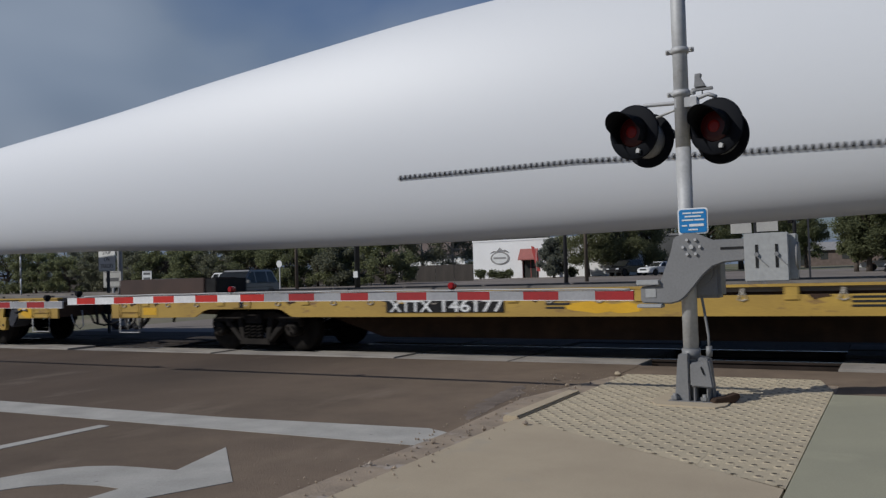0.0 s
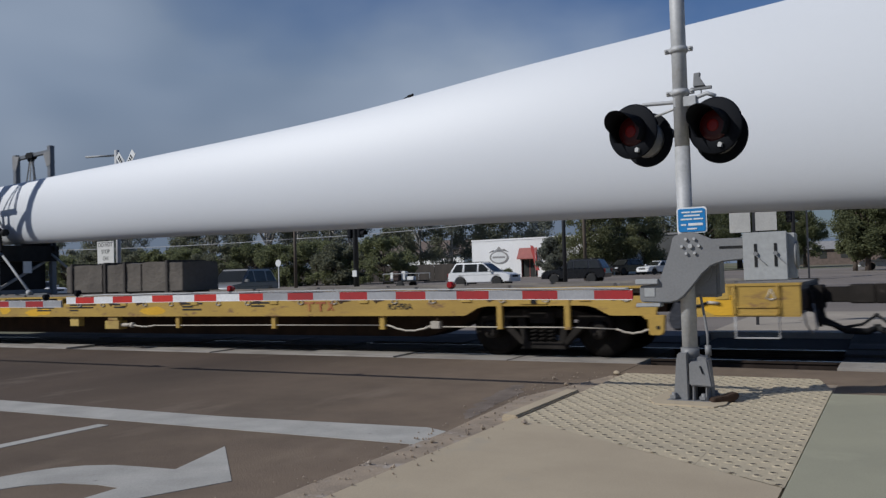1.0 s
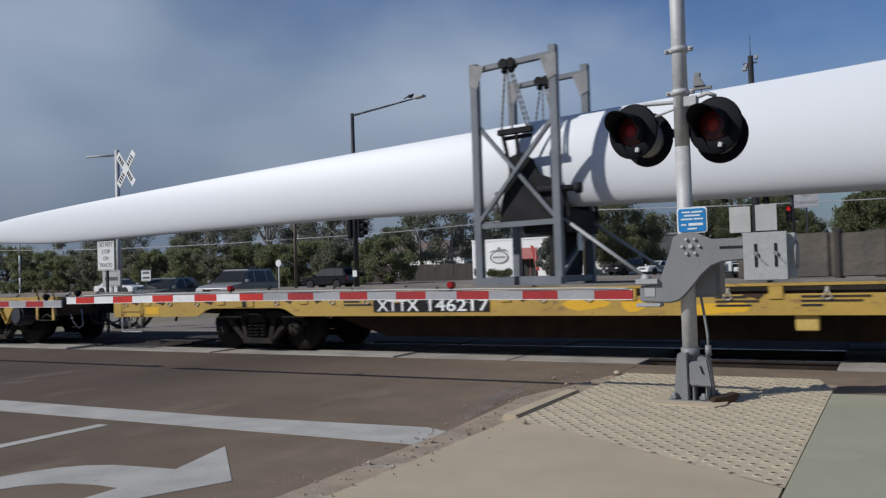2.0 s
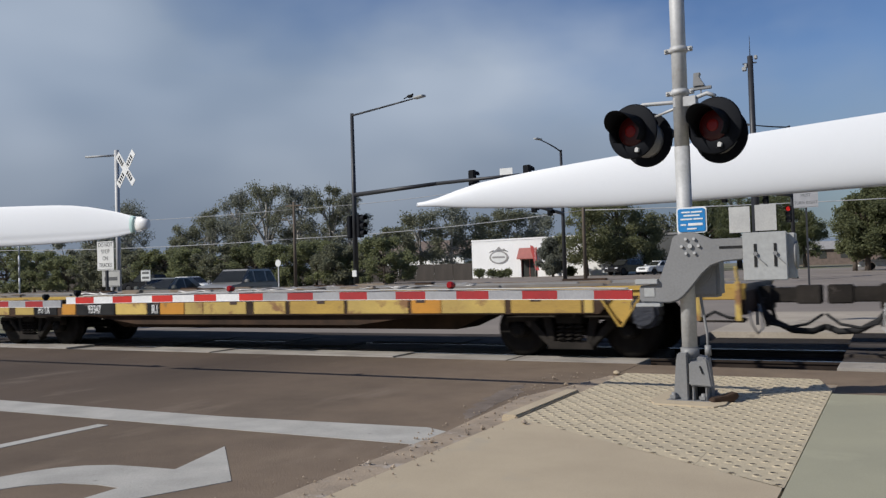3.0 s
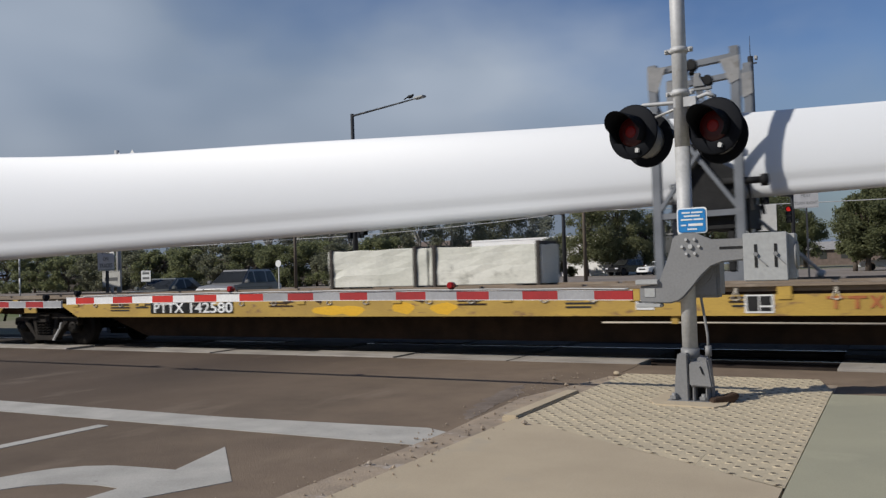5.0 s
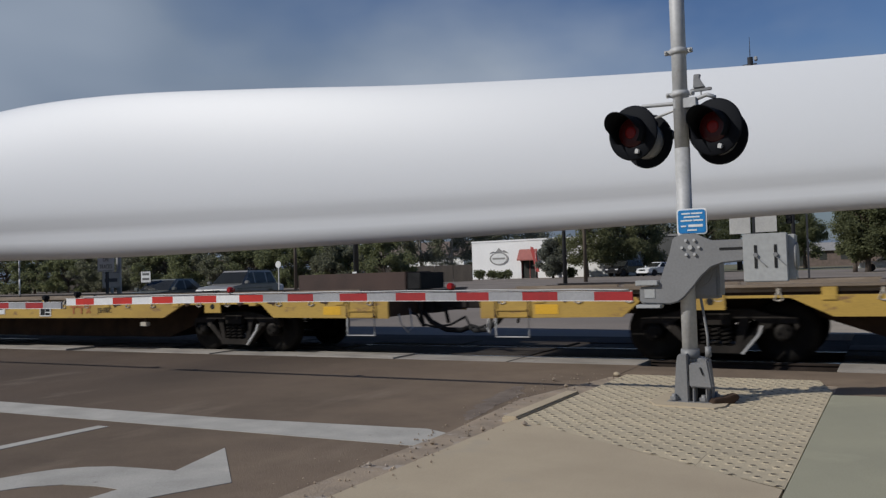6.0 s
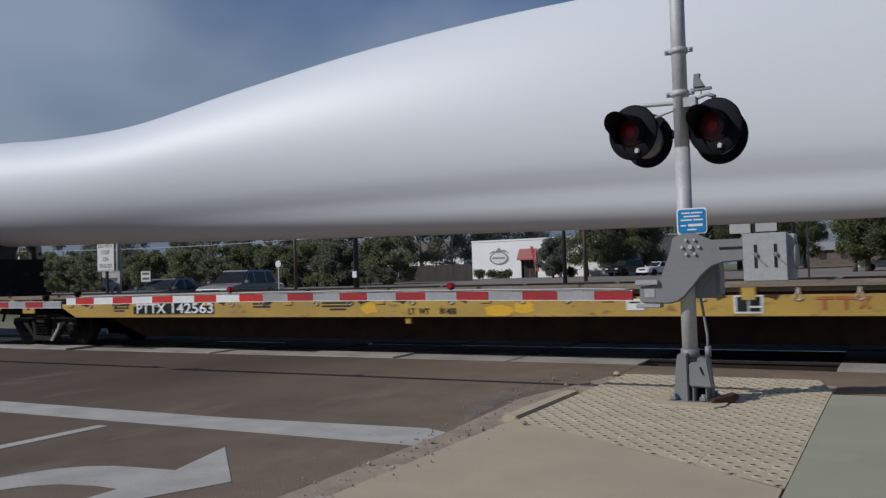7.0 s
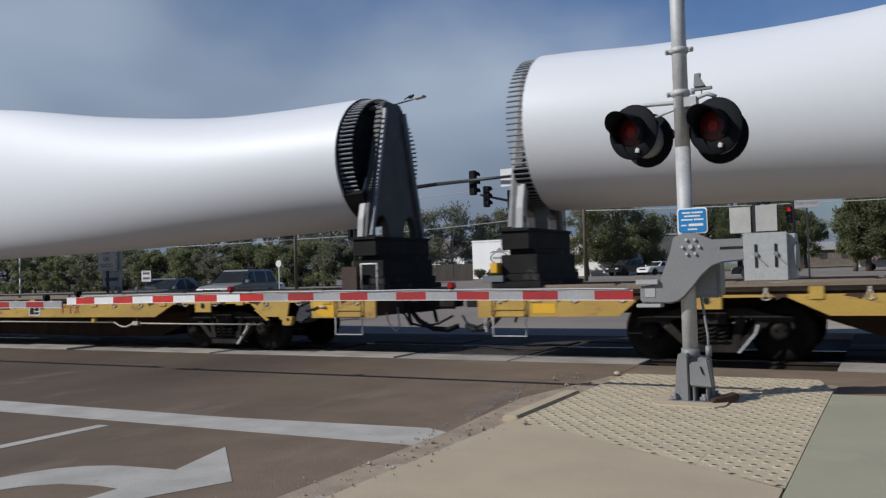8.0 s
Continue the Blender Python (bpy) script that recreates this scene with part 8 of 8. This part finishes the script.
def other_buildings():
    def hut(x, y, w, d, h, wall, roof, label, turn=0, pitched=True, doors=1):
        g = thing("building", label, "building", (x, y, rise(x, y)), rz=turn)
        bm = BM()
        box(bm, -w / 2, w / 2, 0, d, -0.2, h)
        part("wall", bm, wall, g)
        bm = BM()
        if pitched:
            prism(bm, [(-0.5, h), (d + 0.5, h), (d / 2, h + 0.28 * d)], -w / 2 - 0.4, w / 2 + 0.4, "YZ")
        else:
            box(bm, -w / 2 - 0.1, w / 2 + 0.1, -0.1, d + 0.1, h, h + 0.25)
        part("roof", bm, roof, g)
        for k in range(doors):
            u = -w / 2 + w * (k + 0.5) / doors
            bm = BM()
            box(bm, u - 0.55, u + 0.55, -0.05, -0.002, 0.0 if k == 0 else 0.9, 2.1)
            part("door" if k == 0 else "window", bm, F["glass"], g, "dark opening")
    hut(-24.2, 103, 5, 6, 4.6, F["darkwall"], F["trim"], "grey block building half hidden by trees", 10, False, 2)
    hut(-7.5, 150, 16, 5, 2.4, F["roof"], F["trim"], "low brown house with a pale pitched roof", 0, True, 5)
    hut(-88, 150, 22, 12, 4.0, F["stucco"], F["roof"], "distant pale building among trees", 0, True, 6)
    # board fence behind the belt of bushes
    fence = thing("fence", "dark board fence behind the bushes", "fence", (0, 0, 0), kind="structure")
    bm = BM()
    box(bm, 0, 2.4, 0, 0.04, 0, 1.9)
    me = mesh_of(bm, "panel", F["fence"])
    for k in range(31):
        x = -118 + 2.45 * k
        piece("panel", me, fence, pose(x, 84, rise(x, 84) + 0.03 * noise.noise(Vector((k * 0.7, 0.3, 0)))))
    # water tower far off
    t = thing("water_tower", "white water tower above the trees", "water tower", (4.0, 300, rise(0, 300)))
    round_pole(t, [(0, 0, 0), (0, 0, 30)], [2.2, 2.0], M["white"], "stem", "white stem")
    bm = BM()
    lathe(bm, [(29, 2.0), (31, 6.0), (34, 6.8), (37, 5.6), (38.5, 1.0)], "Z", 32)
    part("tank", bm, M["white"], t, "white round tank")
    # far hills
    bm = BM()
    n = 90
    lo, hi = [], []
    for k in range(n + 1):
        a = math.radians(-75 + 130 * k / n)
        d = 2400
        h = 55 + 55 * noise.noise(Vector((k * 0.16, 3.1, 0))) + 18 * noise.noise(Vector((k * 0.6, 1.1, 0)))
        lo.append(bm.verts.new((d * math.sin(a), d * math.cos(a), -5)))
        hi.append(bm.verts.new((d * 1.05 * math.sin(a), d * 1.05 * math.cos(a), max(20, h))))
    for k in range(n):
        bm.faces.new((lo[k], lo[k + 1], hi[k + 1], hi[k]))
    tagged(part("backdrop_hills", bm, F["hill"]), "low hazy blue hills at the horizon", "hills", kind="structure")


other_buildings()


# ---- road vehicles ----
def vehicle(name, label, kind, paintwork, at, turn, group=""):
    """A car facing +x, in parts: body, cabin, windows, wheels, lamps, mirrors."""
    g = thing(name, label, "car", at, group, rz=turn)
    if kind == "suv":
        L, W, sill, belt, roof, hood = 4.7, 1.84, 0.38, 1.08, 1.74, 1.03
        nose, w0, w1, r1, r0 = 2.35, 1.12, 0.22, -1.86, -2.26
    elif kind == "pickup":
        L, W, sill, belt, roof, hood = 5.6, 1.95, 0.45, 1.12, 1.85, 1.08
        nose, w0, w1, r1, r0 = 2.8, 1.2, 0.6, -0.6, -0.75
    else:
        L, W, sill, belt, roof, hood = 4.7, 1.80, 0.30, 0.92, 1.45, 0.90
        nose, w0, w1, r1, r0 = 2.35, 1.0, 0.15, -1.1, -1.85
    h = W / 2
    ax = L * 0.295
    R = 0.37 if kind != "sedan" else 0.33
    arch = lambda c: [(c + (R + 0.07) * math.cos(u), max(sill, R + (R + 0.07) * math.sin(u))) for u in [math.pi * k / 8 for k in range(9)]]
    outline = [(-L / 2, sill + 0.08), (-L / 2 - 0.04, sill + 0.35), (-L / 2 + 0.02, belt), (w0 - 0.05, belt), (nose - 0.35, hood - 0.04), (nose - 0.06, hood - 0.16), (nose + 0.03, sill + 0.3), (nose - 0.03, sill + 0.05)]
    outline += [(ax + R + 0.08, sill)] + arch(ax)[1:-1] + [(ax - R - 0.08, sill), (-ax + R + 0.08, sill)] + arch(-ax)[1:-1] + [(-ax - R - 0.08, sill)]
    bm = BM()
    prism(bm, outline, -h, h)
    part("body", bm, paintwork, g, bevel=0.05)
    # cabin, narrower at the roof
    bm = BM()
    low = [(r0, belt - 0.02), (w0, belt - 0.02)]
    high = [(r1, roof), (w1, roof)]
    v = []
    for (x, z), k in ((low[0], h - 0.04), (low[1], h - 0.04), (high[1], h - 0.2), (high[0], h - 0.2)):
        v.append((bm.verts.new((x, -k, z)), bm.verts.new((x, k, z))))
    for a, b in ((0, 1), (1, 2), (2, 3), (3, 0)):
        bm.faces.new((v[a][0], v[b][0], v[b][1], v[a][1]))
    bm.faces.new([q[0] for q in v])
    bm.faces.new([q[1] for q in v])
    part("cabin", bm, paintwork, g, bevel=0.06)

    def pane(pts, name2="window"):
        bm = BM()
        q = [bm.verts.new(p) for p in pts]
        f = bm.faces.new(q)
        bmesh.ops.solidify(bm, geom=[f], thickness=0.012)
        part(name2, bm, F["glass"], g, "dark glass")

    for s in (-1, 1):
        def at_side(x, f):
            k = (h - 0.04) + ((h - 0.2) - (h - 0.04)) * f
            return (x, s * (k + 0.006), belt + (roof - belt) * f)
        cuts = {"suv": ((-2.1, -1.25), (-1.13, -0.12), (-0.02, 0.98)), "sedan": ((-1.3, -0.35), (-0.25, 0.72)), "pickup": ((-0.62, 0.1), (0.2, 1.0))}[kind]
        for k, (a, b) in enumerate(cuts):
            lean = lambda x, f: x + (0 if abs(x - cuts[-1][1]) > 0.01 else -(w0 - w1) * f * 0.9) + ((r1 - r0) * f if k == 0 and abs(x - a) < 0.01 else 0)
            pane([at_side(lean(a, 0.06), 0.06), at_side(lean(b, 0.06), 0.06), at_side(lean(b, 0.86), 0.86), at_side(lean(a, 0.86), 0.86)])
        for c in (ax, -ax):
            bm = BM()
            lathe(bm, [(-0.10, R - 0.12), (-0.11, R - 0.02), (-0.05, R), (0.05, R), (0.11, R - 0.02), (0.10, R - 0.12)], "Y", 24)
            w = part("tyre", bm, F["tyre"], g, "black tyre", at=(c, s * (h - 0.1), R))
            bm = BM()
            lathe(bm, [(s * 0.09, R - 0.13), (s * 0.10, R - 0.14), (s * 0.075, 0.1), (s * 0.09, 0.06)], "Y", 20)
            part("rim", bm, F["rim"], w, "pale alloy rim")
        bm = BM()
        box(bm, w0 - 0.28, w0 - 0.12, s * (h + 0.10) - 0.1, s * (h + 0.10) + 0.1, belt + 0.02, belt + 0.18)
        part("mirror", bm, paintwork, g, "door mirror", 0.03)
        bm = BM()
        box(bm, nose - 0.16, nose + 0.02, s * (h - 0.28) - 0.2, s * (h - 0.28) + 0.2, hood - 0.30, hood - 0.16)
        part("headlight", bm, F["lampglass"], g, "clear headlight", 0.02)
        bm = BM()
        box(bm, -L / 2 - 0.06, -L / 2 + 0.03, s * (h - 0.16) - 0.1, s * (h - 0.16) + 0.1, belt - 0.3, belt - 0.03)
        part("taillight", bm, F["taillamp"], g, "red tail light", 0.015)
        bm = BM()
        bar(bm, (-L / 2 + 0.8, s * (h + 0.004), belt - 0.18), (nose - 0.7, s * (h + 0.004), belt - 0.18), 0.008, 0.012)
        part("side_trim", bm, M["blackmatt"], g, "thin dark side trim")
    front, k = 0.93, h - 0.12
    dx, dz = w1 - w0, roof - belt
    n = Vector((dz, 0, -dx)).normalized() * 0.008
    pane([(w0 + dx * 0.08 + n.x, -k, belt + dz * 0.08 + n.z), (w0 + dx * 0.08 + n.x, k, belt + dz * 0.08 + n.z), (w0 + dx * 0.88 + n.x, k - 0.12, belt + dz * 0.88 + n.z), (w0 + dx * 0.88 + n.x, -k + 0.12, belt + dz * 0.88 + n.z)], "windscreen")
    dx = r1 - r0
    pane([(r0 + dx * 0.2 - 0.012, k - 0.05, belt + dz * 0.2), (r0 + dx * 0.2 - 0.012, -k + 0.05, belt + dz * 0.2), (r0 + dx * 0.85 - 0.012, -k + 0.14, belt + dz * 0.85), (r0 + dx * 0.85 - 0.012, k - 0.14, belt + dz * 0.85)], "rear_window")
    bm = BM()
    box(bm, nose - 0.04, nose + 0.035, -0.45, 0.45, hood - 0.34, hood - 0.18)
    part("grille", bm, M["blackmatt"], g, "dark grille", 0.01)
    bm = BM()
    box(bm, nose - 0.1, nose + 0.07, -h + 0.1, h - 0.1, sill + 0.02, sill + 0.2)
    part("bumper", bm, M["blackmatt"] if paintwork != F["car_white"] else paintwork, g, "front bumper", 0.03)
    if kind == "suv":
        for s in (-1, 1):
            bm = BM()
            wire(bm, [(-1.9, s * (h - 0.28), roof + 0.05), (0.2, s * (h - 0.28), roof + 0.05)], 0.018, 6)
            for x in (-1.85, -0.8, 0.15):
                box(bm, x - 0.03, x + 0.03, s * (h - 0.28) - 0.015, s * (h - 0.28) + 0.015, roof - 0.02, roof + 0.05)
            part("roof_rail", bm, M["blackmatt"], g, "dark roof rail")
    return g


DRIVING = []
vehicle("suv", "dull grey SUV waiting beyond the tracks", "suv", F["car_blue"], (-27.95, 30.6, rise(0, 30.6)), -79)
vehicle("sedan", "grey sedan waiting beyond the tracks", "sedan", F["car_grey"], (-29.6, 27.6, rise(0, 27.6)), -79)
vehicle("suv", "black SUV parked by the far lot", "suv", F["car_black"], (-26.5, 90.4, rise(0, 90.4)), -110)
vehicle("sedan", "white sedan parked in the far lot", "sedan", F["car_white"], (-22.6, 89.6, rise(0, 89.6)), -120)
vehicle("sedan", "white sedan parked under the trees", "sedan", F["car_white"], (-0.7, 84.0, rise(0, 84.0)), 180)
DRIVING.append((vehicle("suv", "white SUV driving along the cross street", "suv", F["car_white"], (-48.1, 52.3, rise(0, 52.3)), 0), -48.1, 22.8, 52.3, 0))
DRIVING.append((vehicle("suv", "black SUV driving along the cross street", "suv", F["car_black"], (1.6, 57.5, rise(0, 57.5)), 180), 1.6, -22.0, 57.5, 180))
slowing = vehicle("sedan", "white sedan slowing on the cross street", "sedan", F["car_white"], (-78.0, 48.6, rise(0, 48.6)), 0)
DRIVING.append((vehicle("sedan", "dark sedan driving along the cross street", "sedan", F["car_black"], (92.6, 66.0, rise(0, 66)), 180), 92.6, -12.65, 66.0, 180))


def trailer():
    g = thing("utility_trailer", "small open trailer with a jumble of gear behind the SUV", "trailer", (-54.3, 52.3, rise(0, 52.3)))
    bm = BM()
    box(bm, -1.6, 1.4, -0.8, 0.8, 0.55, 0.65)
    part("bed", bm, M["blackmatt"], g, "dark trailer bed", 0.01)
    bm = BM()
    wire(bm, [(-1.6, -0.8, 0.65), (-1.6, -0.8, 1.15), (1.4, -0.8, 1.15), (1.4, -0.8, 0.65)], 0.03, 6)
    wire(bm, [(-1.6, 0.8, 0.65), (-1.6, 0.8, 1.15), (1.4, 0.8, 1.15), (1.4, 0.8, 0.65)], 0.03, 6)
    part("rails", bm, M["greylight"], g, "pale side rails")
    bm = BM()
    bar(bm, (1.4, 0, 0.5), (3.1, 0, 0.5), 0.1, 0.1)
    part("drawbar", bm, M["blackmatt"], g, "dark drawbar")
    for s in (-1, 1):
        bm = BM()
        lathe(bm, [(-0.09, 0.2), (-0.09, 0.3), (0.09, 0.3), (0.09, 0.2)], "Y", 20, (-0.1, s * 0.9, 0.3))
        part("tyre", bm, F["tyre"], g, "black tyre")
    rnd = random.Random(9)
    for k in range(7):
        bm = BM()
        x, y = rnd.uniform(-1.2, 1.0), rnd.uniform(-0.5, 0.5)
        a, b = rnd.uniform(0.15, 0.35), rnd.uniform(0.2, 0.75)
        box(bm, x - a, x + a, y - 0.2, y + 0.2, 0.65, 0.65 + b)
        part("gear", bm, [M["white"], M["brown"], M["blackmatt"]][k % 3], g, "piece of gear", 0.04)
    DRIVING.append((g, -54.3, 22.8, 52.3, 0))


trailer()


# ---- what moves ----
# how far the train runs behind or ahead of an even pace, in metres
PACE = [(0, -0.27), (0.1, 0.03), (0.3, 0), (1.7, 0), (2.2, -0.25), (2.8, -0.57), (3.3, -0.55), (3.4, -0.02), (3.6, 0), (6.1, 0), (6.3, -0.15), (6.5, -0.33), (6.7, -0.2), (7.0, 0), (8.1, 0)]


def ridden(t):
    """The way that the train has gone by the time t."""
    i = max(k for k in range(len(PACE) - 1) if PACE[k][0] <= t)
    (a, p), (b, q) = PACE[i], PACE[i + 1]
    return SPEED * t + p + (q - p) * (t - a) / (b - a)


def motions():
    tenths = [i / 10 for i in range(81)]
    for ob, s, y, z in MOVING:
        walk(ob, [(t, pose(s + ridden(t), y, z)) for t in tenths])
    for ob, x, speed, y, turn in DRIVING:
        walk(ob, [(0.0, pose(x, y, rise(x, y), 0, 0, turn)), (8.0, pose(x + speed * 8.0, y, rise(x, y), 0, 0, turn))])
    walk(slowing, [(t, pose(x, 48.6, rise(0, 48.6))) for t, x in ((0, -78.0), (1.2, -65.6), (1.7, -60.4), (2.6, -52.0), (3.4, -47.2), (4.2, -44.6), (5.0, -43.3), (8.0, -43.0))])
    rows_t = [i / FPS for i in range(int(8 * FPS) + 1)]
    for w, x in WHEELS:
        walk(w, [(t, pose(x, 0, WHEEL_R, 0, math.degrees(ridden(t) / WHEEL_R) % 360, 0)) for t in rows_t])


motions()
